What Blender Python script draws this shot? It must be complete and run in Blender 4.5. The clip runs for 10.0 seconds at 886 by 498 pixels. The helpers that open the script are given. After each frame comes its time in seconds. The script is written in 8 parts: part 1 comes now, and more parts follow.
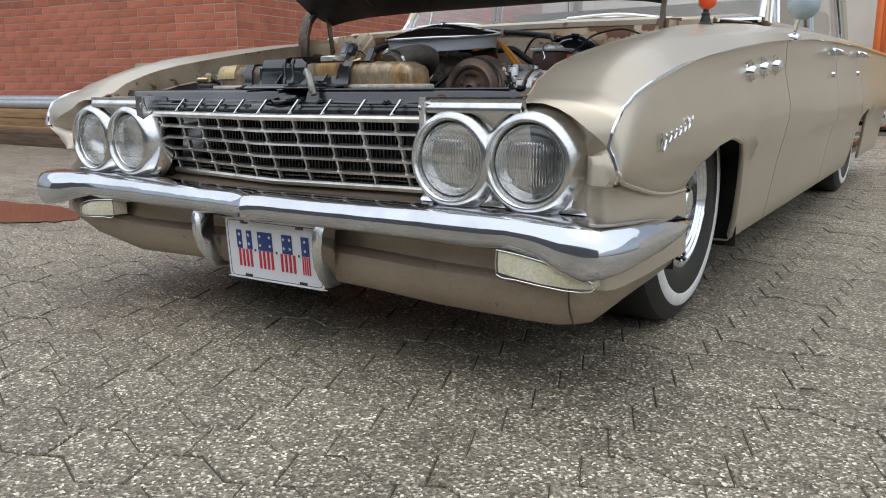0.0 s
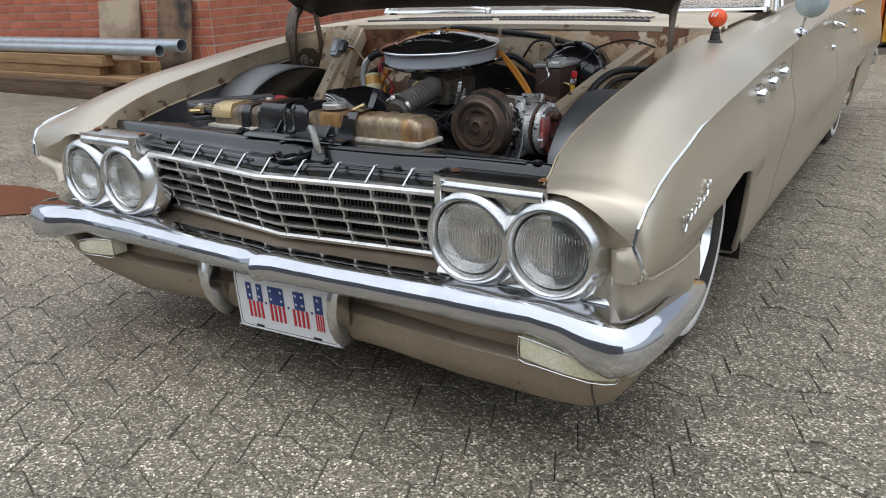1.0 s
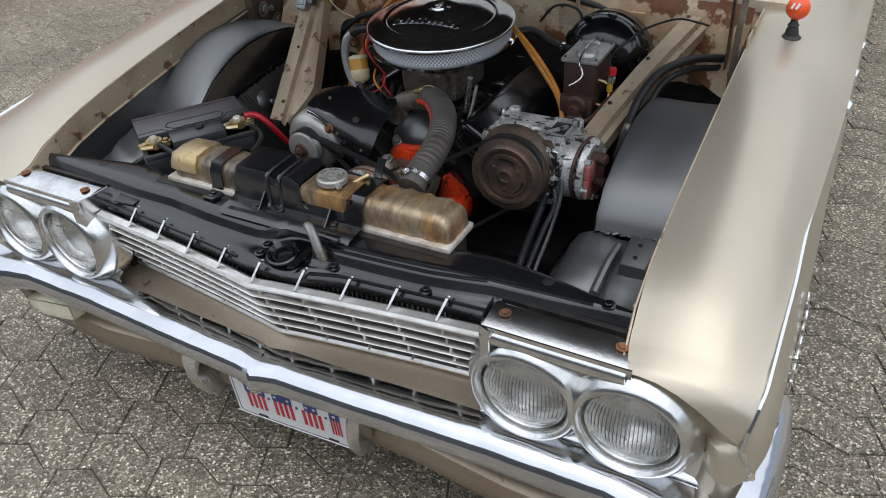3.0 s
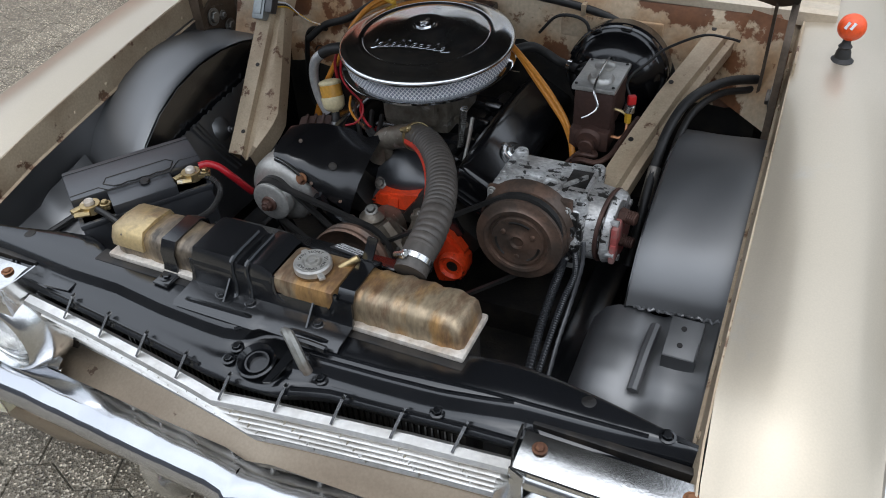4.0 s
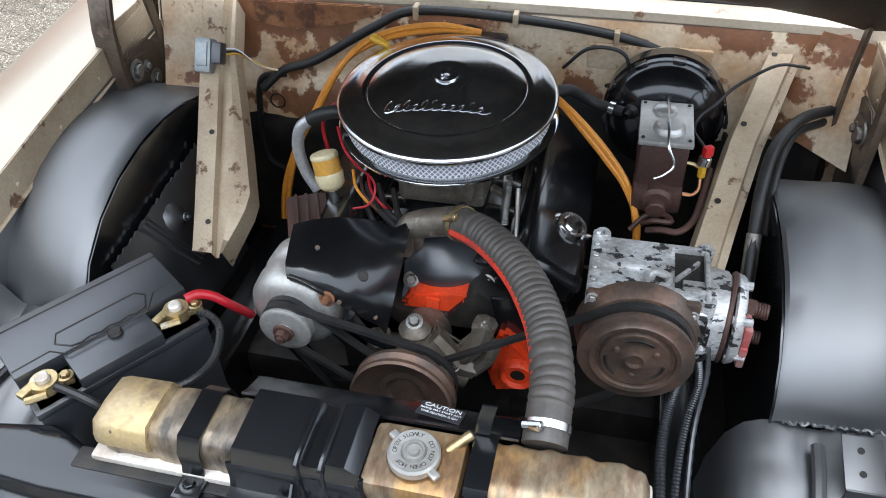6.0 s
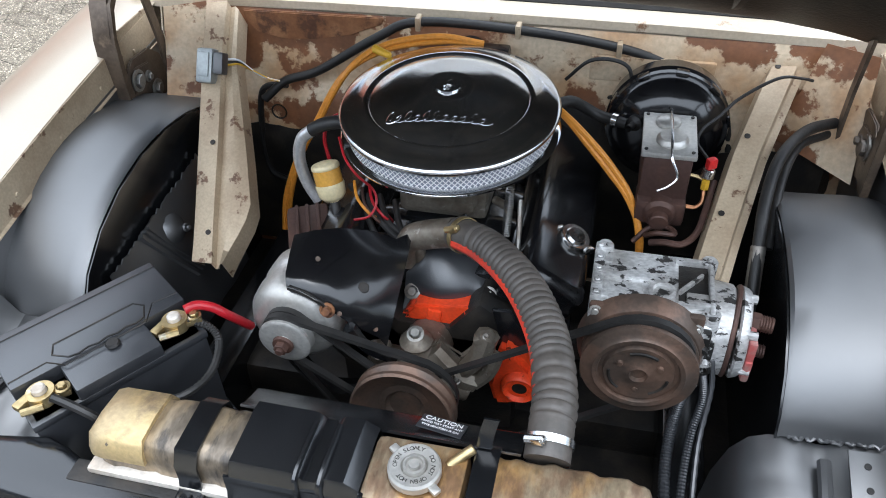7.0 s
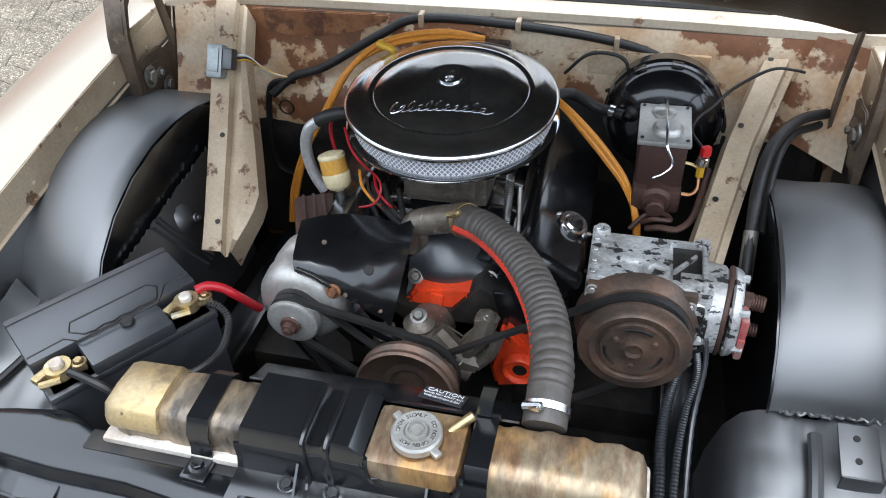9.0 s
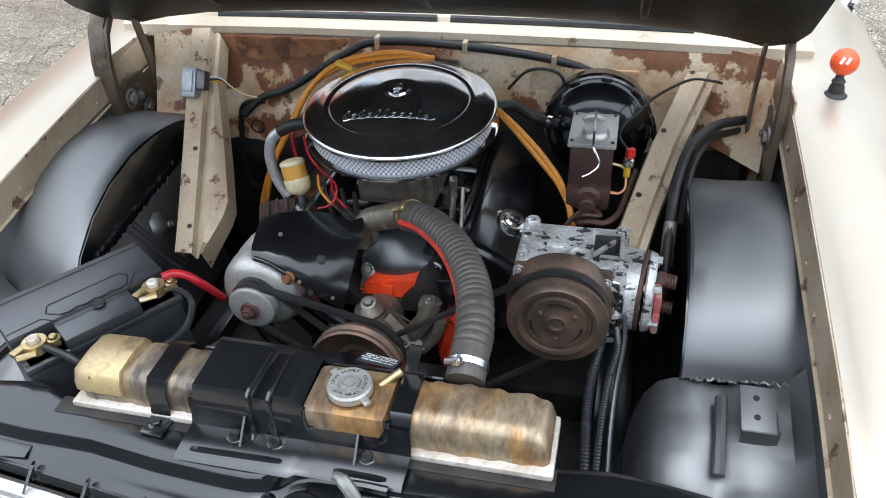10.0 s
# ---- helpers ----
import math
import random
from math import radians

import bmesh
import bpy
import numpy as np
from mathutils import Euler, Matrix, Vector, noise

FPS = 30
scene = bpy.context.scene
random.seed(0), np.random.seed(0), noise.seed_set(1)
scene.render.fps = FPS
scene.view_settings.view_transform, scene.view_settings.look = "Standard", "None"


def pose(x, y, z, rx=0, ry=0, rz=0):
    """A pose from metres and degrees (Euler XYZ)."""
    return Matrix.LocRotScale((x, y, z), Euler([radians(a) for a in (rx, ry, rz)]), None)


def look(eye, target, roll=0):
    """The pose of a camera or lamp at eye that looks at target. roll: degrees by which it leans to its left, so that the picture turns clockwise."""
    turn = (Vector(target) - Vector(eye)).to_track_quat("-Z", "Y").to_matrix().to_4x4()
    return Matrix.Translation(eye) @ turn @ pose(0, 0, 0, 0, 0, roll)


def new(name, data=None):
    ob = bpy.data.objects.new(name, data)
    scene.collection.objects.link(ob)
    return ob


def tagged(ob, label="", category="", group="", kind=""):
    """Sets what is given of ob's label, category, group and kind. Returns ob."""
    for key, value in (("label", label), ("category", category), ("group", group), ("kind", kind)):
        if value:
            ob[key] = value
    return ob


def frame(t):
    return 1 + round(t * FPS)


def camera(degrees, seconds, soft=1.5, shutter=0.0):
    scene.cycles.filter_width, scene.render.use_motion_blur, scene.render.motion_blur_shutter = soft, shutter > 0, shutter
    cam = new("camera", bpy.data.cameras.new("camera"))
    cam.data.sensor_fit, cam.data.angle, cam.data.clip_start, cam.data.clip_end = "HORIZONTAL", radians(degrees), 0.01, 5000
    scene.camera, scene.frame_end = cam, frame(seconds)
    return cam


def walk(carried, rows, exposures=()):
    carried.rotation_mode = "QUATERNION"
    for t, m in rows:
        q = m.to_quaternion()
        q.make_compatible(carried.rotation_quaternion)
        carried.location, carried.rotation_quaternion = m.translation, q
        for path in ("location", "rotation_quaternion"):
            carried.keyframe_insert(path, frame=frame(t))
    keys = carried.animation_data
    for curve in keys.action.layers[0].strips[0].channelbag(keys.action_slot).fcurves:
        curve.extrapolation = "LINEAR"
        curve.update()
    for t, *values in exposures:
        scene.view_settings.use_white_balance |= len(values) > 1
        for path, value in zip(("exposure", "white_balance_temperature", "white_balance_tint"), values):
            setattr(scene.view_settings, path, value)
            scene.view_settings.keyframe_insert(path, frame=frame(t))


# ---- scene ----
cam = camera(60.2, 10.0, 1.0)
PATH = [
    (0, (1.373, -1.248, 0.607), (0.265, 0.363, 0.186), -0.5),
    (0.5, (1.334, -1.236, 0.742), (0.258, 0.364, 0.21), -1.1),
    (1, (1.256, -1.2, 0.937), (0.228, 0.381, 0.272), -2.0),
    (1.5, (1.182, -1.158, 1.076), (0.201, 0.395, 0.285), -2.7),
    (2, (1.092, -1.004, 1.163), (0.164, 0.511, 0.245), -3.2),
    (2.2, (1.058, -0.954, 1.195), (0.146, 0.544, 0.234), -3.5),
    (3.3, (0.802, -0.732, 1.381), (0.009, 0.668, 0.194), -3.6),
    (3.5, (0.764, -0.68, 1.378), (-0.007, 0.725, 0.182), -3.7),
    (4, (0.662, -0.534, 1.394), (-0.049, 0.853, 0.141), -3.9),
    (4.5, (0.482, -0.425, 1.378), (-0.136, 0.959, 0.072), -4.7),
    (5, (0.337, -0.329, 1.38), (-0.144, 1.075, 0.038), -4.2),
    (5.5, (0.258, -0.297, 1.381), (-0.151, 1.127, 0.037), -3.0),
    (6, (0.244, -0.286, 1.384), (-0.137, 1.167, 0.064), -2.5),
    (7.5, (0.236, -0.28, 1.374), (-0.161, 1.192, 0.08), -2.3),
    (8, (0.228, -0.288, 1.373), (-0.19, 1.18, 0.081), -2.6),
    (8.5, (0.233, -0.301, 1.37), (-0.195, 1.17, 0.085), -2.7),
    (9, (0.259, -0.333, 1.37), (-0.146, 1.155, 0.097), -2.7),
    (9.5, (0.306, -0.363, 1.372), (-0.073, 1.166, 0.14), -2.7),
    (10, (0.379, -0.457, 1.366), (-0.037, 1.107, 0.191), -3.2),
]
walk(cam, [(t, look(eye, target, roll)) for t, eye, target, roll in PATH], exposures=((0.0, 0.62, 5950, 8), (3.0, 0.58, 5950, 8), (4.0, 0.72, 5850, 8), (5.0, 1.55, 5700, 7), (8.5, 1.67, 5700, 7), (10.0, 1.49, 5700, 7)))

# ---- light ----
world = bpy.data.worlds.new("overcast")
scene.world = world
world.use_nodes = True
wn, wl = world.node_tree.nodes, world.node_tree.links
sky = wn.new("ShaderNodeTexSky")
sky.sky_type, sky.sun_disc = "NISHITA", False
sky.sun_elevation, sky.sun_rotation = radians(78), radians(162)
sky.air_density, sky.dust_density, sky.ozone_density = 1.2, 3.0, 1.0
pale = wn.new("ShaderNodeHueSaturation")
pale.inputs["Saturation"].default_value = 0.35
wl.new(sky.outputs[0], pale.inputs["Color"])
wl.new(pale.outputs[0], wn["Background"].inputs["Color"])
wn["Background"].inputs["Strength"].default_value = 0.085
sun = new("sun", bpy.data.lights.new("sun", "SUN"))
sun.data.energy, sun.data.angle, sun.data.color = 1.5, radians(140), (1.0, 0.98, 0.95)
sun.matrix_world = look((0.4, -1.2, 6.2), (0, 0, 0))


# ---- materials ----
def mat(name, base, rough=0.5, metal=0.0, second=None, scale=12.0, amount=0.35, lo=0.45, hi=0.6, bump=0.15, fine=160.0,
        shift=0.12, coat=0.0, depth=0.002, stretch=None, random_tone=0.0, spec=0.5, coat_rough=0.12, third=None, ior=1.5):
    """Base colour broken by a second colour in patches and by fine grain; roughness and relief follow the grain."""
    m = bpy.data.materials.new(name)
    m.use_nodes = True
    n, l = m.node_tree.nodes, m.node_tree.links
    b = n["Principled BSDF"]
    co = n.new("ShaderNodeTexCoord")
    src = co.outputs["Object"]
    if stretch:
        mp = n.new("ShaderNodeMapping")
        mp.inputs["Scale"].default_value = stretch
        l.new(src, mp.inputs["Vector"])
        src = mp.outputs[0]
    big, small = n.new("ShaderNodeTexNoise"), n.new("ShaderNodeTexNoise")
    for t, s, d in ((big, scale, 6), (small, fine, 3)):
        t.inputs["Scale"].default_value, t.inputs["Detail"].default_value = s, d
        l.new(src, t.inputs["Vector"])
    ramp = n.new("ShaderNodeValToRGB")
    ramp.color_ramp.elements[0].position, ramp.color_ramp.elements[1].position = lo, hi
    l.new(big.outputs["Fac"], ramp.inputs[0])
    mul = n.new("ShaderNodeMath")
    mul.operation = "MULTIPLY"
    mul.inputs[1].default_value = amount
    l.new(ramp.outputs[0], mul.inputs[0])
    mix = n.new("ShaderNodeMix")
    mix.data_type = "RGBA"
    mix.inputs["A"].default_value = (*base, 1)
    mix.inputs["B"].default_value = (*(second or tuple(c * 0.7 for c in base)), 1)
    l.new(mul.outputs[0], mix.inputs["Factor"])
    colour = mix.outputs["Result"]
    if third:                                     # a third colour in patches of its own: (colour, scale, lo, hi, amount)
        spot, edge, top = n.new("ShaderNodeTexNoise"), n.new("ShaderNodeMapRange"), n.new("ShaderNodeMix")
        spot.inputs["Scale"].default_value, spot.inputs["Detail"].default_value = third[1], 8
        spot.inputs["Roughness"].default_value = 0.62
        shifted = n.new("ShaderNodeVectorMath")
        shifted.inputs[1].default_value = (3.1, 7.7, 1.9)
        l.new(src, shifted.inputs[0])
        l.new(shifted.outputs[0], spot.inputs["Vector"])
        edge.inputs["From Min"].default_value, edge.inputs["From Max"].default_value = third[2], third[3]
        edge.inputs["To Max"].default_value = third[4]
        l.new(spot.outputs["Fac"], edge.inputs["Value"])
        top.data_type = "RGBA"
        mott, tint = n.new("ShaderNodeTexNoise"), n.new("ShaderNodeMix")
        mott.inputs["Scale"].default_value, mott.inputs["Detail"].default_value = third[1] * 3.5, 5
        l.new(src, mott.inputs["Vector"])
        tint.data_type = "RGBA"
        tint.inputs["A"].default_value = (*[c * 0.55 for c in third[0]], 1)
        tint.inputs["B"].default_value = (*[min(c * 1.6, 1) for c in third[0]], 1)
        l.new(mott.outputs["Fac"], tint.inputs["Factor"])
        l.new(tint.outputs["Result"], top.inputs["B"])
        l.new(colour, top.inputs["A"])
        l.new(edge.outputs[0], top.inputs["Factor"])
        colour = top.outputs["Result"]
    grain = n.new("ShaderNodeHueSaturation")
    span = n.new("ShaderNodeMapRange")
    span.inputs["To Min"].default_value, span.inputs["To Max"].default_value = 1 - shift, 1 + shift
    span.inputs["From Min"].default_value, span.inputs["From Max"].default_value = 0.3, 0.7
    l.new(small.outputs["Fac"], span.inputs["Value"])
    value = span.outputs[0]
    if random_tone:
        info, rr, pr = n.new("ShaderNodeObjectInfo"), n.new("ShaderNodeMapRange"), n.new("ShaderNodeMath")
        rr.inputs["To Min"].default_value, rr.inputs["To Max"].default_value = 1 - random_tone, 1 + random_tone
        pr.operation = "MULTIPLY"
        l.new(info.outputs["Random"], rr.inputs["Value"])
        l.new(rr.outputs[0], pr.inputs[0])
        l.new(value, pr.inputs[1])
        geo, gr, pg = n.new("ShaderNodeNewGeometry"), n.new("ShaderNodeMapRange"), n.new("ShaderNodeMath")
        gr.inputs["To Min"].default_value, gr.inputs["To Max"].default_value = 1 - random_tone, 1 + random_tone
        pg.operation = "MULTIPLY"
        l.new(geo.outputs["Random Per Island"], gr.inputs["Value"])
        l.new(gr.outputs[0], pg.inputs[0])
        l.new(pr.outputs[0], pg.inputs[1])
        value = pg.outputs[0]
    l.new(value, grain.inputs["Value"])
    l.new(colour, grain.inputs["Color"])
    l.new(grain.outputs[0], b.inputs["Base Color"])
    rm = n.new("ShaderNodeMapRange")
    rm.inputs["To Min"].default_value, rm.inputs["To Max"].default_value = max(rough - 0.08, 0.02), min(rough + 0.1, 1)
    l.new(big.outputs["Fac"], rm.inputs["Value"])
    l.new(rm.outputs[0], b.inputs["Roughness"])
    b.inputs["Metallic"].default_value = metal
    b.inputs["Coat Weight"].default_value = coat
    b.inputs["Coat Roughness"].default_value = coat_rough
    b.inputs["Specular IOR Level"].default_value = spec
    b.inputs["IOR"].default_value = ior
    if bump:
        bp = n.new("ShaderNodeBump")
        bp.inputs["Strength"].default_value, bp.inputs["Distance"].default_value = bump, depth
        l.new(small.outputs["Fac"], bp.inputs["Height"])
        l.new(bp.outputs[0], b.inputs["Normal"])
    return m


# the grey third colour paints cloudy sky reflections into the tan
PAINT = mat("tan_paint", (0.51, 0.445, 0.345), 0.37, 0.58, (0.57, 0.505, 0.405), 2.6, 0.7, 0.42, 0.66, 0.03, 420, 0.035, coat=0.3, coat_rough=0.06, third=((0.44, 0.44, 0.44), 6.0, 0.60, 0.72, 0.4))
COWL_PAINT = mat("aged_cream_paint", (0.52, 0.445, 0.34), 0.42, 0.1, (0.41, 0.325, 0.225), 5.0, 0.8, 0.45, 0.68, 0.08, 160, 0.08, third=((0.17, 0.075, 0.03), 9.0, 0.63, 0.67, 0.9))
# body tan darkened for the ground it mirrors low down, plus rust spots
APRON_PAINT = mat("darkened_apron_paint", (0.36, 0.295, 0.22), 0.36, 0.6, (0.28, 0.22, 0.16), 3.5, 0.8, 0.42, 0.62, 0.05, 200, 0.08, third=((0.10, 0.06, 0.04), 30.0, 0.66, 0.70, 0.8))
PAINT_DIRTY = mat("tan_paint_worn", (0.50, 0.40, 0.275), 0.45, 0.2, (0.34, 0.25, 0.16), 7.0, 0.8, 0.42, 0.62, 0.1, 220, 0.1, third=((0.11, 0.05, 0.025), 22.0, 0.60, 0.64, 0.9))
RUSTY = mat("rusted_paint", (0.60, 0.485, 0.34), 0.45, 0.0, (0.43, 0.26, 0.13), 8.0, 0.9, 0.42, 0.62, 0.15, 120, 0.12, third=((0.15, 0.058, 0.021), 7.5, 0.495, 0.522, 0.97))
RUST = mat("rust", (0.24, 0.105, 0.044), 0.7, 0.1, (0.38, 0.19, 0.088), 14, 0.6, bump=0.4, third=((0.07, 0.03, 0.018), 22, 0.5, 0.6, 0.8))
CHROME = mat("chrome", (0.78, 0.79, 0.80), 0.07, 1.0, (0.6, 0.61, 0.63), 5, 0.3, bump=0.01, shift=0.02)
DUSTY_CHROME = mat("dusty_chrome", (0.80, 0.81, 0.83), 0.13, 1.0, (0.66, 0.67, 0.69), 5, 0.3, bump=0.01, shift=0.03)
BUMPER_CHROME = mat("dented_chrome", (0.66, 0.67, 0.70), 0.06, 1.0, (0.52, 0.53, 0.56), 7, 0.5, bump=0.28, fine=4, depth=0.025, shift=0.02)
GRILLE = mat("dull_grille_metal", (0.80, 0.78, 0.74), 0.30, 0.9, (0.56, 0.53, 0.48), 20, 0.6, bump=0.1, shift=0.08)
WORN_CHROME = mat("worn_chrome", (0.72, 0.72, 0.71), 0.20, 1.0, (0.50, 0.49, 0.47), 18, 0.5, bump=0.08, shift=0.06)
ALUMINIUM = mat("cast_aluminium", (0.68, 0.68, 0.67), 0.33, 0.5, (0.33, 0.315, 0.295), 12, 0.9, 0.45, 0.62, 0.3, 200, 0.22, third=((0.022, 0.020, 0.018), 55, 0.565, 0.595, 0.95), stretch=(0.7, 1.0, 1.3))
OILY_ALUMINIUM = mat("oily_cast_aluminium", (0.60, 0.60, 0.59), 0.32, 0.5, (0.36, 0.35, 0.33), 20, 0.8, 0.42, 0.6, 0.3, 200, 0.2, third=((0.012, 0.011, 0.010), 40, 0.47, 0.51, 0.97))
SILVER = mat("silver_casing", (0.56, 0.55, 0.52), 0.38, 0.65, (0.38, 0.36, 0.325), 10, 0.6, bump=0.12)
STEEL = mat("grey_steel", (0.33, 0.325, 0.30), 0.5, 0.8, (0.16, 0.11, 0.08), 15, 0.6, bump=0.2)
BLACK = mat("black_satin", (0.006, 0.0065, 0.0075), 0.20, 0.0, (0.010, 0.0105, 0.012), 8, 0.6, bump=0.03, fine=20, depth=0.002, spec=0.7, shift=0.2, ior=1.7)
BLACK_SLAM = mat("black_panel_paint", (0.005, 0.0055, 0.0066), 0.19, 0.0, (0.008, 0.0086, 0.0102), 8, 0.6, bump=0.03, fine=14, depth=0.002, spec=0.65, shift=0.2, ior=1.62)
BLACK_WING = mat("black_sprayed_paint", (0.012, 0.0128, 0.0145), 0.46, 0.0, (0.020, 0.0208, 0.023), 8, 0.6, bump=0.12, fine=17, depth=0.003, spec=0.95, shift=0.2, ior=2.0)
BLACK_GLOSS = mat("black_gloss", (0.006, 0.006, 0.007), 0.18, 0.0, (0.016, 0.016, 0.016), 8, 0.4, bump=0.02, fine=40, coat=0.5)
BLACK_PLASTIC = mat("black_plastic", (0.022, 0.0235, 0.027), 0.38, 0.0, (0.03, 0.0315, 0.035), 30, 0.5, bump=0.1, fine=500, spec=1.0, ior=1.6)
RUBBER = mat("rubber", (0.014, 0.0135, 0.013), 0.5, 0.0, (0.03, 0.028, 0.026), 20, 0.5, bump=0.2)
HOSE = mat("hose_rubber", (0.080, 0.070, 0.061), 0.45, 0.0, (0.050, 0.044, 0.038), 30, 0.6, bump=0.1)
WHITEWALL = mat("whitewall", (0.75, 0.74, 0.71), 0.5, 0.0, (0.55, 0.53, 0.5), 20, 0.3, bump=0.05)
# oily dirt; also the near-black painted for shade behind lamps and in holes
GRIME_AND_SHADE = mat("oily_grime_and_shade", (0.010, 0.009, 0.008), 0.5, 0.1, (0.035, 0.028, 0.021), 18, 0.7, bump=0.4)
ORANGE = mat("orange_engine_paint", (0.80, 0.065, 0.012), 0.38, 0.0, (0.55, 0.05, 0.015), 14, 0.7, 0.45, 0.62, 0.15, third=((0.025, 0.018, 0.014), 26, 0.57, 0.60, 0.92))
BRASS = mat("brass", (0.55, 0.43, 0.22), 0.36, 0.9, (0.36, 0.27, 0.14), 30, 0.6, bump=0.2, third=((0.62, 0.58, 0.48), 45, 0.58, 0.66, 0.8))
COPPER = mat("tarnished_copper", (0.42, 0.25, 0.10), 0.38, 0.5, (0.33, 0.275, 0.19), 9, 0.85, 0.42, 0.54, 0.35, 60, 0.25, stretch=(2.4, 1.0, 0.8), third=((0.17, 0.10, 0.06), 11, 0.50, 0.62, 0.8))
TANK_GREY = mat("smoked_copper", (0.20, 0.165, 0.125), 0.36, 0.5, (0.33, 0.25, 0.15), 10, 0.85, 0.44, 0.6, 0.35, 60, 0.25, stretch=(2.4, 1.0, 0.8), third=((0.05, 0.045, 0.04), 14, 0.50, 0.60, 0.85))
OLD_BRASS = mat("stained_brass", (0.58, 0.44, 0.22), 0.38, 0.5, (0.44, 0.34, 0.20), 16, 0.8, 0.42, 0.6, bump=0.25, third=((0.24, 0.18, 0.12), 18, 0.52, 0.64, 0.8))
SOLDER = mat("solder", (0.66, 0.61, 0.54), 0.5, 0.3, (0.35, 0.27, 0.19), 24, 0.6, bump=0.25, third=((0.16, 0.08, 0.045), 30, 0.58, 0.66, 0.8))
BROWN_METAL = mat("brown_cast_iron", (0.075, 0.042, 0.034), 0.55, 0.3, (0.12, 0.06, 0.04), 16, 0.6, bump=0.2)
PULLEY = mat("pulley_rust", (0.105, 0.078, 0.062), 0.45, 0.55, (0.19, 0.115, 0.08), 20, 0.7, bump=0.2)
RED = mat("red_plastic", (0.6, 0.02, 0.02), 0.4, bump=0.05)
STRIPE = mat("faded_red_stripe", (0.60, 0.045, 0.02), 0.5, 0.0, (0.32, 0.04, 0.03), 30, 0.7, bump=0.1)
DARK_RED = mat("dark_red_cable", (0.42, 0.012, 0.02), 0.35, bump=0.05)
FILTER = mat("filter_paper", (0.26, 0.28, 0.34), 0.8, bump=0.1)
YELLOW = mat("yellow_cable", (0.72, 0.42, 0.03), 0.4, bump=0.05)
WIRE_ORANGE = mat("orange_cable", (0.68, 0.27, 0.03), 0.42, bump=0.05)
AMBER = mat("amber_filter", (0.62, 0.33, 0.06), 0.25, bump=0.03)
CREAM = mat("cream_plastic", (0.70, 0.60, 0.36), 0.35, bump=0.03)
PLATE_WHITE = mat("plate_white", (0.80, 0.80, 0.81), 0.3, 0.0, (0.74, 0.74, 0.75), 6, 0.5, bump=0.0, shift=0.01)
PLATE_BLUE = mat("plate_blue", (0.03, 0.06, 0.22), 0.35, bump=0.02)
PLATE_RED = mat("plate_red", (0.6, 0.03, 0.05), 0.35, bump=0.02)
LENS_CLEAR = mat("yellowed_lens", (0.74, 0.70, 0.50), 0.18, 0.1, (0.82, 0.79, 0.66), 25, 0.6, bump=0.15, coat=0.6)
WOOD = mat("raw_timber", (0.36, 0.22, 0.105), 0.75, 0.0, (0.24, 0.135, 0.06), 5, 0.7, bump=0.3, stretch=(0.6, 8, 8), random_tone=0.12)
WOOD_DARK = mat("dark_timber", (0.14, 0.085, 0.05), 0.8, 0.0, (0.07, 0.045, 0.03), 5, 0.7, bump=0.3, stretch=(0.6, 8, 8), random_tone=0.15)
BOARD = mat("stained_board", (0.42, 0.33, 0.23), 0.8, 0.0, (0.16, 0.1, 0.06), 2.5, 0.8, bump=0.2)
GALVANISED = mat("galvanised_steel", (0.50, 0.54, 0.57), 0.40, 0.75, (0.40, 0.44, 0.48), 10, 0.6, bump=0.05)
BARE_PIPE = mat("bare_aluminium", (0.80, 0.80, 0.80), 0.32, 0.7, (0.6, 0.6, 0.6), 30, 0.5, bump=0.1)
ZINC = mat("dull_zinc", (0.36, 0.385, 0.385), 0.45, 0.6, (0.28, 0.30, 0.30), 20, 0.6, bump=0.08)
PUMP = mat("stained_casting", (0.21, 0.185, 0.15), 0.42, 0.55, (0.11, 0.085, 0.06), 24, 0.7, bump=0.3, third=((0.42, 0.40, 0.36), 40, 0.6, 0.68, 0.7))
BRICK = mat("red_brick", (0.43, 0.135, 0.075), 0.85, 0.0, (0.30, 0.09, 0.055), 7, 0.6, bump=0.35, fine=120, random_tone=0.13)
MORTAR = mat("mortar", (0.46, 0.38, 0.31), 0.9, 0.0, (0.34, 0.27, 0.22), 8, 0.6, bump=0.3)
CONCRETE = mat("concrete_plinth", (0.36, 0.35, 0.30), 0.85, 0.0, (0.22, 0.23, 0.17), 4, 0.6, bump=0.3)
RENDERED = mat("pale_render", (0.62, 0.57, 0.50), 0.85, 0.0, (0.5, 0.45, 0.4), 1.5, 0.5, bump=0.2)
HOARDING_Y = mat("yellow_sheet", (0.75, 0.42, 0.05), 0.5, 0.0, (0.6, 0.3, 0.04), 2, 0.5, bump=0.1)
HOARDING_O = mat("orange_sheet", (0.72, 0.17, 0.03), 0.5, 0.0, (0.55, 0.12, 0.03), 2, 0.5, bump=0.1)
INTERIOR = mat("interior_cloth", (0.25, 0.19, 0.13), 0.8, bump=0.1)
HINGE = mat("oiled_hinge_steel", (0.15, 0.115, 0.085), 0.38, 0.45, (0.075, 0.055, 0.041), 14, 0.8, bump=0.2, third=((0.24, 0.175, 0.12), 18, 0.58, 0.68, 0.6))
BLUE_GREY = mat("pale_blue_enamel", (0.42, 0.50, 0.54), 0.25, 0.2, (0.40, 0.47, 0.50), 4, 0.3, bump=0.0, shift=0.01)


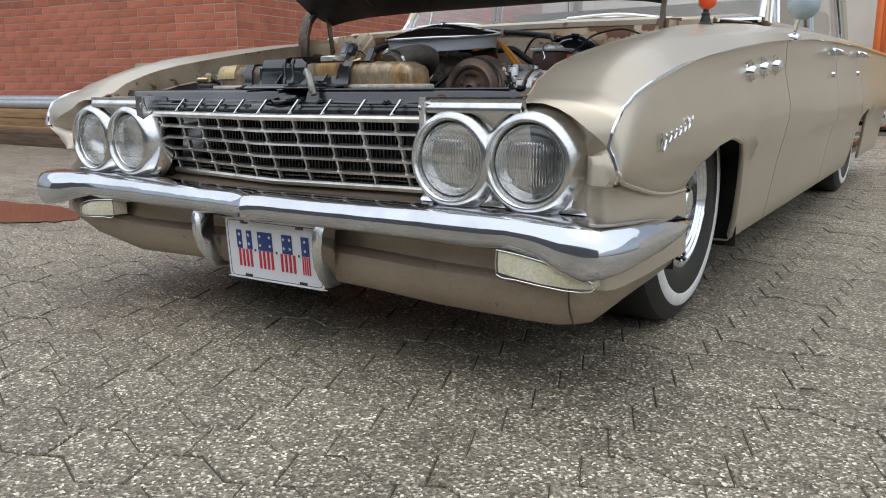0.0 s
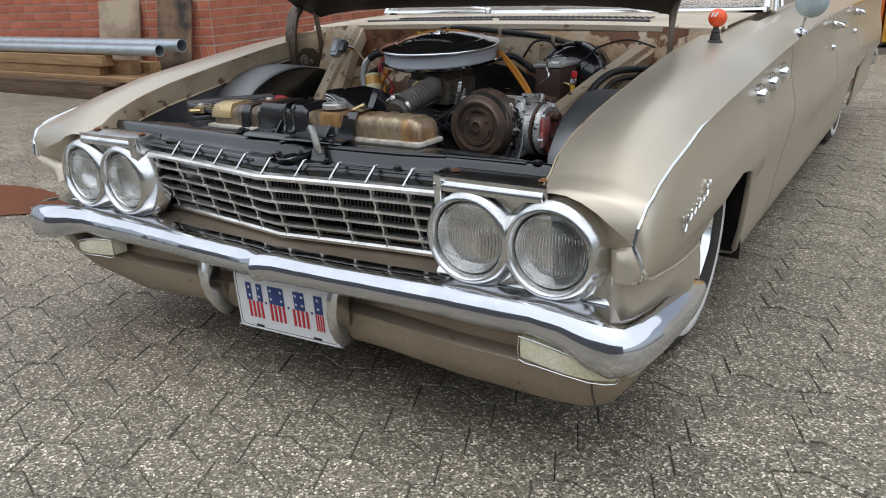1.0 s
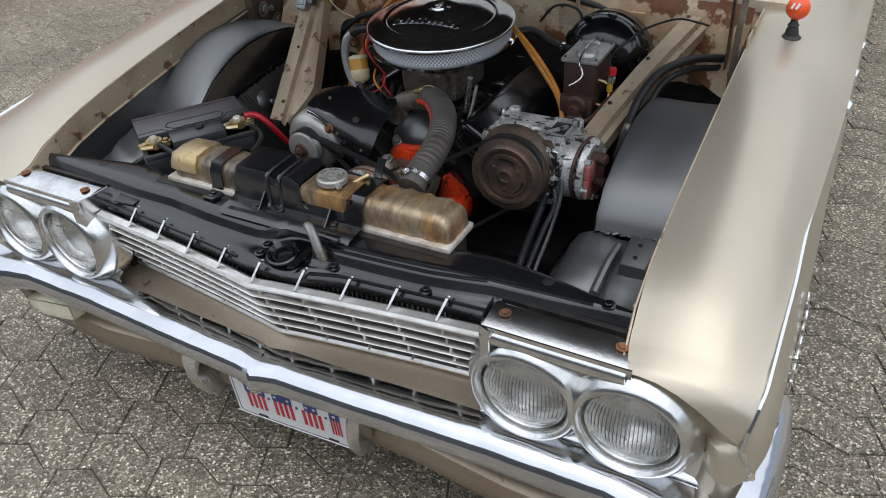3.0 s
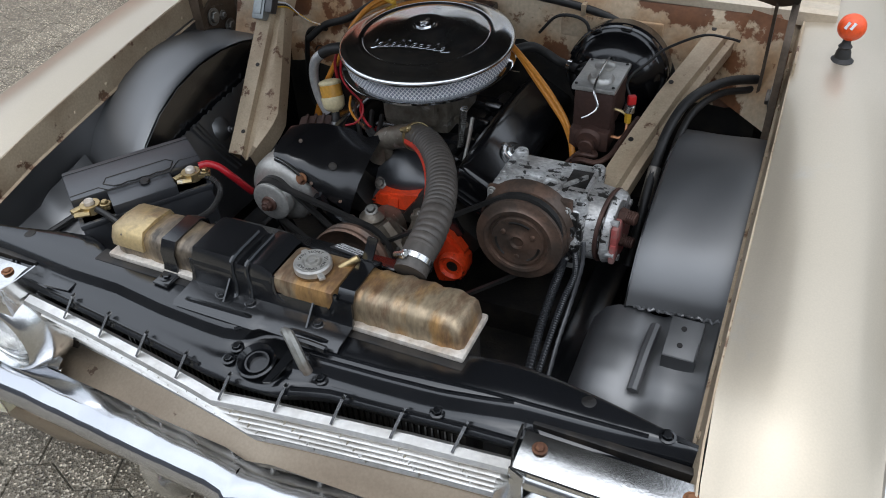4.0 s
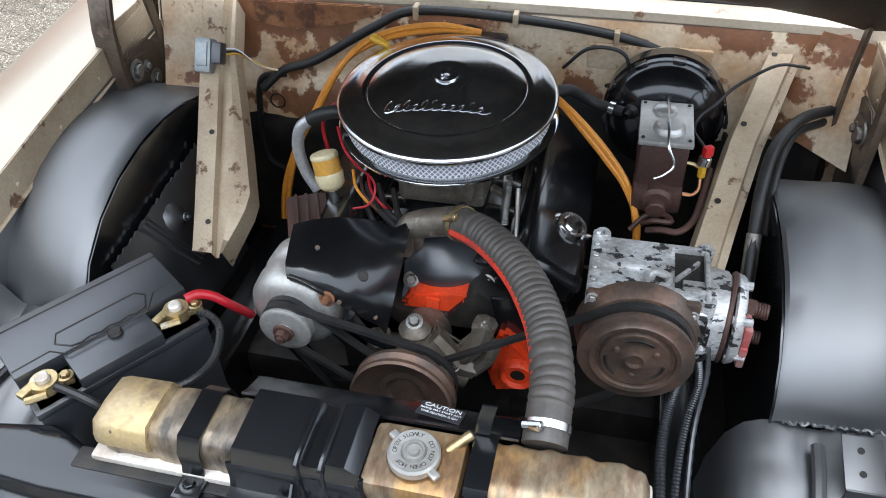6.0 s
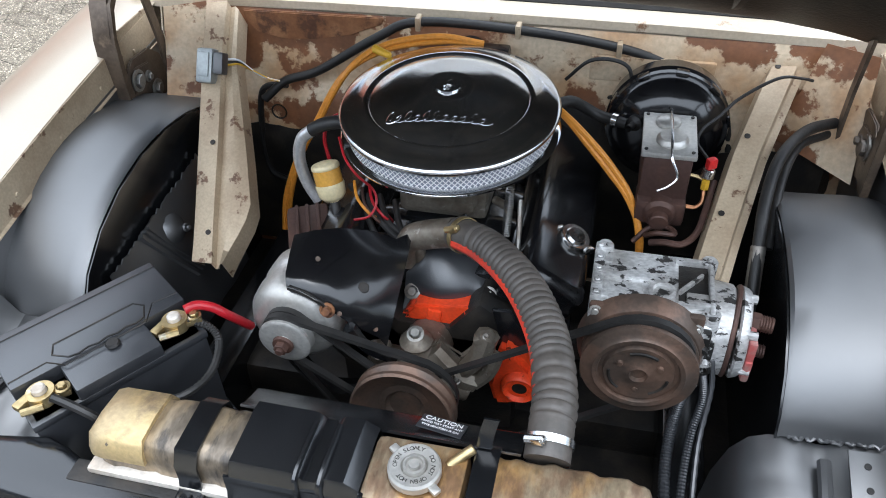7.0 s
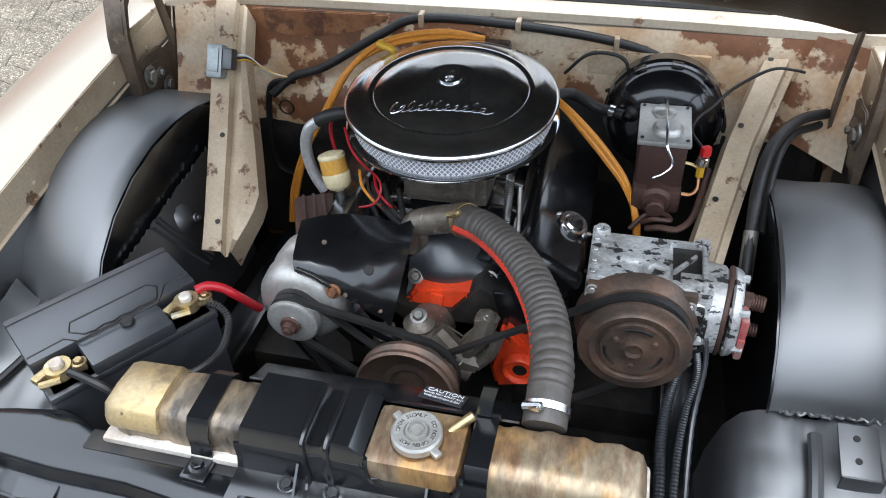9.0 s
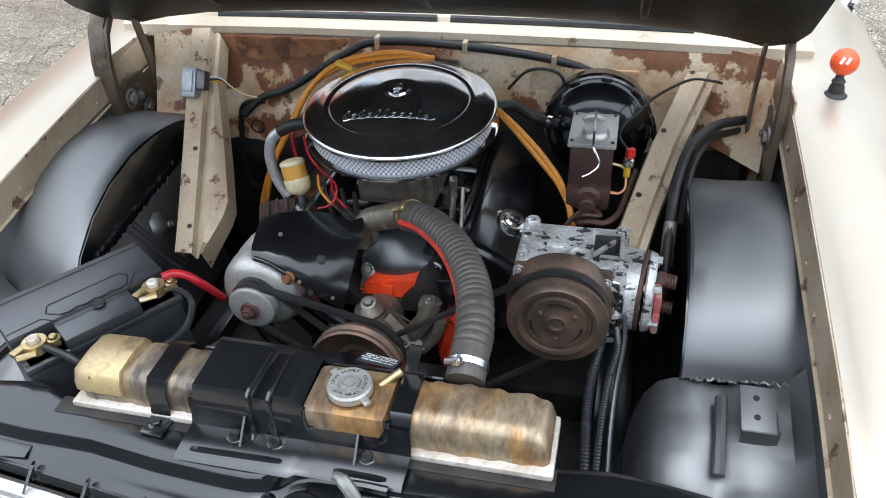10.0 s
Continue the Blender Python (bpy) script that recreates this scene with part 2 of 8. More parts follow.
def paver_material():
    """Exposed-aggregate concrete: pale and dark chips in a grey-brown matrix, damp and partly glossy."""
    m = bpy.data.materials.new("aggregate_paving")
    m.use_nodes = True
    n, l = m.node_tree.nodes, m.node_tree.links
    b = n["Principled BSDF"]
    co = n.new("ShaderNodeNewGeometry").outputs["Position"]
    cells = n.new("ShaderNodeTexVoronoi")
    cells.inputs["Scale"].default_value = 210
    tones = n.new("ShaderNodeValToRGB")
    tones.color_ramp.interpolation = "LINEAR"
    els = tones.color_ramp.elements
    els[0].position, els[0].color = 0.0, (0.045, 0.038, 0.027, 1)
    els[1].position, els[1].color = 1.0, (0.48, 0.43, 0.34, 1)
    for p, c in ((0.4, (0.094, 0.081, 0.058, 1)), (0.78, (0.150, 0.130, 0.095, 1)), (0.90, (0.26, 0.232, 0.182, 1))):
        e = els.new(p)
        e.color = c
    sep = n.new("ShaderNodeSeparateColor")
    l.new(co, cells.inputs["Vector"])
    l.new(cells.outputs["Color"], sep.inputs[0])
    l.new(sep.outputs[0], tones.inputs[0])
    damp = n.new("ShaderNodeTexNoise")
    damp.inputs["Scale"].default_value, damp.inputs["Detail"].default_value = 1.3, 5
    l.new(co, damp.inputs["Vector"])
    mid = n.new("ShaderNodeTexNoise")
    mid.inputs["Scale"].default_value, mid.inputs["Detail"].default_value = 16, 4
    l.new(co, mid.inputs["Vector"])
    add = n.new("ShaderNodeMath")
    l.new(damp.outputs["Fac"], add.inputs[0])
    l.new(mid.outputs["Fac"], add.inputs[1])
    val = n.new("ShaderNodeMapRange")
    val.inputs["From Min"].default_value, val.inputs["From Max"].default_value = 0.7, 1.3
    val.inputs["To Min"].default_value, val.inputs["To Max"].default_value = 1.3, 2.25
    l.new(add.outputs[0], val.inputs["Value"])
    isl, ir, mu = n.new("ShaderNodeNewGeometry"), n.new("ShaderNodeMapRange"), n.new("ShaderNodeMath")
    info, orr, mo = n.new("ShaderNodeObjectInfo"), n.new("ShaderNodeMapRange"), n.new("ShaderNodeMath")
    for r in (ir, orr):
        r.inputs["To Min"].default_value, r.inputs["To Max"].default_value = 0.88, 1.12
    mu.operation = mo.operation = "MULTIPLY"
    l.new(isl.outputs["Random Per Island"], ir.inputs["Value"])
    l.new(info.outputs["Random"], orr.inputs["Value"])
    l.new(ir.outputs[0], mu.inputs[0])
    l.new(val.outputs[0], mu.inputs[1])
    l.new(orr.outputs[0], mo.inputs[0])
    l.new(mu.outputs[0], mo.inputs[1])
    hs = n.new("ShaderNodeHueSaturation")
    l.new(tones.outputs[0], hs.inputs["Color"])
    l.new(mo.outputs[0], hs.inputs["Value"])
    l.new(hs.outputs[0], b.inputs["Base Color"])
    rr = n.new("ShaderNodeMapRange")
    rr.inputs["To Min"].default_value, rr.inputs["To Max"].default_value = 0.30, 0.60
    l.new(damp.outputs["Fac"], rr.inputs["Value"])
    l.new(rr.outputs[0], b.inputs["Roughness"])
    bp = n.new("ShaderNodeBump")
    bp.inputs["Strength"].default_value, bp.inputs["Distance"].default_value = 0.6, 0.005
    l.new(cells.outputs["Distance"], bp.inputs["Height"])
    l.new(bp.outputs[0], b.inputs["Normal"])
    return m


PAVING = paver_material()
JOINT = mat("joint_sand", (0.062, 0.055, 0.042), 0.85, 0.0, (0.075, 0.072, 0.045), 6, 0.5, bump=0.4)


def glass(name, tint, rough=0.02):
    m = bpy.data.materials.new(name)
    m.use_nodes = True
    b = m.node_tree.nodes["Principled BSDF"]
    b.inputs["Base Color"].default_value = (*tint, 1)
    b.inputs["Roughness"].default_value = rough
    b.inputs["Transmission Weight"].default_value = 1.0
    b.inputs["IOR"].default_value = 1.45
    return m


GLASS = glass("window_glass", (0.95, 0.97, 0.97))
LAMP_GLASS = glass("lamp_glass", (1, 1, 1), 0.04)
REFLECTOR = mat("lamp_reflector", (0.80, 0.80, 0.78), 0.26, 0.9, (0.62, 0.62, 0.60), 8, 0.5, bump=0.02)


# ---- mesh helpers ----
WORLD = {}
EAR = 0.055
SPREAD = 0.0          # how much the body widens rearwards on the passenger side


def finish(bm, angle=38):
    bmesh.ops.recalc_face_normals(bm, faces=bm.faces[:])
    me = bpy.data.meshes.new("mesh")
    bm.to_mesh(me)
    bm.free()
    for p in me.polygons:
        p.use_smooth = True
    me.set_sharp_from_angle(angle=radians(angle))
    return me


def thing(name, at, label, category, group="", kind=""):
    """An Empty at a thing's base, the parent of its parts."""
    ob = new(name)
    ob.location = at
    ob.empty_display_size = 0.05
    WORLD[ob] = Matrix.Translation(at)
    return tagged(ob, label, category, group, kind)


def part(name, bm, material, parent, label="", angle=38):
    """One mesh in world coordinates, linked under a thing or under a part."""
    if SPREAD and not isinstance(bm, bpy.types.Mesh):
        for v in bm.verts:
            if v.co.x < -0.78:                # the passenger-side nose stands further out
                v.co.x -= lerp([(0.372, EAR), (0.382, 0.0), (0.40, -0.045), (0.435, -0.045), (0.465, 0.0), (0.50, 1.7 * EAR)], v.co.z) * min(1, (-0.78 - v.co.x) / 0.08) * max(0, 1 - max(v.co.y, 0) / 0.5)
            if v.co.x < 0:
                v.co.x -= SPREAD * min(max(v.co.y, 0), 1.3) * min(1, -v.co.x / 0.5)
    ob = new(name, bm if isinstance(bm, bpy.types.Mesh) else finish(bm, angle))
    if not ob.data.materials:
        ob.data.materials.append(material)
    ob.parent = parent
    ob.matrix_parent_inverse = WORLD[parent].inverted()
    WORLD[ob] = Matrix.Identity(4)
    return tagged(ob, label)


def solo(name, bm, material, label, category, group="", kind="", angle=38):
    """A thing that is one mesh, in world coordinates."""
    ob = new(name, finish(bm, angle))
    ob.data.materials.append(material)
    WORLD[ob] = Matrix.Identity(4)
    return tagged(ob, label, category, group, kind)


def join(*bms):
    out = bmesh.new()
    for b in bms:
        me = bpy.data.meshes.new("tmp")
        b.to_mesh(me)
        b.free()
        out.from_mesh(me)
        bpy.data.meshes.remove(me)
    return out


def turned(bm, m):
    bm.transform(m)
    return bm


def box(c, s, bevel=0.004, rz=0.0, rx=0.0, ry=0.0, seg=2):
    bm = bmesh.new()
    bmesh.ops.create_cube(bm, size=1)
    bm.transform(Matrix.Diagonal((*s, 1)))
    if bevel:
        bmesh.ops.bevel(bm, geom=bm.edges[:], offset=min(bevel, min(s) * 0.45), segments=seg, affect="EDGES", profile=0.6)
    bm.transform(pose(*c, rx, ry, rz))
    return bm


def basis(axis):
    w = Vector(axis).normalized()
    u = w.cross(Vector((0, 0, 1)) if abs(w.z) < 0.9 else Vector((1, 0, 0))).normalized()
    return u, w.cross(u), w


def lathe(profile, at, axis, seg=32):
    """Turn a profile of (radius, distance along the axis) round an axis."""
    u, v, w = basis(axis)
    at, bm, rings = Vector(at), bmesh.new(), []
    for r, h in profile:
        if r < 1e-6:
            rings.append([bm.verts.new(at + w * h)])
        else:
            rings.append([bm.verts.new(at + w * h + (u * math.cos(a) + v * math.sin(a)) * r) for a in (2 * math.pi * k / seg for k in range(seg))])
    for a, b in zip(rings, rings[1:]):
        for k in range(seg):
            q = [a[k % len(a)], a[(k + 1) % len(a)], b[(k + 1) % len(b)], b[k % len(b)]]
            q = [p for i, p in enumerate(q) if p not in q[:i]]
            if len(q) > 2:
                bm.faces.new(q)
    return bm


def rod(a, b, r, r2=None, seg=12, edge=0.0):
    a, b = Vector(a), Vector(b)
    h = (b - a).length
    r2 = r if r2 is None else r2
    e = min(edge, h * 0.3, r * 0.5)
    prof = [(0, 0), (r - e, 0), (r, e), (r2, h - e), (r2 - e, h), (0, h)] if e else [(0, 0), (r, 0), (r2, h), (0, h)]
    return lathe(prof, a, b - a, seg)


def smooth_path(pts, per=6):
    p = [Vector(q) for q in pts]
    p = [2 * p[0] - p[1]] + p + [2 * p[-1] - p[-2]]
    out = []
    for i in range(1, len(p) - 2):
        for k in range(per):
            t = k / per
            a, b, c, d = p[i - 1], p[i], p[i + 1], p[i + 2]
            out.append(0.5 * (2 * b + (c - a) * t + (2 * a - 5 * b + 4 * c - d) * t * t + (3 * b - 3 * c + d - a) * t ** 3))
    return out + [p[-2]]


def tube(pts, r, seg=8, per=6, radius=None, bent=True):
    """A round tube along a curve; radius(k, n) may vary it."""
    path = smooth_path(pts, per) if bent else [Vector(q) for q in pts]
    bm, rings, n = bmesh.new(), [], len(path)
    tang = [(path[min(i + 1, n - 1)] - path[max(i - 1, 0)]).normalized() for i in range(n)]
    u = basis(tang[0])[0]
    for i in range(n):
        u = (u - tang[i] * u.dot(tang[i])).normalized()
        v = tang[i].cross(u)
        rr = r * radius(i, n) if radius else r
        rings.append([bm.verts.new(path[i] + (u * math.cos(a) + v * math.sin(a)) * rr) for a in (2 * math.pi * k / seg for k in range(seg))])
    for a, b in zip(rings, rings[1:]):
        for k in range(seg):
            bm.faces.new((a[k], a[(k + 1) % seg], b[(k + 1) % seg], b[k]))
    bm.faces.new(rings[0][::-1])
    bm.faces.new(rings[-1])
    return bm


def loft(rows, thick=0.0, closed=False):
    """A sheet through rows of points; thick gives it a body."""
    bm = bmesh.new()
    grid = [[bm.verts.new(p) for p in r] for r in rows]
    for a, b in zip(grid, grid[1:]):
        n = len(a)
        for k in range(n if closed else n - 1):
            bm.faces.new((a[k], a[(k + 1) % n], b[(k + 1) % n], b[k]))
    if thick:
        bmesh.ops.recalc_face_normals(bm, faces=bm.faces[:])
        bmesh.ops.solidify(bm, geom=bm.faces[:], thickness=thick)
    return bm


def sweep(rows):
    """A solid through closed sections, capped at both ends."""
    bm = loft(rows, closed=True)
    bm.verts.ensure_lookup_table()
    n = len(rows[0])
    bm.faces.new(bm.verts[:n][::-1])
    bm.faces.new(bm.verts[-n:])
    return bm


def prism(poly, z0, z1, m=None, bevel=0.0):
    """A polygon in the plane, extruded from z0 to z1, then placed by m."""
    bm = bmesh.new()
    lo, hi = [bm.verts.new((x, y, z0)) for x, y in poly], [bm.verts.new((x, y, z1)) for x, y in poly]
    bm.faces.new(lo[::-1])
    bm.faces.new(hi)
    for k in range(len(poly)):
        j = (k + 1) % len(poly)
        bm.faces.new((lo[k], lo[j], hi[j], hi[k]))
    if bevel:
        bmesh.ops.bevel(bm, geom=bm.edges[:], offset=bevel, segments=2, affect="EDGES")
    if m is not None:
        bm.transform(m)
    return bm


def lerp(table, v):
    return float(np.interp(v, [a for a, _ in table], [b for _, b in table]))


def bolt(at, axis=(0, 0, 1), r=0.006, h=0.005):
    at, w = Vector(at), Vector(axis).normalized()
    return join(lathe([(0, 0), (r * 1.7, 0), (r * 1.7, h * 0.3), (r * 1.2, h * 0.4)], at, w, 12), rod(at, at + w * h, r, seg=6, edge=0.001))


# ---- ground ----
bm = bmesh.new()
bmesh.ops.create_grid(bm, x_segments=8, y_segments=8, size=60)
bm.transform(Matrix.Translation((0, 0, -0.018)))
ground = solo("ground", bm, PAVING, "damp grey yard surface past the paving", "ground", kind="structure")
bm = bmesh.new()
bmesh.ops.create_grid(bm, x_segments=4, y_segments=4, size=1)
bm.transform(Matrix.Translation((-1.5, 3.15, -0.003)) @ Matrix.Diagonal((8.95, 6.3, 1, 1)))
bed = solo("joint_bed", bm, JOINT, "dark sanded bed under the yard's paving", "ground", kind="structure")

# ---- the car's body ----
SPREAD = 0.04
CX = 0.008          # the car's middle line
car = thing("car", (CX, 2.2, 0), "tan nineteen-sixties saloon car with an open bonnet and worn paint", "car")


def mx(s, x):
    return CX + s * x


EDGE = [(0, 0.572), (0.06, 0.592), (0.098, 0.616), (0.18, 0.647), (0.27, 0.668), (0.39, 0.688), (0.59, 0.719), (0.79, 0.745), (1.0, 0.763), (1.25, 0.778), (1.5, 0.79)]
RIDGE = [(0, 0.50), (0.008, 0.530), (0.03, 0.564), (0.075, 0.586), (0.129, 0.601), (0.159, 0.608), (0.318, 0.638), (0.509, 0.665), (0.742, 0.690), (1.037, 0.713), (1.417, 0.736), (1.93, 0.758), (3.0, 0.772), (4.7, 0.76)]
SIDE = [(0.165, 0.826), (0.22, 0.838), (0.30, 0.850), (0.38, 0.862), (0.43, 0.874), (0.447, 0.886), (0.47, 0.890), (0.52, 0.890), (0.58, 0.876), (0.64, 0.862), (0.70, 0.861), (0.74, 0.862), (0.78, 0.855)]
SILL = [(0, 0.462), (0.006, 0.448), (0.02, 0.440), (0.06, 0.430), (0.2, 0.400), (0.30, 0.387), (0.41, 0.382)]
STATIONS = [0, 0.004, 0.008, 0.018, 0.03, 0.05, 0.075, 0.10, 0.16, 0.22, 0.30, 0.40, 0.425, 0.45, 0.48, 0.52, 0.58, 0.64, 0.70, 0.76, 0.82, 0.87, 0.91, 0.94, 0.96, 0.975, 0.99, 1.0, 1.1, 1.2, 1.3, 1.376]


def low_edge(y):
    if y <= 0.41:
        return lerp(SILL, y)
    if y < 1.0:
        return max(0.17, lerp([(0.41, 0.384), (0.44, 0.405), (0.50, 0.440), (0.58, 0.464), (0.70, 0.474), (0.80, 0.462), (0.88, 0.428), (0.93, 0.383), (0.965, 0.318), (0.985, 0.25), (1.0, 0.19)], y))
    if 3.28 < y < 3.82:
        return max(0.17, 0.46 - 0.30 * (abs(y - 3.55) / 0.27) ** 2.6)
    return 0.17


def ridge_x(y):
    return lerp([(0.3, 0.865), (0.7, 0.878)], y)


def side_x(y, z):
    x = lerp(SIDE, z)
    drop = lerp(RIDGE, y) - z
    x = min(x, ridge_x(y) + lerp([(0.3, 0.028), (0.7, 0.008)], y) * (1 - math.exp(-max(drop, 0) / 0.035)))
    if y < 0.06:
        x -= 0.012 * (1 - y / 0.06) ** 2
    return x


def side_rows(s, stations):
    rows = []
    for y in stations:
        top, low = lerp(RIDGE, y) - 0.004, low_edge(y)
        zs = [top + (low - top) * k / 12 for k in range(13)]
        if top > 0.6 and low < 0.44:          # keep the crease sharp along the side
            zs[min(range(13), key=lambda k: abs(zs[k] - 0.449))] = 0.449
            zs[min(range(13), key=lambda k: abs(zs[k] - 0.43))] = 0.430
            zs.sort(reverse=True)
        row = [(mx(s, side_x(y, z)), y, z) for z in zs]
        x = side_x(y, low)
        row += [(mx(s, x - 0.004), y, low - 0.004), (mx(s, x - 0.009), y, low - 0.004), (mx(s, x - 0.014), y, low + 0.006)]
        rows.append(row)
    return rows


def top_row(s, y, xi=None):
    zi, zt = lerp(EDGE, y), lerp(RIDGE, y)
    d = zi - zt
    c = lerp([(0, 0.0), (0.08, 0.010), (0.3, 0.016), (0.6, 0.010), (1.0, 0.0)], y)
    xi = xi or lerp([(0, 0.686), (0.05, 0.672), (0.16, 0.664), (2, 0.664)], y)
    return [(mx(s, x), y, z) for x, z in ((xi, zi), (xi + 0.02, zi + 0.003), (0.72, zi + 0.004 + 0.7 * c), (0.76, zi + c), (0.795, zi - 0.14 * d + c), (0.825, zi - 0.38 * d + 0.7 * c), (lerp([(0.3, 0.848), (0.7, 0.858)], y), zi - 0.68 * d), (ridge_x(y) - 0.001, zt))]


for s, side in ((1, "driver"), (-1, "passenger")):
    brow = [(mx(s, 0.699 + 0.1085 * math.cos(radians(a))), 0.024, 0.463 + 0.1085 * math.sin(radians(a))) for a in (97, 89, 77, 63, 49, 35, 21, 8)]
    front = [(mx(s, x), y, z) for x, y, z in ((0.686, 0.004, 0.5715), (0.70, 0.003, 0.5735), (0.727, 0.001, 0.5725), (0.757, -0.001, 0.564), (0.786, -0.002, 0.549), (0.812, -0.003, 0.531), (0.836, -0.001, 0.513), (0.852, 0.004, 0.497))]
    rows = [brow, front] + [top_row(s, y) for y in (0.010, 0.018, 0.03, 0.045, 0.06, 0.10, 0.16, 0.22, 0.30, 0.40, 0.52, 0.64, 0.76, 0.88, 1.0, 1.12, 1.25, 1.376)]
    fender = part("front_fender", loft(rows, 0.003), PAINT, car, "tan front wing with sky reflections painted as grey patches")
    part("fender_side", loft(side_rows(s, STATIONS), 0.003), PAINT, fender)
    # the nose below the brow: a rounded face down to a folded lip
    rows = [[brow[-1], tuple(Vector(brow[-1]).lerp(Vector(front[-1]), 0.25)), tuple(Vector(brow[-1]).lerp(Vector(front[-1]), 0.5)), tuple(Vector(brow[-1]).lerp(Vector(front[-1]), 0.75)), front[-1], (mx(s, 0.862), 0.012, 0.499)]]
    for z, xe in ((0.482, 0.805), (0.466, 0.806), (0.452, 0.807), (0.440, 0.808), (0.433, 0.809)):
        ox = side_x(0.004, z) - 0.002
        g = 0.016 * (0.497 - z) / 0.06
        rows.append([(mx(s, xe), 0.024, z), (mx(s, xe + 0.007), 0.011 - g * 0.6, z), (mx(s, xe + 0.022), 0.003 - g, z), (mx(s, xe + 0.042), 0.001 - g, z), (mx(s, ox - 0.008), 0.003 - g, z), (mx(s, ox), 0.008 - 0.6 * g, z)])
    rows.append([(x, y + 0.012, 0.428) for x, y, z in rows[-1]])
    rows.append([(x, y + 0.045, 0.430) for x, y, z in rows[-2]])
    part("fender_nose", loft(rows), PAINT, fender, angle=50)
    # the rounded column under it, behind the bumper
    rows = []
    for z in (0.445, 0.42, 0.395, 0.37, 0.35, 0.33, 0.29, 0.24):
        g = lerp([(0.24, 0.020), (0.35, 0.012), (0.40, 0.0), (0.445, -0.002)], z)
        ox = 0.842 + g * 0.5
        rows.append([(mx(s, 0.800 - g), 0.034, z), (mx(s, 0.806 - g), 0.022, z), (mx(s, 0.818 - g * 0.5), 0.013, z), (mx(s, 0.830), 0.010, z), (mx(s, ox), 0.016, z), (mx(s, ox + 0.009), 0.032, z), (mx(s, ox + 0.014), 0.07, z), (mx(s, ox + 0.018), 0.16, z), (mx(s, ox + 0.018), 0.42, z)])
    part("nose_column", loft(rows), PAINT, fender, angle=50)
    # inner edge flange with its row of bolts
    ys = [0.03, 0.06, 0.10, 0.18, 0.28, 0.40, 0.55, 0.7, 0.85, 1.0, 1.04]
    rows = [[(mx(s, 0.664 + 0.012 * max(0, 1 - y / 0.12)), y, lerp(EDGE, y) - 0.001), (mx(s, 0.660 + 0.012 * max(0, 1 - y / 0.12)), y, lerp(EDGE, y) - 0.03), (mx(s, 0.659), y, lerp(EDGE, y) - 0.058), (mx(s, 0.653), y, lerp(EDGE, y) - 0.062)] for y in ys]
    flange = part("fender_flange", loft(rows, 0.003), PAINT_DIRTY, fender, "worn bonnet channel with surface rust")
    for y in (0.13, 0.26, 0.42, 0.52, 0.66, 0.80, 0.93):
        part("flange_bolt", bolt((mx(s, 0.658), y, lerp(EDGE, y) - 0.036), (-s, 0, 0.1), 0.0045, 0.004), PAINT_DIRTY, flange)
    # bright strip along the ridge and round the nose
    strip = [(mx(s, side_x(0, z) - 0.002), 0.002 - 0.003 * min(1, (z - 0.437) / 0.02), z) for z in (0.437, 0.450, 0.466, 0.484) if s > 0] + [(mx(s, side_x(y, lerp(RIDGE, y)) + 0.001), y, lerp(RIDGE, y) - 0.002) for y in (0.0, 0.004, 0.008, 0.018, 0.03, 0.05, 0.075, 0.12, 0.16, 0.25, 0.35, 0.5, 0.7, 0.9, 1.1, 1.376)]
    part("chrome_strip", tube(strip, 0.0042, 6, 3), CHROME, fender)
    loop = [(mx(s, side_x(y, lerp(SILL, y)) + 0.0), y - 0.002, lerp(SILL, y) - 0.004) for y in (0.0, 0.003, 0.006, 0.012, 0.02, 0.04, 0.06, 0.11, 0.165, 0.23, 0.30, 0.38, 0.42)]
    part("pod_seam", tube(loop, 0.0042, 6, 3), PAINT, fender)
    # doors and rear quarter
    for nm, a, b in (("front_door", 1.384, 2.42), ("rear_door", 2.426, 3.262), ("rear_quarter", 3.268, 4.70)):
        st = sorted(set([a, b] + [round(a + (b - a) * k / 8, 3) for k in range(9)] + ([3.28 + 0.03 * k for k in range(19)] if nm == "rear_quarter" else [])))
        panel = part(nm, loft(side_rows(s, st), 0.003), PAINT, car)
        rows = [[(mx(s, 0.864), y, lerp(RIDGE, y)), (mx(s, 0.845), y, lerp(RIDGE, y) + 0.016), (mx(s, 0.80), y, lerp(RIDGE, y) + 0.035), (mx(s, 0.755), y, lerp(RIDGE, y) + 0.048), (mx(s, 0.742), y, lerp(RIDGE, y) + 0.045)] for y in (a, (a + b) / 2, b)]
        part("door_shoulder" if "door" in nm else "quarter_shoulder", loft(rows, 0.003), PAINT, panel)
        part("chrome_strip", tube([(mx(s, 0.868), y, lerp(RIDGE, y) - 0.002) for y in (a, (a + b) / 2, b)], 0.004, 6, 3), CHROME, panel)
        if "door" in nm:
            hy = 2.25 if nm == "front_door" else 3.02
            hz = lerp(RIDGE, hy) - 0.045
            part("door_handle", join(tube([(mx(s, 0.868), hy - 0.03, hz + 0.012), (mx(s, 0.905), hy - 0.05, hz + 0.002), (mx(s, 0.908), hy + 0.03, hz - 0.006), (mx(s, 0.905), hy + 0.10, hz - 0.002), (mx(s, 0.872), hy + 0.115, hz)], 0.009, 8, 4), rod((mx(s, 0.87), hy - 0.035, hz + 0.004), (mx(s, 0.90), hy - 0.045, hz), 0.017, 0.013, 12, 0.003), lathe([(0, 0), (0.013, 0), (0.011, 0.012), (0, 0.014)], (mx(s, 0.872), hy + 0.0, hz - 0.085), (s, 0, 0), 12)), CHROME, panel, "chrome door handle with a key lock")
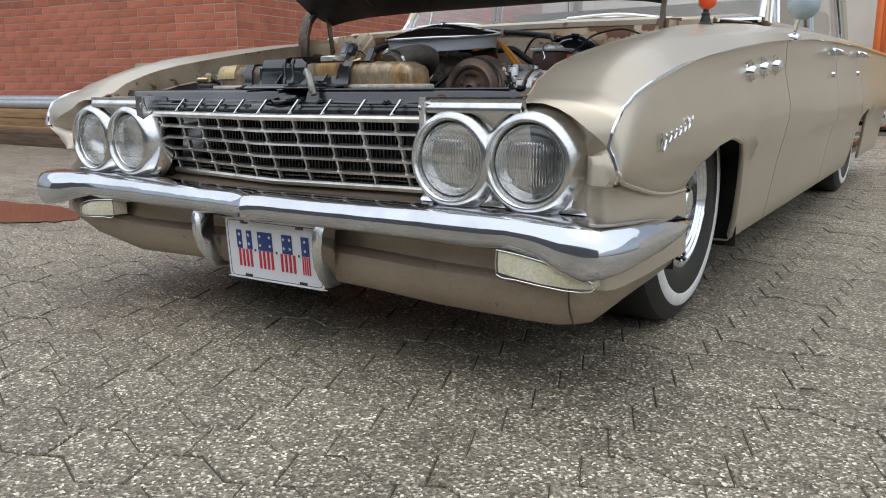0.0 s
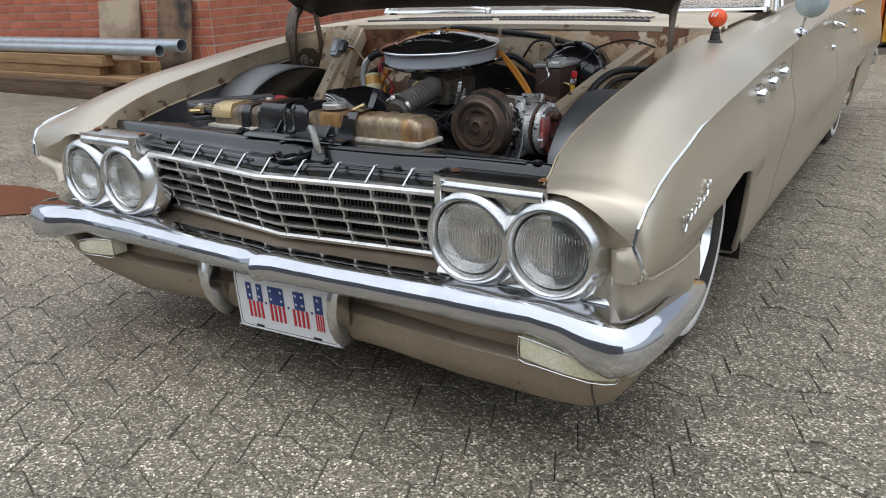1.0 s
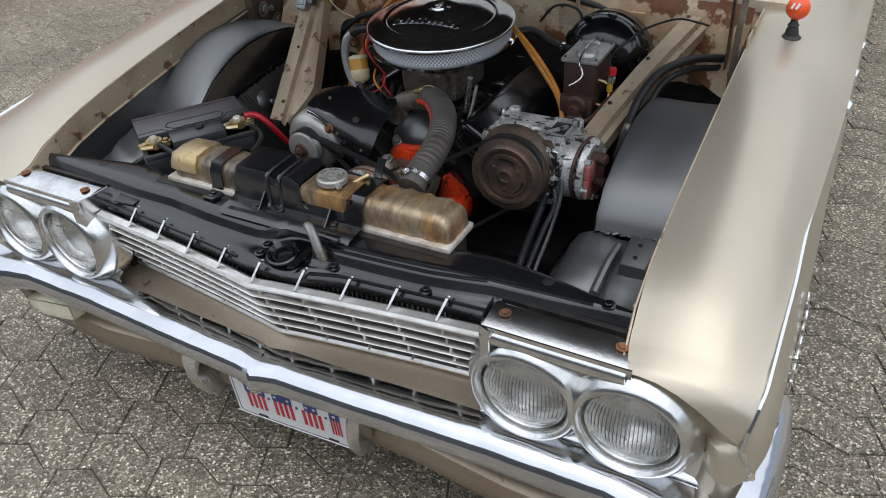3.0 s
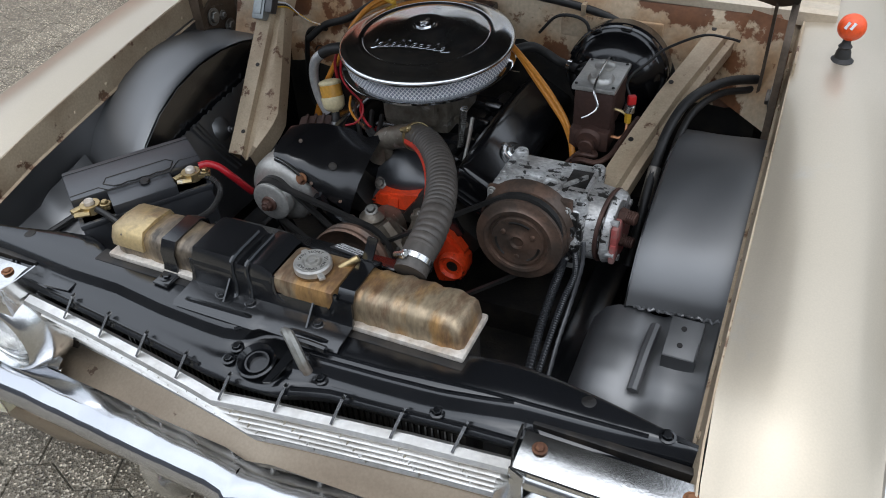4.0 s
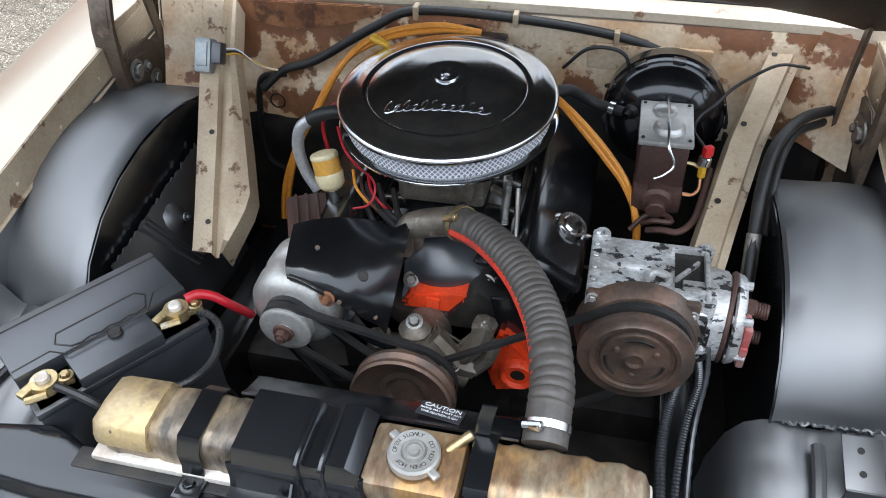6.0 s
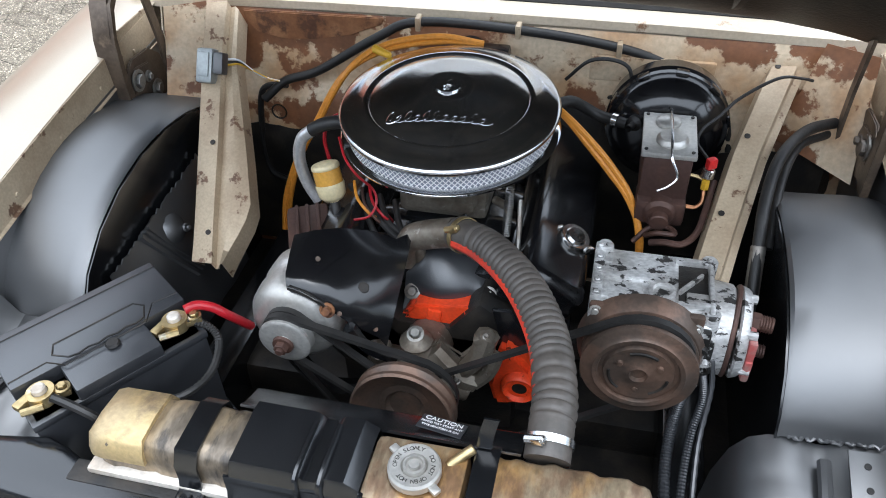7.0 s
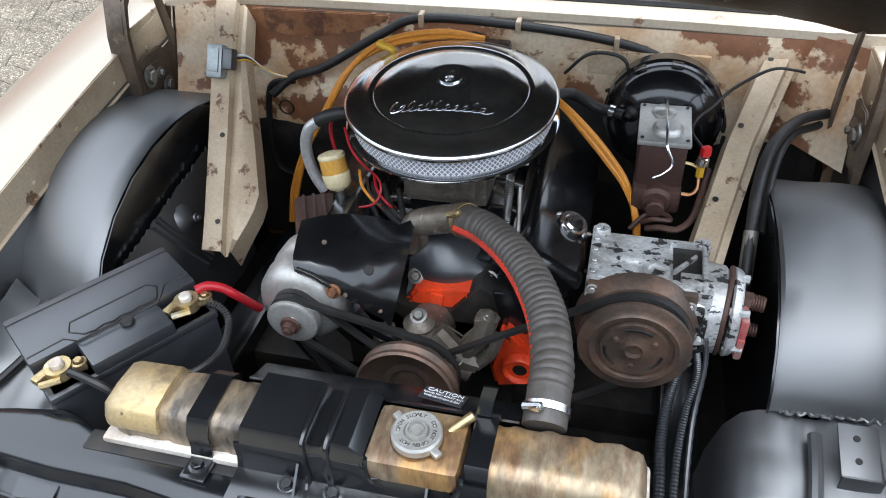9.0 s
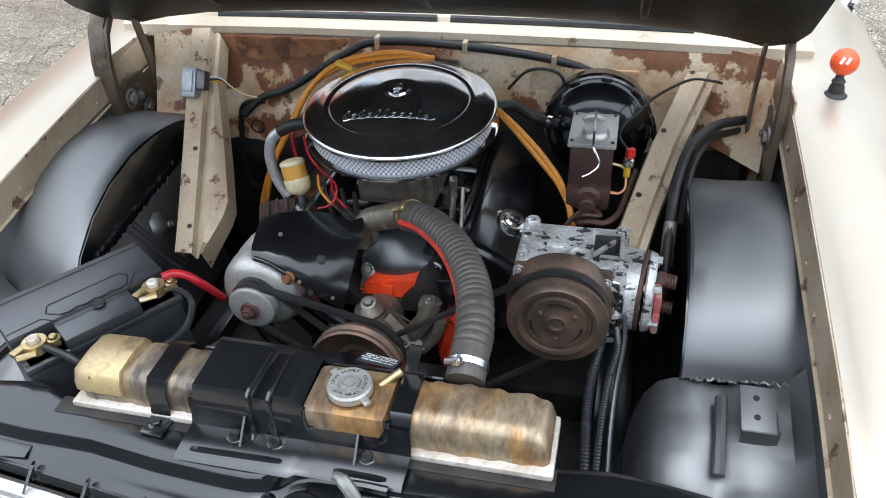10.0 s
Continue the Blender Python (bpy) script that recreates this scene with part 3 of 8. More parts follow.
    part("rocker", loft([[(mx(s, 0.826), y, 0.172), (mx(s, 0.815), y, 0.158), (mx(s, 0.76), y, 0.155), (mx(s, 0.755), y, 0.2)] for y in (1.0, 2.0, 3.27)], 0.003), PAINT, car)
    # three round vents on the wing
    for y in (0.90, 1.055, 1.21):
        z = lerp(RIDGE, y) - 0.072
        port = part("porthole_vent", join(lathe([(0, 0.023), (0.014, 0.022), (0.0165, 0.019), (0.022, 0.010), (0.0235, 0.004), (0.027, 0.0), (0.027, -0.004), (0, -0.004)], (mx(s, side_x(y, z)), y, z), (s, -0.25, -0.05), 24), loft([[(mx(s, side_x(y, z) + 0.002), y - 0.028, z + 0.03), (mx(s, side_x(y, z) + 0.008), y - 0.02, z + 0.032)], [(mx(s, side_x(y, z) + 0.001), y - 0.018, z + 0.012), (mx(s, side_x(y, z) + 0.012), y - 0.006, z + 0.018)]], 0.003)), CHROME, fender, "round chrome cone vent")
        part("vent_ring", lathe([(0.0275, -0.002), (0.03, 0.001), (0.029, 0.003), (0.027, 0.001)], (mx(s, side_x(y, z)), y, z), (s, -0.25, -0.05), 24), BLACK, port)

# script badge on the wing: a plain bright squiggle
pts = []
for k in range(46):
    a = k / 45
    pts.append((0, 0.140 + 0.200 * a + 0.006 * math.cos(a * 44), 0.497 + 0.030 * a + (0.019 if k < 8 else 0.009) * math.sin(a * 44) * (1 - 0.3 * a) + (0.012 if k > 41 else 0)))
for s in (1, -1):
    badge = part("wing_badge", tube([(mx(s, side_x(p[1], p[2]) + 0.005), p[1], p[2]) for p in pts], 0.0026, 6, 2), CHROME, car, "chrome script badge")

def gy(x):
    """Front of the grille's top bar: it bows forward in the middle."""
    return -0.033 + 0.055 * min(abs(x) / 0.42, 1.0) ** 0.9


def rake(z):
    """The grille leans back towards its foot."""
    return 0.058 * (0.54 - z) / 0.155


# ---- bumper ----
BUMP = [  # x, front y, top z, bottom z
    (0.0, -0.082, 0.366, 0.298), (0.015, -0.074, 0.368, 0.300), (0.05, -0.067, 0.369, 0.301), (0.2, -0.062, 0.369, 0.302), (0.35, -0.054, 0.369, 0.301), (0.48, -0.049, 0.371, 0.300), (0.60, -0.048, 0.372, 0.298),
    (0.68, -0.046, 0.372, 0.303), (0.74, -0.056, 0.372, 0.295), (0.80, -0.074, 0.371, 0.277), (0.845, -0.076, 0.370, 0.270), (0.880, -0.052, 0.368, 0.274), (0.902, -0.008, 0.366, 0.281), (0.913, 0.06, 0.362, 0.288), (0.918, 0.14, 0.356, 0.295), (0.918, 0.22, 0.347, 0.303), (0.912, 0.285, 0.345, 0.312), (0.904, 0.31, 0.341, 0.318)]


def bumper_section(i, s):
    x, y, zt, zb = BUMP[i]
    a, b = BUMP[max(i - 1, 0)], BUMP[min(i + 1, len(BUMP) - 1)]
    t = Vector((b[0] - a[0], b[1] - a[1])).normalized()
    if i == 0:
        t = Vector((1, 0))
    n = Vector((-t.y, t.x))                      # towards the car
    h = zt - zb
    deep = 0.066 if i < 7 else 0.085 if i < 8 else 0.10 if i < 11 else 0.045 if i < 15 else 0.02
    shape = ((-0.004, 0.40), (-0.003, 0.54), (0.001, 0.68), (0.007, 0.80), (0.016, 0.90), (0.028, 0.96), (0.045, 0.99), (deep, 1.0), (deep, 0.93), (0.05, 0.82), (0.03, 0.5), (0.034, 0.06), (0.024, 0.0), (0.012, 0.03), (0.004, 0.12), (-0.002, 0.26))
    return [(mx(s, x + n.x * min(d, deep)), y + n.y * min(d, deep), zb + h * f) for d, f in shape]


rows = [bumper_section(i, -1) for i in range(len(BUMP) - 1, 0, -1)] + [bumper_section(i, 1) for i in range(len(BUMP))]
bumper = part("front_bumper", sweep(rows), BUMPER_CHROME, car, "polished chrome bumper, slightly dented", 50)
for s in (1, -1):
    guard = [[(mx(s, 0.208 - 0.014 * (0.315 - z) / 0.15 + w * dx), y, z) for dx, y in ((-1, y0 + 0.05), (-0.9, y0 + 0.01), (-0.35, y0), (0.35, y0), (0.9, y0 + 0.01), (1, y0 + 0.05))] for z, y0, w in ((0.315, -0.045, 0.014), (0.29, -0.058, 0.016), (0.25, -0.060, 0.016), (0.21, -0.050, 0.015), (0.18, -0.034, 0.012), (0.156, -0.012, 0.007))]
    part("plate_guard", sweep(guard), WORN_CHROME, bumper, "dull chrome upright blade beside the plate")

# ---- lower apron with lamps ----
APRON = [(-0.846, 0.05), (-0.836, 0.018), (-0.815, -0.004), (-0.78, -0.016), (-0.70, -0.022), (-0.5, -0.018), (-0.3, 0.002), (0, 0.012), (0.3, 0.002), (0.5, -0.018), (0.70, -0.022), (0.77, -0.016), (0.805, 0.000), (0.828, 0.026), (0.840, 0.065), (0.848, 0.14), (0.85, 0.30), (0.846, 0.42)]
apron_line = [(-0.846, 0.42), (-0.85, 0.30), (-0.85, 0.14)] + APRON


def apron_rows(profile):
    rows = []
    for k, (x, y) in enumerate(apron_line):
        a, b = Vector(apron_line[max(k - 1, 0)]), Vector(apron_line[min(k + 1, len(apron_line) - 1)])
        n = Vector((-(b - a).y, (b - a).x)).normalized()
        lowz = lerp([(-0.85, 0.262), (-0.78, 0.222), (-0.66, 0.186), (-0.52, 0.166), (0, 0.168), (0.5, 0.166), (0.78, 0.168), (0.83, 0.172), (0.848, 0.19)], x) + 0.05 * max(0, y - 0.05)
        rows.append([(CX + x + n.x * i, y + n.y * i, lowz + (0.33 - lowz) * f) for i, f in profile])
    return rows


apron = part("front_apron", loft(apron_rows(((0.03, -0.02), (0.010, 0.0), (0.0, 0.08), (-0.004, 0.28), (0.0, 0.44), (0.012, 0.50), (0.03, 0.52), (0.034, 0.62), (0.034, 0.80), (0.016, 0.86), (0.012, 1.0)))), APRON_PAINT, car, "tan lower apron with scrapes and rust spots")
for s in (1, -1):
    q = 0.0 if s > 0 else -0.095             # the passenger lamp sits further in
    lamp = part("turn_signal", sweep([[(mx(s, x + q), y - 0.012, zt - 0.002), (mx(s, x + q), y - 0.014, (zt + zb) / 2), (mx(s, x + q), y - 0.012, zb + 0.002), (mx(s, x + q), y + 0.03, zb), (mx(s, x + q), y + 0.03, zt)] for x, y, zt, zb in ((0.662, -0.032, 0.303, 0.260), (0.70, -0.036, 0.301, 0.256), (0.76, -0.040, 0.294, 0.252), (0.805, -0.036, 0.280, 0.250), (0.842, -0.018, 0.264, 0.249))]), LENS_CLEAR, car, "yellowed turn signal lamp under the bumper")
    part("lamp_rim", tube([(mx(s, x + q), y - 0.014, z) for x, y, z in ((0.659, -0.032, 0.305), (0.70, -0.036, 0.303), (0.76, -0.040, 0.296), (0.808, -0.036, 0.282), (0.845, -0.018, 0.264), (0.845, -0.018, 0.248), (0.80, -0.037, 0.248), (0.70, -0.036, 0.254), (0.659, -0.032, 0.258), (0.659, -0.032, 0.305))], 0.0014, 6, 2), WORN_CHROME, lamp)
    if s > 0:
        part("apron_seam", tube([(mx(s, 0.795), -0.0185, 0.25), (mx(s, 0.797), -0.0195, 0.21), (mx(s, 0.803), -0.010, 0.172)], 0.0018, 5, 4), BLACK, apron)
# sill between grille and bumper
part("grille_sill", loft([[(CX + x, y, z) for y, z in ((gy(x) + 0.080, 0.376), (gy(x) + 0.070, 0.370), (0.5 * gy(x) + 0.035, 0.353), (-0.012, 0.345), (-0.03, 0.335), (-0.03, 0.31))] for x in (-0.83, -0.62, -0.42, -0.2, -0.06, 0, 0.06, 0.2, 0.42, 0.62, 0.83)], 0.003), APRON_PAINT, car, "tan sill behind the bumper, its paint darkened")

# ---- lamps: each pair in one cast surround ----
for s in (1, -1):
    cast = []
    for cx0 in (0.527, 0.699):
        cast.append(lathe([(0.112, 0.06), (0.1115, 0.036), (0.108, 0.022), (0.1035, 0.012), (0.098, 0.003), (0.092, -0.006), (0.086, -0.0125), (0.081, -0.0135), (0.0775, -0.010), (0.0755, -0.003), (0.074, 0.004), (0.0735, 0.02), (0.0735, 0.03)], (mx(s, cx0), 0.0, 0.463), (0, 1, 0), 56))
    cast.append(loft([[(mx(s, x), y, z) for x in (0.453, 0.50, 0.527, 0.57, 0.613, 0.65, 0.684)] for y, z in ((-0.004, 0.553), (-0.006, 0.562), (0.0, 0.572), (0.012, 0.578), (0.05, 0.583), (0.062, 0.583))], 0.004))
    cast.append(loft([[(mx(s, x), y, z) for x in (0.450, 0.49, 0.527, 0.57, 0.613, 0.65, 0.692)] for z, y in ((0.580, 0.004), (0.568, 0.004), (0.55, 0.010), (0.52, 0.020), (0.48, 0.026), (0.42, 0.028), (0.375, 0.040))], 0.003))
    cast.append(loft([[(mx(s, 0.452 + dx), y, z) for dx, y in ((-0.006, 0.07), (-0.004, 0.03), (0.004, 0.0), (0.02, -0.006))] for z in (0.583, 0.57, 0.55, 0.51)], 0.003))
    surround = part("headlamp_surround", join(*cast), WORN_CHROME, car, "cast alloy surround for twin headlamps", 45)
    cheek = [[(mx(s, x), y, z) for x, y in ((0.699 + math.sqrt(max(0.100 ** 2 - (z - 0.463) ** 2, 0.0004)), 0.034), (0.699 + math.sqrt(max(0.109 ** 2 - (z - 0.463) ** 2, 0.0009)), 0.030), (lerp([(0.36, 0.816), (0.43, 0.810), (0.482, 0.806), (0.515, 0.800), (0.53, 0.797), (0.552, 0.776)], z), 0.025))] for z in (0.372, 0.385, 0.40, 0.415, 0.43, 0.445, 0.463, 0.48, 0.50, 0.515, 0.53, 0.548)]
    part("surround_cheek", loft(cheek, 0.003), PAINT, surround)
    part("lamp_valance", loft([[(mx(s, x), y, z) for x in (0.44, 0.55, 0.66, 0.78, 0.822)] for y, z in ((0.034, 0.388), (0.020, 0.380), (0.016, 0.374), (0.022, 0.371), (0.014, 0.364), (0.010, 0.357), (0.016, 0.350))], 0.002), WORN_CHROME, surround, "dull bright strip under the headlamps")
    # added filler panel, coloured near-black for the shade behind the lamps
    part("lamp_panel", join(box((mx(s, 0.64), 0.083, 0.472), (0.37, 0.012, 0.215), 0.003)), GRIME_AND_SHADE, surround)
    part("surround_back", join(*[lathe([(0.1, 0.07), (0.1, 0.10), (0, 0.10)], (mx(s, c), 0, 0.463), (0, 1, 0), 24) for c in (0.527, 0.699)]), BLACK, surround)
    for sx in (0.478, 0.666):
        part("rusted_screw", bolt((mx(s, sx), 0.04, 0.584), (0, 0, 1), 0.006, 0.004), RUST, surround)
    for cx0 in (0.527, 0.699):
        bowl = part("headlamp", lathe([(0.0735, 0.012), (0.0735, 0.004), (0.0705, 0.0), (0.068, 0.004), (0.066, 0.014), (0.060, 0.030), (0.050, 0.044), (0.037, 0.055), (0.020, 0.062), (0, 0.064)], (mx(s, cx0), 0.0, 0.463), (0, 1, 0), 40), REFLECTOR, car, "round sealed-beam headlamp")
        bm = bmesh.new()
        n, grid = 44, {}
        for i in range(n + 1):
            for j in range(n + 1):
                u, v = i / n * 2 - 1, j / n * 2 - 1
                ru, rv = u * math.sqrt(1 - v * v / 2), v * math.sqrt(1 - u * u / 2)
                ripple = 0.0012 * math.cos(i * math.pi) * (1 if abs(v) < 0.62 else 0.4) + (0.0008 if int(j * 9 / (n + 1)) % 3 == 1 else 0.0)
                grid[i, j] = bm.verts.new((mx(s, cx0) + ru * 0.069, -0.016 * (1 - ru * ru - rv * rv) + 0.003 + ripple, 0.463 + rv * 0.069))
        for i in range(n):
            for j in range(n):
                bm.faces.new((grid[i, j], grid[i + 1, j], grid[i + 1, j + 1], grid[i, j + 1]))
        bmesh.ops.recalc_face_normals(bm, faces=bm.faces[:])
        bmesh.ops.solidify(bm, geom=bm.faces[:], thickness=0.0025)
        pane = part("lamp_lens", bm, LAMP_GLASS, bowl, "fluted clear glass lens", 60)
        pane.visible_shadow = False

# ---- grille ----
grille = part("grille", tube([(CX + x, gy(x) + rake(0.40) + 0.02, 0.40) for x in (-0.46, -0.3, -0.15, -0.05, 0, 0.05, 0.15, 0.3, 0.46)], 0.002, 5, 1), STEEL, car, "bright horizontal-bar grille")


for k in range(6):
    z = 0.540 - 0.0305 * k - 0.002
    rows = []
    for x in (-0.442, -0.3, -0.15, -0.05, 0, 0.05, 0.15, 0.3, 0.442):
        y = gy(x) + rake(z)
        hh = 0.0075 if k in (0, 5) else 0.0045
        rows.append([(CX + x, y, z - hh), (CX + x, y - 0.004, z), (CX + x, y, z + hh * 0.7), (CX + x, y + 0.014, z + hh), (CX + x, y + 0.022, z + 0.002), (CX + x, y + 0.016, z - hh)])
    part("grille_bar", sweep(rows), GRILLE, grille)
for k in range(5):
    z = 0.540 - 0.0305 * k - 0.017
    for j in range(10):
        x = -0.424 + j * 0.088
        y = gy(x) + rake(z) + 0.010
        part("grille_tooth", sweep([[(CX + x + dx + a * w, y + dy + c * 0.006, z + h) for a, c in ((-1, -0.6), (0, -1), (1, -0.6), (1, 1), (-1, 1))] for h, dy, dx, w in ((0.014, -0.004, -0.003, 0.0042), (0.004, -0.002, 0.0, 0.0030), (-0.006, 0.001, 0.001, 0.0026), (-0.015, -0.002, 0.0, 0.0030))]), GRILLE, grille)
for j in range(9):
    x = -0.352 + j * 0.088 + 0.012
    part("grille_fin", loft([[(CX + x + 0.002 * a, gy(x) + 0.002 + 0.004 * b, 0.545 + 0.0 * b) for a, b in ((-1, 0), (1, 0), (1, 2), (-1, 2))], [(CX + x + 0.0025 * a + 0.010, gy(x) + 0.026 + 0.004 * b, 0.577) for a, b in ((-1, 0), (1, 0), (1, 2), (-1, 2))]], closed=True), WORN_CHROME, grille)
# mesh of the radiator behind the bars
part("radiator_core", box((CX, 0.125, 0.45), (0.68, 0.03, 0.30), 0.004), GRIME_AND_SHADE, car)
for k in range(60):
    part("core_fin", box((CX - 0.33 + k * 0.0112, 0.108, 0.45), (0.003, 0.006, 0.29), 0), BLACK, car)



# ---- plate ----
PY = -0.012
plate = thing("number_plate", (0.022, PY, 0.14), "white novelty plate with blue and red striped lettering shapes", "number plate")
poly = []
for cx0, cy0, a0 in ((0.1405, 0.0645, 0), (-0.1405, 0.0645, 90), (-0.1405, -0.0645, 180), (0.1405, -0.0645, 270)):
    poly += [(cx0 + 0.012 * math.cos(radians(a0 + d)), cy0 + 0.012 * math.sin(radians(a0 + d))) for d in (0, 30, 60, 90)]
PM = pose(0.034, PY, 0.2195, 93, 0, 3)
part("plate_panel", prism(poly, -0.001, 0.001, PM), PLATE_WHITE, plate)
part("plate_rim", turned(tube([(x * 0.985, y * 0.975, 0.001) for x, y in poly] + [(poly[0][0] * 0.985, poly[0][1] * 0.975, 0.001)], 0.0014, 6, 2), PM), PLATE_WHITE, plate)
part("plate_line", turned(tube([(x * 0.955, y * 0.915, 0.0013) for x, y in poly] + [(poly[0][0] * 0.955, poly[0][1] * 0.915, 0.0013)], 0.0007, 5, 1, bent=False), PM), GRIME_AND_SHADE, plate)
for x in (-0.088, 0.088):
    for y in (-0.066, 0.066):
        part("plate_slot", turned(box((x, y, 0.0016), (0.024, 0.006, 0.001), 0.0004), PM), BLACK, plate)
# letter-sized blocks, striped below and starred above
for k, (x, w) in enumerate(((-0.092, 0.050), (-0.024, 0.052), (0.046, 0.052), (0.102, 0.026))):
    hole = k in (0,)
    top = [box((x - w * 0.33, 0.024, 0.0022), (w * 0.34, 0.046, 0.0012), 0.0004), box((x + w * 0.33, 0.024, 0.0022), (w * 0.34, 0.046, 0.0012), 0.0004)] if hole else [box((x, 0.024, 0.0022), (w * (0.9 if k != 2 else 0.6), 0.046, 0.0012), 0.0004)]
    part("blue_block", turned(join(*top), PM), PLATE_BLUE, plate)
    for q in range(4):
        part("red_bar", turned(box((x + w * (-0.375 + 0.25 * q), -0.022, 0.0022), (w * 0.13, 0.044, 0.0012), 0.0003), PM), PLATE_RED, plate)
    for sx, sy in ((-0.3, 0.036), (0.3, 0.036), (-0.3, 0.014), (0.3, 0.014)):
        star = [(0.0048 * (1 if q % 2 == 0 else 0.42) * math.sin(q * math.pi / 5), 0.0048 * (1 if q % 2 == 0 else 0.42) * math.cos(q * math.pi / 5)) for q in range(10)]
        if k < 3 or sx > 0:
            part("white_star", prism([(a + x + (w * sx if k != 2 else w * sx * 0.6) - (w * 0.3 if k == 3 else 0), b + sy) for a, b in star], 0.003, 0.0036, PM), PLATE_WHITE, plate)
    if k < 3:
        part("blue_dot", turned(box((x + w * 0.5 + 0.009, 0.0, 0.0022), (0.005, 0.006, 0.0012), 0.0004), PM), PLATE_BLUE, plate)

# ---- wheels ----
for s in (1, -1):
    for y in (0.69, 3.55):
        wc = (mx(s, 0.69), y, 0.31)
        wheel = part("wheel", lathe([(0.165, -0.08), (0.17, 0.09), (0.168, 0.098), (0.160, 0.10), (0.156, 0.085), (0.14, 0.06), (0.10, 0.045), (0.05, 0.06), (0.045, 0.085), (0.03, 0.105), (0, 0.11)], wc, (s, 0, 0), 40), CHROME, car, "chromed steel wheel with a whitewall tyre")
        part("tyre", lathe([(0.165, -0.09), (0.20, -0.105), (0.27, -0.10), (0.300, -0.085), (0.31, -0.06), (0.31, 0.06), (0.302, 0.085), (0.275, 0.102), (0.262, 0.1045), (0.235, 0.107), (0.20, 0.108), (0.18, 0.104), (0.168, 0.098)], wc, (s, 0, 0), 56), RUBBER, wheel, "black rubber tyre")
        part("whitewall", lathe([(0.2655, 0.1045), (0.262, 0.1075), (0.238, 0.1095), (0.234, 0.1075)], wc, (s, 0, 0), 56), WHITEWALL, wheel)
        for r in (0.12, 0.135, 0.15):
            part("wheel_ring", lathe([(r, 0.1), (r + 0.004, 0.106), (r + 0.008, 0.1)], (wc[0] - s * (0.175 - r) * 0.25, y, 0.31), (s, 0, 0), 40), CHROME, wheel)

# ---- bonnet, cowl and cabin ----
HOOD = [(0.075, 0.024), (0.10, 0.035), (0.16, 0.063), (0.22, 0.104), (0.29, 0.168), (0.37, 0.245), (0.53, 0.390), (0.69, 0.525), (0.78, 0.585), (0.81, 0.59)]
rows, under = [], []
for d, h in HOOD:
    w = lerp([(0.075, 0.610), (0.10, 0.625), (0.18, 0.655), (0.5, 0.662), (0.9, 0.65)], d)
    crown = lerp([(0, 0.026), (0.1, 0.030), (0.25, 0.05), (0.5, 0.05), (1.0, 0.03)], d)
    us = (-1, -0.97, -0.9, -0.75, -0.5, -0.25, 0, 0.25, 0.5, 0.75, 0.9, 0.97, 1)
    under.append([(CX + u * w, 1.045 - d + 0.03 * (1 - u * u), 0.802 + h + crown * (1 - abs(u) ** 5)) for u in us])
    rows.append([(p[0] * 1.005, p[1] + 0.004, p[2] + 0.018) for p in under[-1]])
hood = part("bonnet", loft(rows, 0.003), PAINT, car, "raised tan bonnet with a dark underside")
part("bonnet_underside", loft(under, 0.003), GRIME_AND_SHADE, hood, "dark grimy bonnet lining")
part("bonnet_edge", sweep([[a[k] for a in (under[0], rows[0])] + [(rows[0][k][0], rows[0][k][1] + 0.003, rows[0][k][2]), (under[0][k][0], under[0][k][1] + 0.003, under[0][k][2])] for k in range(13)]), PAINT_DIRTY, hood)
for u in (-0.6, 0.0, 0.6):
    part("bonnet_rib", tube([(CX + u * 0.66, 1.045 - d + 0.03 * (1 - u * u) - 0.008, 0.802 + h + 0.05 * (1 - abs(u) ** 5) - 0.006) for d, h in HOOD[1:]], 0.010, 6, 2), GRIME_AND_SHADE, hood)
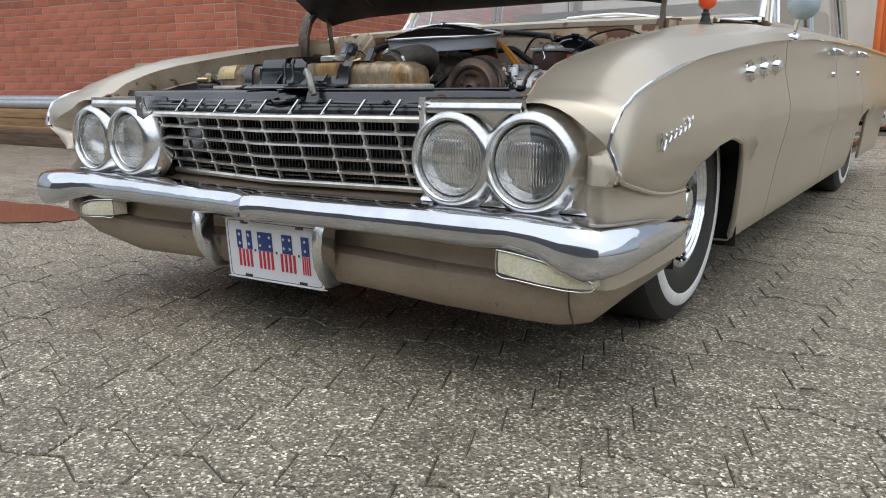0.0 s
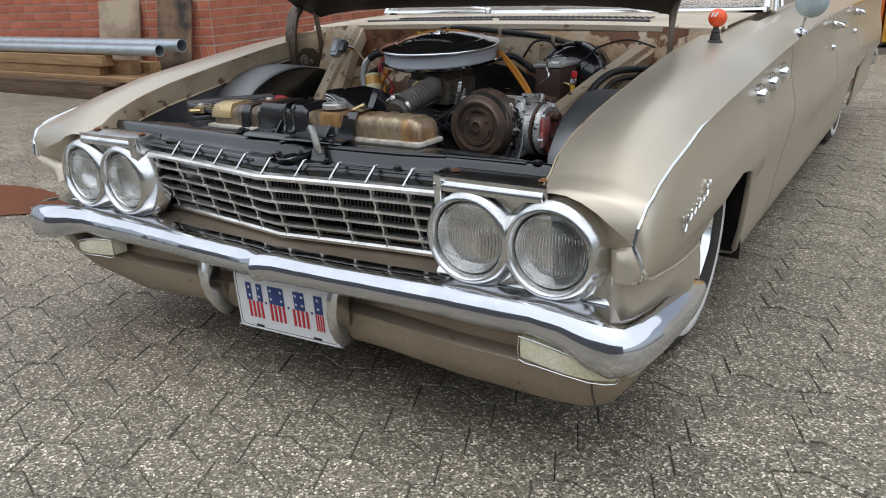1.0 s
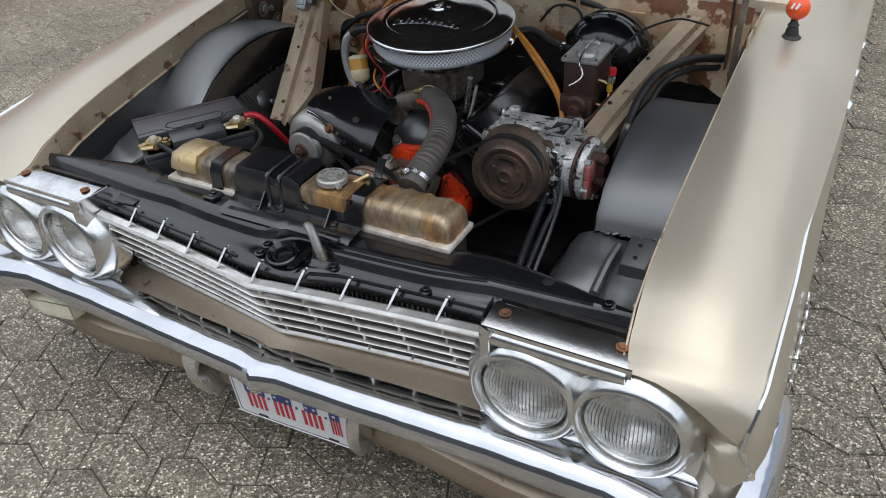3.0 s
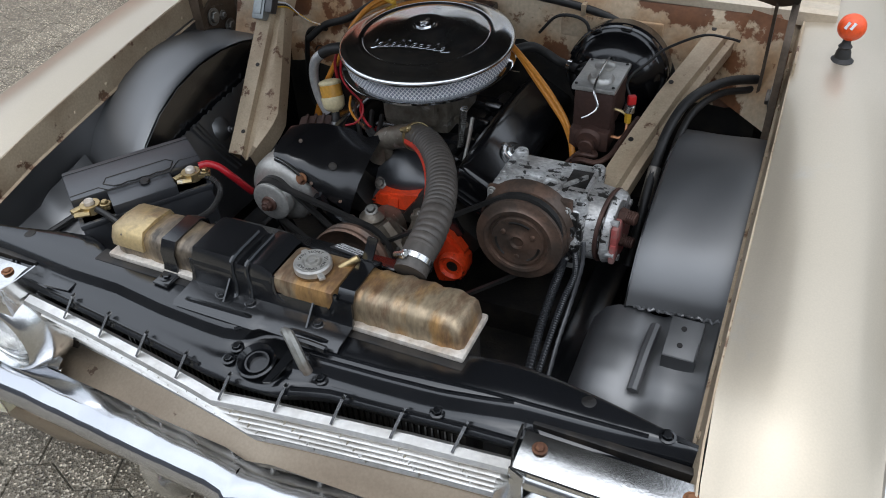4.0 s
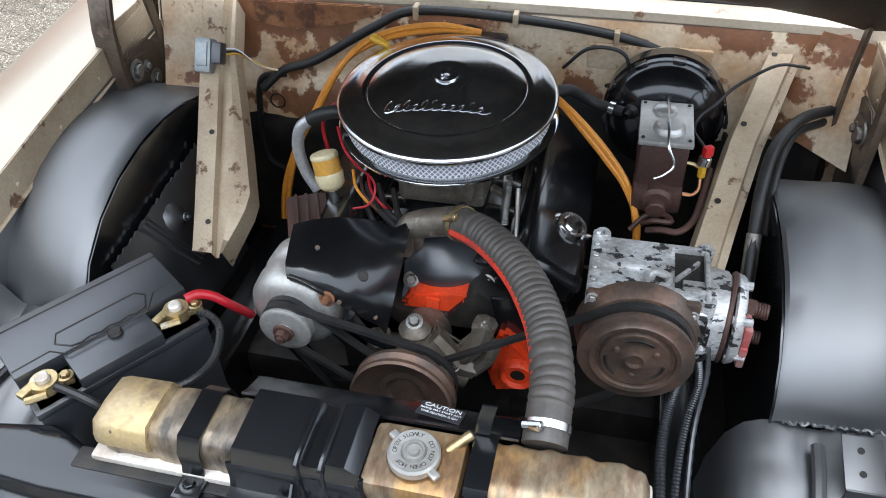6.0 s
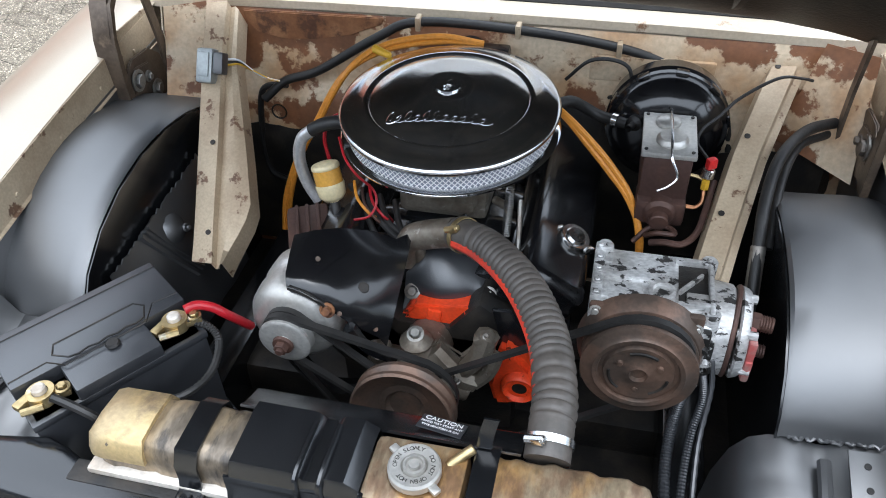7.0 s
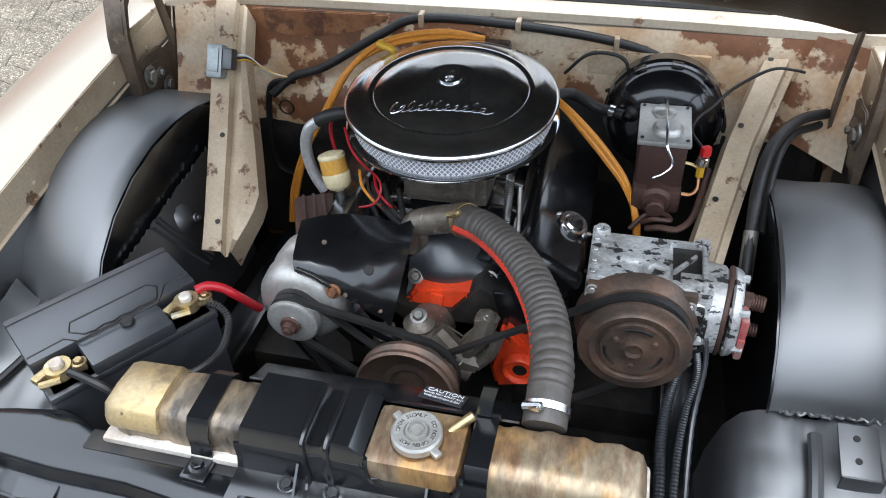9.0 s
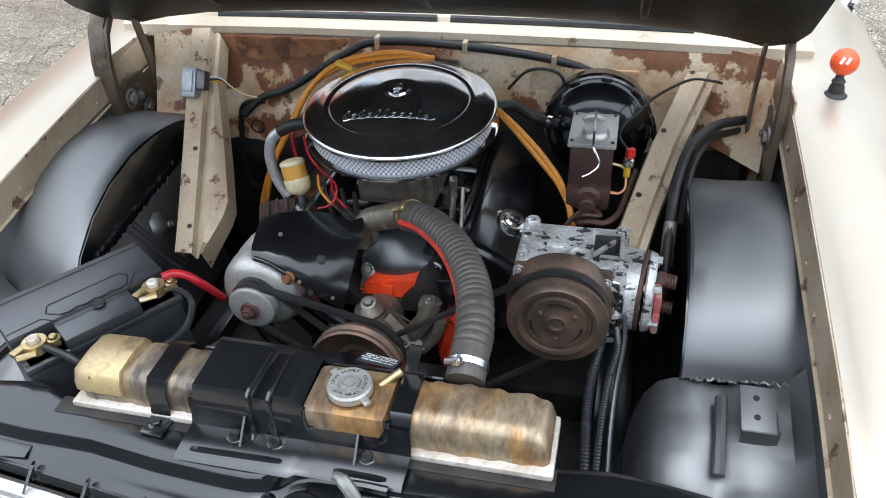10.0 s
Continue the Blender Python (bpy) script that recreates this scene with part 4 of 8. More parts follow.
for s in (1, -1):
    X = pose(mx(s, 0.645), 0, 0, 90, 0, 90)
    hinge = part("bonnet_hinge", prism([(0.842, 0.640), (0.87, 0.620), (0.985, 0.605), (1.005, 0.635), (0.99, 0.690), (0.955, 0.718), (0.895, 0.722), (0.848, 0.695)], -0.003, 0.003, X, 0.002), HINGE, car, "grimy steel bonnet hinge")
    part("hinge_step", prism([(0.865, 0.660), (0.92, 0.645), (0.955, 0.655), (0.940, 0.696), (0.89, 0.705)], -0.007 if s > 0 else -0.003, 0.003 if s > 0 else 0.007, X, 0.002), HINGE, hinge)
    for y, z, r in ((0.890, 0.680, 0.013), (0.945, 0.636, 0.011), (0.925, 0.672, 0.007)):
        part("hinge_bolt", join(bolt((mx(s, 0.639), y, z), (-s, 0, 0), r, 0.010), lathe([(r * 1.5, 0.0), (r * 1.45, 0.0025), (0, 0.0025)], (mx(s, 0.641), y, z), (-s, 0, 0), 20)), STEEL, hinge, "worn steel hinge bolt")
    part("hinge_backing", prism([(0.84, 0.690), (1.03, 0.690), (1.04, 0.775), (0.85, 0.772)], -0.002, 0.002, pose(mx(s, 0.664), 0, 0, 90, 0, 90), 0.001), PAINT_DIRTY, hinge, "tan panel behind the hinge")
    part("hinge_arm", join(
        prism([(0.838, 0.620), (0.868, 0.618), (0.862, 0.72), (0.866, 0.78), (0.884, 0.825), (0.93, 0.868), (0.915, 0.885), (0.868, 0.848), (0.847, 0.79), (0.840, 0.72)], -0.0025, 0.0025, pose(mx(s, 0.640), 0, 0, 90, 0, 90)),
        prism([(0.836, 0.620), (0.842, 0.620), (0.844, 0.72), (0.850, 0.78), (0.872, 0.835), (0.918, 0.880), (0.914, 0.886), (0.866, 0.842), (0.845, 0.78), (0.838, 0.72)], -0.002 if s > 0 else -0.034, 0.010 if s > 0 else 0.010, pose(mx(s, 0.640), 0, 0, 90, 0, 90))), HINGE, hinge, "brown pressed-steel hinge arm")
    part("hinge_link", prism([(0.955, 0.64), (0.975, 0.64), (0.972, 0.74), (0.955, 0.845), (0.935, 0.845), (0.952, 0.74)], -0.003, 0.003, pose(mx(s, 0.612), 0, 0, 90, 0, 90)), HINGE, hinge, "dark hinge link")

# cowl top, its lip and rubber seal
part("cowl_panel", loft([[(CX + x, y, z + 0.012 * (1 - (x / 0.78) ** 2)) for x in (-0.72, -0.6, -0.4, -0.2, 0, 0.2, 0.4, 0.6, 0.72)] for y, z in ((1.055, 0.756), (1.056, 0.782), (1.065, 0.789), (1.10, 0.787), (1.105, 0.779), (1.125, 0.779), (1.13, 0.787), (1.2, 0.79), (1.4, 0.797), (1.52, 0.80))], 0.003), COWL_PAINT, car, "tan cowl with rust along its front lip")
part("cowl_lip", loft([[(CX + x, y, z + 0.012 * (1 - (x / 0.78) ** 2)) for x in (-0.6, -0.3, 0, 0.3, 0.6)] for y, z in ((1.045, 0.770), (1.046, 0.785), (1.07, 0.794))], 0.003), COWL_PAINT, car)
for a, b in ((-0.50, -0.03), (0.0, 0.50)):
    part("cowl_seal", tube([(CX + a + (b - a) * k / 6, 1.112, 0.788 + 0.012 * (1 - ((a + (b - a) * k / 6) / 0.78) ** 2)) for k in range(7)], 0.0105, 8, 2), RUBBER, car, "black rubber bonnet seal")
for k in range(44):
    x = -0.45 + k * 0.021
    part("cowl_slot", box((CX + x, 1.27, 0.7945 + 0.012 * (1 - (x / 0.78) ** 2)), (0.009, 0.06, 0.004), 0.001), BLACK, car)
# windscreen, pillars, roof
SCREEN = [[(CX + x * k, y + 0.10 * (1 - abs(x / 0.74) ** 2.4) * -1 + 0.10, z) for x in (-0.74, -0.66, -0.5, -0.25, 0, 0.25, 0.5, 0.66, 0.74)] for y, z, k in ((1.46, 0.812, 1.0), (1.62, 0.98, 0.97), (1.80, 1.16, 0.92), (1.90, 1.25, 0.88))]
ws = part("windscreen", loft(SCREEN, 0.005), GLASS, car, "curved windscreen glass")
ws.visible_shadow = False
part("screen_trim", join(tube([(p[0], p[1] - 0.004, p[2] - 0.002) for p in SCREEN[0]], 0.011, 8, 3), *[tube([r[k] for r in SCREEN], 0.012, 8, 3) for k in (0, -1)], tube(SCREEN[-1], 0.012, 8, 3)), CHROME, ws, "chrome windscreen moulding")
part("roof", loft([[(CX + x * w, y, z + 0.05 * (1 - (x) ** 2)) for x in (-1, -0.9, -0.6, -0.3, 0, 0.3, 0.6, 0.9, 1)] for y, z, w in ((1.90, 1.255, 0.68), (2.3, 1.275, 0.68), (2.9, 1.27, 0.67), (3.35, 1.24, 0.65))], 0.01), PAINT, car)
bw = part("rear_window", loft([[(CX + x * w, y + 0.08 * (1 - x * x), z) for x in (-1, -0.7, -0.3, 0, 0.3, 0.7, 1)] for y, z, w in ((3.37, 1.24, 0.64), (3.75, 0.83, 0.70))], 0.005), GLASS, car)
bw.visible_shadow = False
part("boot_lid", loft([[(CX + x * 0.75, y, z + 0.03 * (1 - x * x)) for x in (-1, -0.6, 0, 0.6, 1)] for y, z in ((3.74, 0.80), (4.2, 0.785), (4.66, 0.76), (4.72, 0.70), (4.70, 0.40))], 0.004), PAINT, car)
part("rear_bumper", box((CX, 4.76, 0.36), (1.76, 0.10, 0.12), 0.04), CHROME, car)
part("underbody", box((CX, 2.85, 0.20), (1.56, 3.6, 0.06), 0.02), BLACK, car)
for s in (1, -1):
    for a, b, nm in ((1.62, 2.38, "front"), (2.44, 3.30, "rear")):
        win = part("side_window", loft([[(mx(s, 0.745), a, 0.80), (mx(s, 0.745), b, 0.815)], [(mx(s, 0.69), a + (0.28 if nm == "front" else 0), 1.24), (mx(s, 0.69), b - (0.0 if nm == "front" else 0.12), 1.24)]], 0.004), GLASS, car)
        win.visible_shadow = False
        part("window_frame", tube([(mx(s, 0.75), a, 0.80), (mx(s, 0.75), b, 0.815), (mx(s, 0.695), b - (0.0 if nm == "front" else 0.12), 1.245), (mx(s, 0.695), a + (0.28 if nm == "front" else 0), 1.245), (mx(s, 0.75), a, 0.80)], 0.011, 6, 1, bent=False), CHROME, win)
    part("roof_pillar", tube([(mx(s, 0.74), 3.36, 0.80), (mx(s, 0.68), 3.30, 1.25)], 0.04, 8, 2), PAINT, car)
    part("windscreen_pillar", tube([(mx(s, 0.742), 1.585, 0.80), (mx(s, 0.72), 1.70, 0.98), (mx(s, 0.68), 1.96, 1.26)], 0.018, 8, 3), PAINT, car)
    part("vent_window_bar", tube([(mx(s, 0.748), 1.78, 0.80), (mx(s, 0.70), 1.86, 1.22)], 0.008, 6, 2), CHROME, car)
# seats and dash, seen through the glass
part("dashboard", box((CX, 1.72, 0.76), (1.40, 0.22, 0.16), 0.04), INTERIOR, car)
for y in (2.35, 3.15):
    part("bench_seat", join(box((CX, y - 0.1, 0.45), (1.36, 0.5, 0.2), 0.05), box((CX, y + 0.16, 0.72), (1.36, 0.16, 0.5), 0.06, 0, -12)), INTERIOR, car)
part("cabin_floor", box((CX, 2.5, 0.26), (1.46, 2.3, 0.04), 0.005), INTERIOR, car)
# wipers
for s in (1, -1):
    x0 = mx(s, 0.20) if s < 0 else mx(s, 0.44)
    w = part("wiper", join(tube([(x0, 1.43, 0.825), (x0 - 0.16, 1.43, 0.845), (x0 - 0.36, 1.45, 0.842)], 0.006, 6, 4), tube([(x0 - 0.10, 1.445, 0.838), (x0 - 0.3, 1.452, 0.838), (x0 - 0.46, 1.47, 0.836)], 0.005, 6, 4), rod((x0, 1.43, 0.80), (x0, 1.425, 0.832), 0.014, 0.011, 12, 0.003)), CHROME, car, "chrome windscreen wiper")
# door mirror on a stalk
mirror = part("door_mirror", join(lathe([(0, -0.030), (0.022, -0.028), (0.036, -0.018), (0.045, 0.0), (0.047, 0.006), (0.045, 0.010), (0, 0.010)], (mx(1, 0.895), 1.40, 0.838), (-0.12, 1, 0.05), 28)), BLUE_GREY, car, "round door mirror on a chrome stalk")
part("mirror_stalk", join(tube([(mx(1, 0.862), 1.47, 0.752), (mx(1, 0.872), 1.445, 0.785), (mx(1, 0.89), 1.40, 0.815)], 0.007, 8, 4), lathe([(0.024, 0), (0.022, 0.008), (0.012, 0.014), (0, 0.015)], (mx(1, 0.862), 1.47, 0.744), (0.2, 0, 1), 16)), CHROME, mirror)

# ---- engine bay: sheet metal ----
SPREAD = 0.0
ARC_L = [(0.395, 0.505), (0.41, 0.535), (0.45, 0.588), (0.51, 0.631), (0.58, 0.660), (0.66, 0.676), (0.74, 0.677), (0.82, 0.665), (0.90, 0.638), (0.97, 0.600), (1.03, 0.54)]
ARC_R = [(0.412, 0.514), (0.425, 0.545), (0.46, 0.588), (0.51, 0.622), (0.57, 0.643), (0.64, 0.653), (0.71, 0.651), (0.77, 0.640), (0.83, 0.616), (0.89, 0.575), (0.95, 0.51)]
for s, xin, xout, ARC in ((1, 0.500, 0.684, ARC_R), (-1, 0.538, 0.742, ARC_L)):
    fine_arc = [(a[0] + (b[0] - a[0]) * j / 2, a[1] + (b[1] - a[1]) * j / 2 + (0.0012 if j else 0.0)) for a, b in zip(ARC, ARC[1:]) for j in (0, 1)] + [ARC[-1]]
    rows = [[(mx(s, x), y, z + dz + 0.0035 * noise.noise(Vector((x * 13, y * 11, 2.0 + s))) * (xin < x < xout)) for x, dz in ((xin, 0.0), (xin + 0.005, 0.0035), (xin + 0.03, 0.005), (xin + 0.06, 0.006), (xin + 0.09, 0.007), (xin + 0.12, 0.008), (xout - 0.05, 0.008), (xout - 0.03, 0.008), (xout - 0.008, 0.002), (xout, -0.03))] for y, z in fine_arc]
    well = part("wheel_house", loft(rows, 0.003), BLACK_WING, car, "satin black inner wheel house")
    part("wheel_house_wall", loft([[(mx(s, xin), y, z - 0.003), (mx(s, xin + 0.004), y, z - 0.06), (mx(s, xin + 0.01), y, 0.22)] for y, z in ARC], 0.003), BLACK, well)
    bead = [(mx(s, xin + 0.012 + 0.007 * k), ARC[0][0] + 0.0035 * math.sin(k * 2.7) + 0.001 * math.sin(k * 5.3), ARC[0][1] + 0.004 + 0.0025 * math.sin(k * 3.1) + k * 0.0005) for k in range(25)]
    part("weld_bead", tube(bead, 0.0026, 6, 3, radius=lambda k, n: 1.0 + 0.35 * math.sin(k * 1.9)), BLACK_WING, well, "rough weld bead")
    # sloping panel ahead of the wheel house
    slope = [(0.12, 0.452), (0.20, 0.46), (0.27, 0.480), (0.34, 0.502), (ARC[0][0] + 0.006, 0.515)]
    section = [(0.43, -0.22), (0.438, -0.11), (0.452, -0.050), (0.470, -0.020), (0.49, -0.009), (0.51, -0.006), (0.53, -0.005), (0.545, -0.012), (0.565, -0.012), (0.58, -0.002), (0.60, 0.0), (0.62, 0.002), (0.65, 0.012), (0.672, 0.05)]
    rows = []
    for k in range(19):
        y = slope[-1][0] + (0.12 - slope[-1][0]) * k / 18
        rows.append([(mx(s, x), y, lerp(slope, y) + dz + (0.010 * noise.noise(Vector((x * 16, y * 14, 5.0 + s))) + 0.004 * noise.noise(Vector((x * 45, y * 40, 1.0 + s)))) * (0 < k) * (x > 0.435)) for x, dz in section])
    apr = part("inner_wing", loft(rows, 0.003), BLACK_WING, car, "satin black inner wing panel")
    part("inner_wing_rib", tube([(mx(s, 0.556), 0.385, 0.512), (mx(s, 0.553), 0.33, 0.506), (mx(s, 0.55), 0.265, 0.484)], 0.009, 8, 4), BLACK_WING, apr)
    part("inner_bracket", join(box((mx(s, 0.603), 0.355, 0.528), (0.05, 0.075, 0.003), 0.001, 0, 14), box((mx(s, 0.627), 0.352, 0.512), (0.003, 0.07, 0.035), 0.001), box((mx(s, 0.603), 0.318, 0.506), (0.05, 0.003, 0.035), 0.001)), BLACK_WING, apr)
    for dy in (0.0, 0.03):
        part("bracket_hole", lathe([(0, 0.001), (0.0045, 0.001), (0.0045, 0)], (mx(s, 0.60), 0.342 + dy, 0.5265 + dy * 0.25), (0, -0.24, 1), 12), GRIME_AND_SHADE, apr)
    part("outer_closure", loft([[(mx(s, 0.668 + (0.028 * y if s < 0 else 0)), y, lerp(EDGE, y) - 0.05), (mx(s, 0.675 + (0.028 * y if s < 0 else 0)), y, 0.20)] for y in (0.05, 0.2, 0.42, 0.7, 1.04)], 0.003), BLACK_WING, car)

    part("arch_liner", loft([[(mx(s, 0.52), 1.035, z), (mx(s, 0.68), 1.035, z), (mx(s, 0.835), 1.015, z)] for z in (0.14, 0.30, 0.46)], 0.003), GRIME_AND_SHADE, car)
    part("arch_liner", loft([[(mx(s, 0.52), 0.40, z), (mx(s, 0.68), 0.40, z), (mx(s, 0.85), 0.405, z)] for z in (0.20, 0.30, 0.40)], 0.003), GRIME_AND_SHADE, car)
    part("arch_roof", loft([[(mx(s, 0.67), y, z), (mx(s, 0.75), y, z), (mx(s, 0.86), y, z)] for y, z in ((0.40, 0.40), (0.46, 0.50), (0.56, 0.58), (0.70, 0.63), (0.84, 0.58), (0.95, 0.48), (1.02, 0.40))], 0.003), GRIME_AND_SHADE, car)

# black splash panel behind the battery, with its angle bar
rows = []
for k in range(40):
    y = 0.485 + 0.315 * k / 39
    top = 0.552 + 0.10 * (y - 0.50) + 0.006 * noise.noise(Vector((y * 90, 0.3, 0.2))) + 0.003 * math.sin(k * 2.6)
    dent = [0.006 * noise.noise(Vector((y * 18, j * 1.3, 4.2))) for j in range(5)]
    rows.append([(-0.524, y, top), (-0.519 + dent[1], y, top - 0.025), (-0.503 + dent[2], y, 0.49), (-0.484 + dent[3], y, 0.42), (-0.468 + dent[4], y, 0.33)])
splash = part("splash_panel", loft(rows, 0.003), BLACK_WING, car, "black splash panel with a ragged upper edge")
for dy, r in ((0.0, 0.0055), (0.014, 0.004), (0.024, 0.003)):
    part("angle_bar", tube([(-0.518, 0.578 + dy, 0.562), (-0.508, 0.600 + dy, 0.515), (-0.494, 0.622 + dy, 0.470), (-0.478, 0.645 + dy, 0.425)], r, 6, 3), BLACK_WING, splash)
part("panel_boss", lathe([(0, 0.012), (0.012, 0.011), (0.022, 0.007), (0.030, 0.0)], (-0.512, 0.655, 0.520), (0.9, -0.15, 0.4), 24), BLACK_WING, splash)
part("panel_stud", bolt((-0.496, 0.672, 0.512), (0.9, -0.3, 0.4), 0.005, 0.014), BLACK_WING, splash)

# floor of the bay, cross member
part("bay_floor", box((CX, 0.60, 0.215), (1.24, 1.0, 0.02), 0.004), GRIME_AND_SHADE, car)
part("cross_member", box((CX, 0.62, 0.26), (0.9, 0.14, 0.08), 0.02), GRIME_AND_SHADE, car)
for s in (1, -1):
    part("frame_rail", box((mx(s, 0.41), 0.55, 0.28), (0.07, 0.95, 0.11), 0.015), BLACK, car)

# firewall with recesses
fw = part("firewall", loft([[(CX + x, y + 0.03 * (abs(x) > 0.62), z) for x in (-0.66, -0.6, -0.5, -0.3, -0.1, 0.1, 0.3, 0.5, 0.6, 0.66)] for y, z in ((0.99, 0.22), (0.99, 0.50), (1.0, 0.52), (1.0, 0.60), (1.015, 0.625), (1.03, 0.66), (1.035, 0.74), (1.05, 0.775))], 0.004), RUSTY, car, "peeling cream firewall patched with rust")
SPRAYED = [(-0.66, 0.53), (-0.50, 0.542), (-0.42, 0.535), (-0.33, 0.565), (-0.25, 0.62), (-0.16, 0.665), (0.10, 0.665), (0.20, 0.63), (0.28, 0.58), (0.40, 0.575), (0.50, 0.60), (0.66, 0.59)]
rows = []
for k in range(60):
    x = -0.64 + 1.28 * k / 59
    top = lerp(SPRAYED, x) + 0.012 * noise.noise(Vector((x * 22, 3.1, 0.4))) + 0.007 * noise.noise(Vector((x * 70, 1.1, 0.4)))
    zs = [0.24 + (top - 0.24) * j / 9 for j in range(10)]
    rows.append([(CX + x, lerp([(0.22, 0.982), (0.51, 0.982), (0.53, 0.992), (0.60, 0.992), (0.63, 1.007), (0.66, 1.020), (0.74, 1.026)], z) + 0.03 * (abs(x) > 0.62), z) for z in zs])
part("firewall_lower_half", loft(rows, 0.002), GRIME_AND_SHADE, fw, "black sprayed paint over the lower firewall")
part("firewall_panel", prism([(-0.488, 0.778), (-0.482, 0.752), (-0.466, 0.734), (-0.408, 0.722), (-0.34, 0.728), (-0.27, 0.742), (-0.205, 0.766), (-0.20, 0.780)], 0, 0.006, pose(0, 1.034, 0, 90, 0, 0), 0.002), RUST, fw, "rusted pressed panel")
part("firewall_panel", box((0.30, 1.030, 0.715), (0.22, 0.012, 0.05), 0.005), RUSTY, fw)
part("firewall_hole", lathe([(0, 0.002), (0.014, 0.002), (0.017, 0.004), (0.018, 0)], (-0.434, 0.998, 0.575), (0, -1, 0), 18), GRIME_AND_SHADE, fw)
part("cable_grommet", lathe([(0.012, 0), (0.03, 0.004), (0.03, 0.02), (0.02, 0.03), (0, 0.03)], (-0.03, 1.03, 0.73), (0, -1, 0), 18), RUBBER, fw)
part("wiper_motor_cover", box((-0.02, 1.0, 0.735), (0.13, 0.05, 0.03), 0.008), BLACK, fw)
for s in (1, -1):
    part("cowl_gusset", loft([[(mx(s, 0.50), 1.02, 0.62), (mx(s, 0.55), 1.025, 0.70), (mx(s, 0.57), 1.03, 0.79)], [(mx(s, 0.64), 0.90, 0.60), (mx(s, 0.645), 0.95, 0.68), (mx(s, 0.65), 1.0, 0.785)]], 0.003), RUSTY, car, "rust-streaked gusset at the cowl corner")

# the two diagonal braces
BL = [((-0.556, -0.512), 1.02, 0.795), ((-0.535, -0.495), 0.93, 0.733), ((-0.494, -0.455), 0.78, 0.630), ((-0.456, -0.420), 0.64, 0.535), ((-0.446, -0.408), 0.595, 0.503)]
rows = []
BL_X = [(y, a) for (a, b), y, z in BL][::-1]
BL_W = [(y, b - a) for (a, b), y, z in BL][::-1]
BL_Z = [(y, z) for ab, y, z in BL][::-1]
for y in (1.02, 0.93, 0.85, 0.78, 0.73, 0.70, 0.675, 0.65, 0.62, 0.595):
    a, z = lerp(BL_X, y), lerp(BL_Z, y)
    b = a + lerp(BL_W, y)
    q = lerp([(0.595, 0.002), (0.62, 0.016), (0.65, 0.034), (0.675, 0.048), (0.70, 0.056), (0.73, 0.051), (0.78, 0.043), (0.87, 0.027), (0.95, 0.012), (1.02, 0.010)], y)
    back = lerp([(0.595, 0.012), (0.64, 0.0)], y)
    rows.append([(a - 0.002, y + 0.03, z - 0.035), (a, y, z), (b, y, z + 0.002), (b + 0.005, y + 0.002, z - 0.012), (b + 0.010, y + 0.002, z - 0.010), (b + 0.010 + 0.5 * q, y + back * 0.5, z - 0.008 + back * 0.3), (b + 0.010 + q, y + back, z - 0.014 + back * 0.6), (b + 0.016 + q, y + back + 0.012, z - 0.05)])
brace = part("wing_brace", loft(rows, 0.003), PAINT_DIRTY, car, "tan sheet-metal brace with rust freckles", 24)
for k in (2, 3):
    part("brace_hole", lathe([(0, 0.001), (0.005, 0.001), (0.005, 0)], ((BL[k][0][0] + BL[k][0][1]) / 2 + 0.01, BL[k][1] - 0.001, BL[k][2] + 0.002), (0, -0.55, 0.85), 12), GRIME_AND_SHADE, brace)
BR = [((0.516, 0.556), 1.075, 0.760), ((0.490, 0.530), 1.0, 0.728), ((0.443, 0.481), 0.85, 0.674), ((0.407, 0.444), 0.70, 0.622), ((0.388, 0.426), 0.62, 0.590)]
rows = [[(a - 0.006, y + 0.02, z - 0.03), (a, y, z), (b, y, z + 0.002), (b + 0.004, y + 0.004, z - 0.012), (b + 0.016, y + 0.006, z - 0.016), (b + 0.018, y + 0.02, z - 0.04)] for (a, b), y, z in BR]
brace = part("wing_brace", loft(rows, 0.003), PAINT_DIRTY, car, "tan sheet-metal brace with rust freckles")
for k in (1, 2, 3):
    part("brace_hole", lathe([(0, 0.001), (0.005, 0.001), (0.005, 0)], ((BR[k][0][0] + BR[k][0][1]) / 2, BR[k][1] + 0.03, BR[k][2] + 0.014), (0, -0.35, 0.93), 12), GRIME_AND_SHADE, brace)

# slam panel over the grille, with pressed beads
FRONT = [(-0.68, 0.075), (-0.47, 0.048), (-0.35, 0.035), (-0.237, 0.023), (-0.133, 0.012), (-0.034, -0.001), (0.05, 0.0), (0.087, 0.004), (0.153, 0.027), (0.25, 0.035), (0.364, 0.046), (0.436, 0.050), (0.55, 0.062), (0.68, 0.082)]
STEP = [(-0.68, 0.098), (-0.49, 0.086), (-0.37, 0.077), (-0.269, 0.077), (-0.16, 0.064), (-0.05, 0.058), (-0.02, 0.059), (-0.004, 0.066), (0.012, 0.086), (0.024, 0.097), (0.060, 0.102), (0.078, 0.098), (0.088, 0.066), (0.100, 0.046), (0.122, 0.050), (0.244, 0.056), (0.324, 0.062), (0.389, 0.073), (0.43, 0.082), (0.545, 0.088), (0.62, 0.096), (0.68, 0.098)]
REAR = [(-0.68, 0.112), (-0.538, 0.136), (-0.463, 0.153), (-0.39, 0.164), (-0.345, 0.142), (-0.31, 0.132), (-0.2, 0.130), (0.0, 0.130), (0.28, 0.140), (0.39, 0.158), (0.44, 0.156), (0.516, 0.145), (0.631, 0.120), (0.68, 0.108)]
rows = []
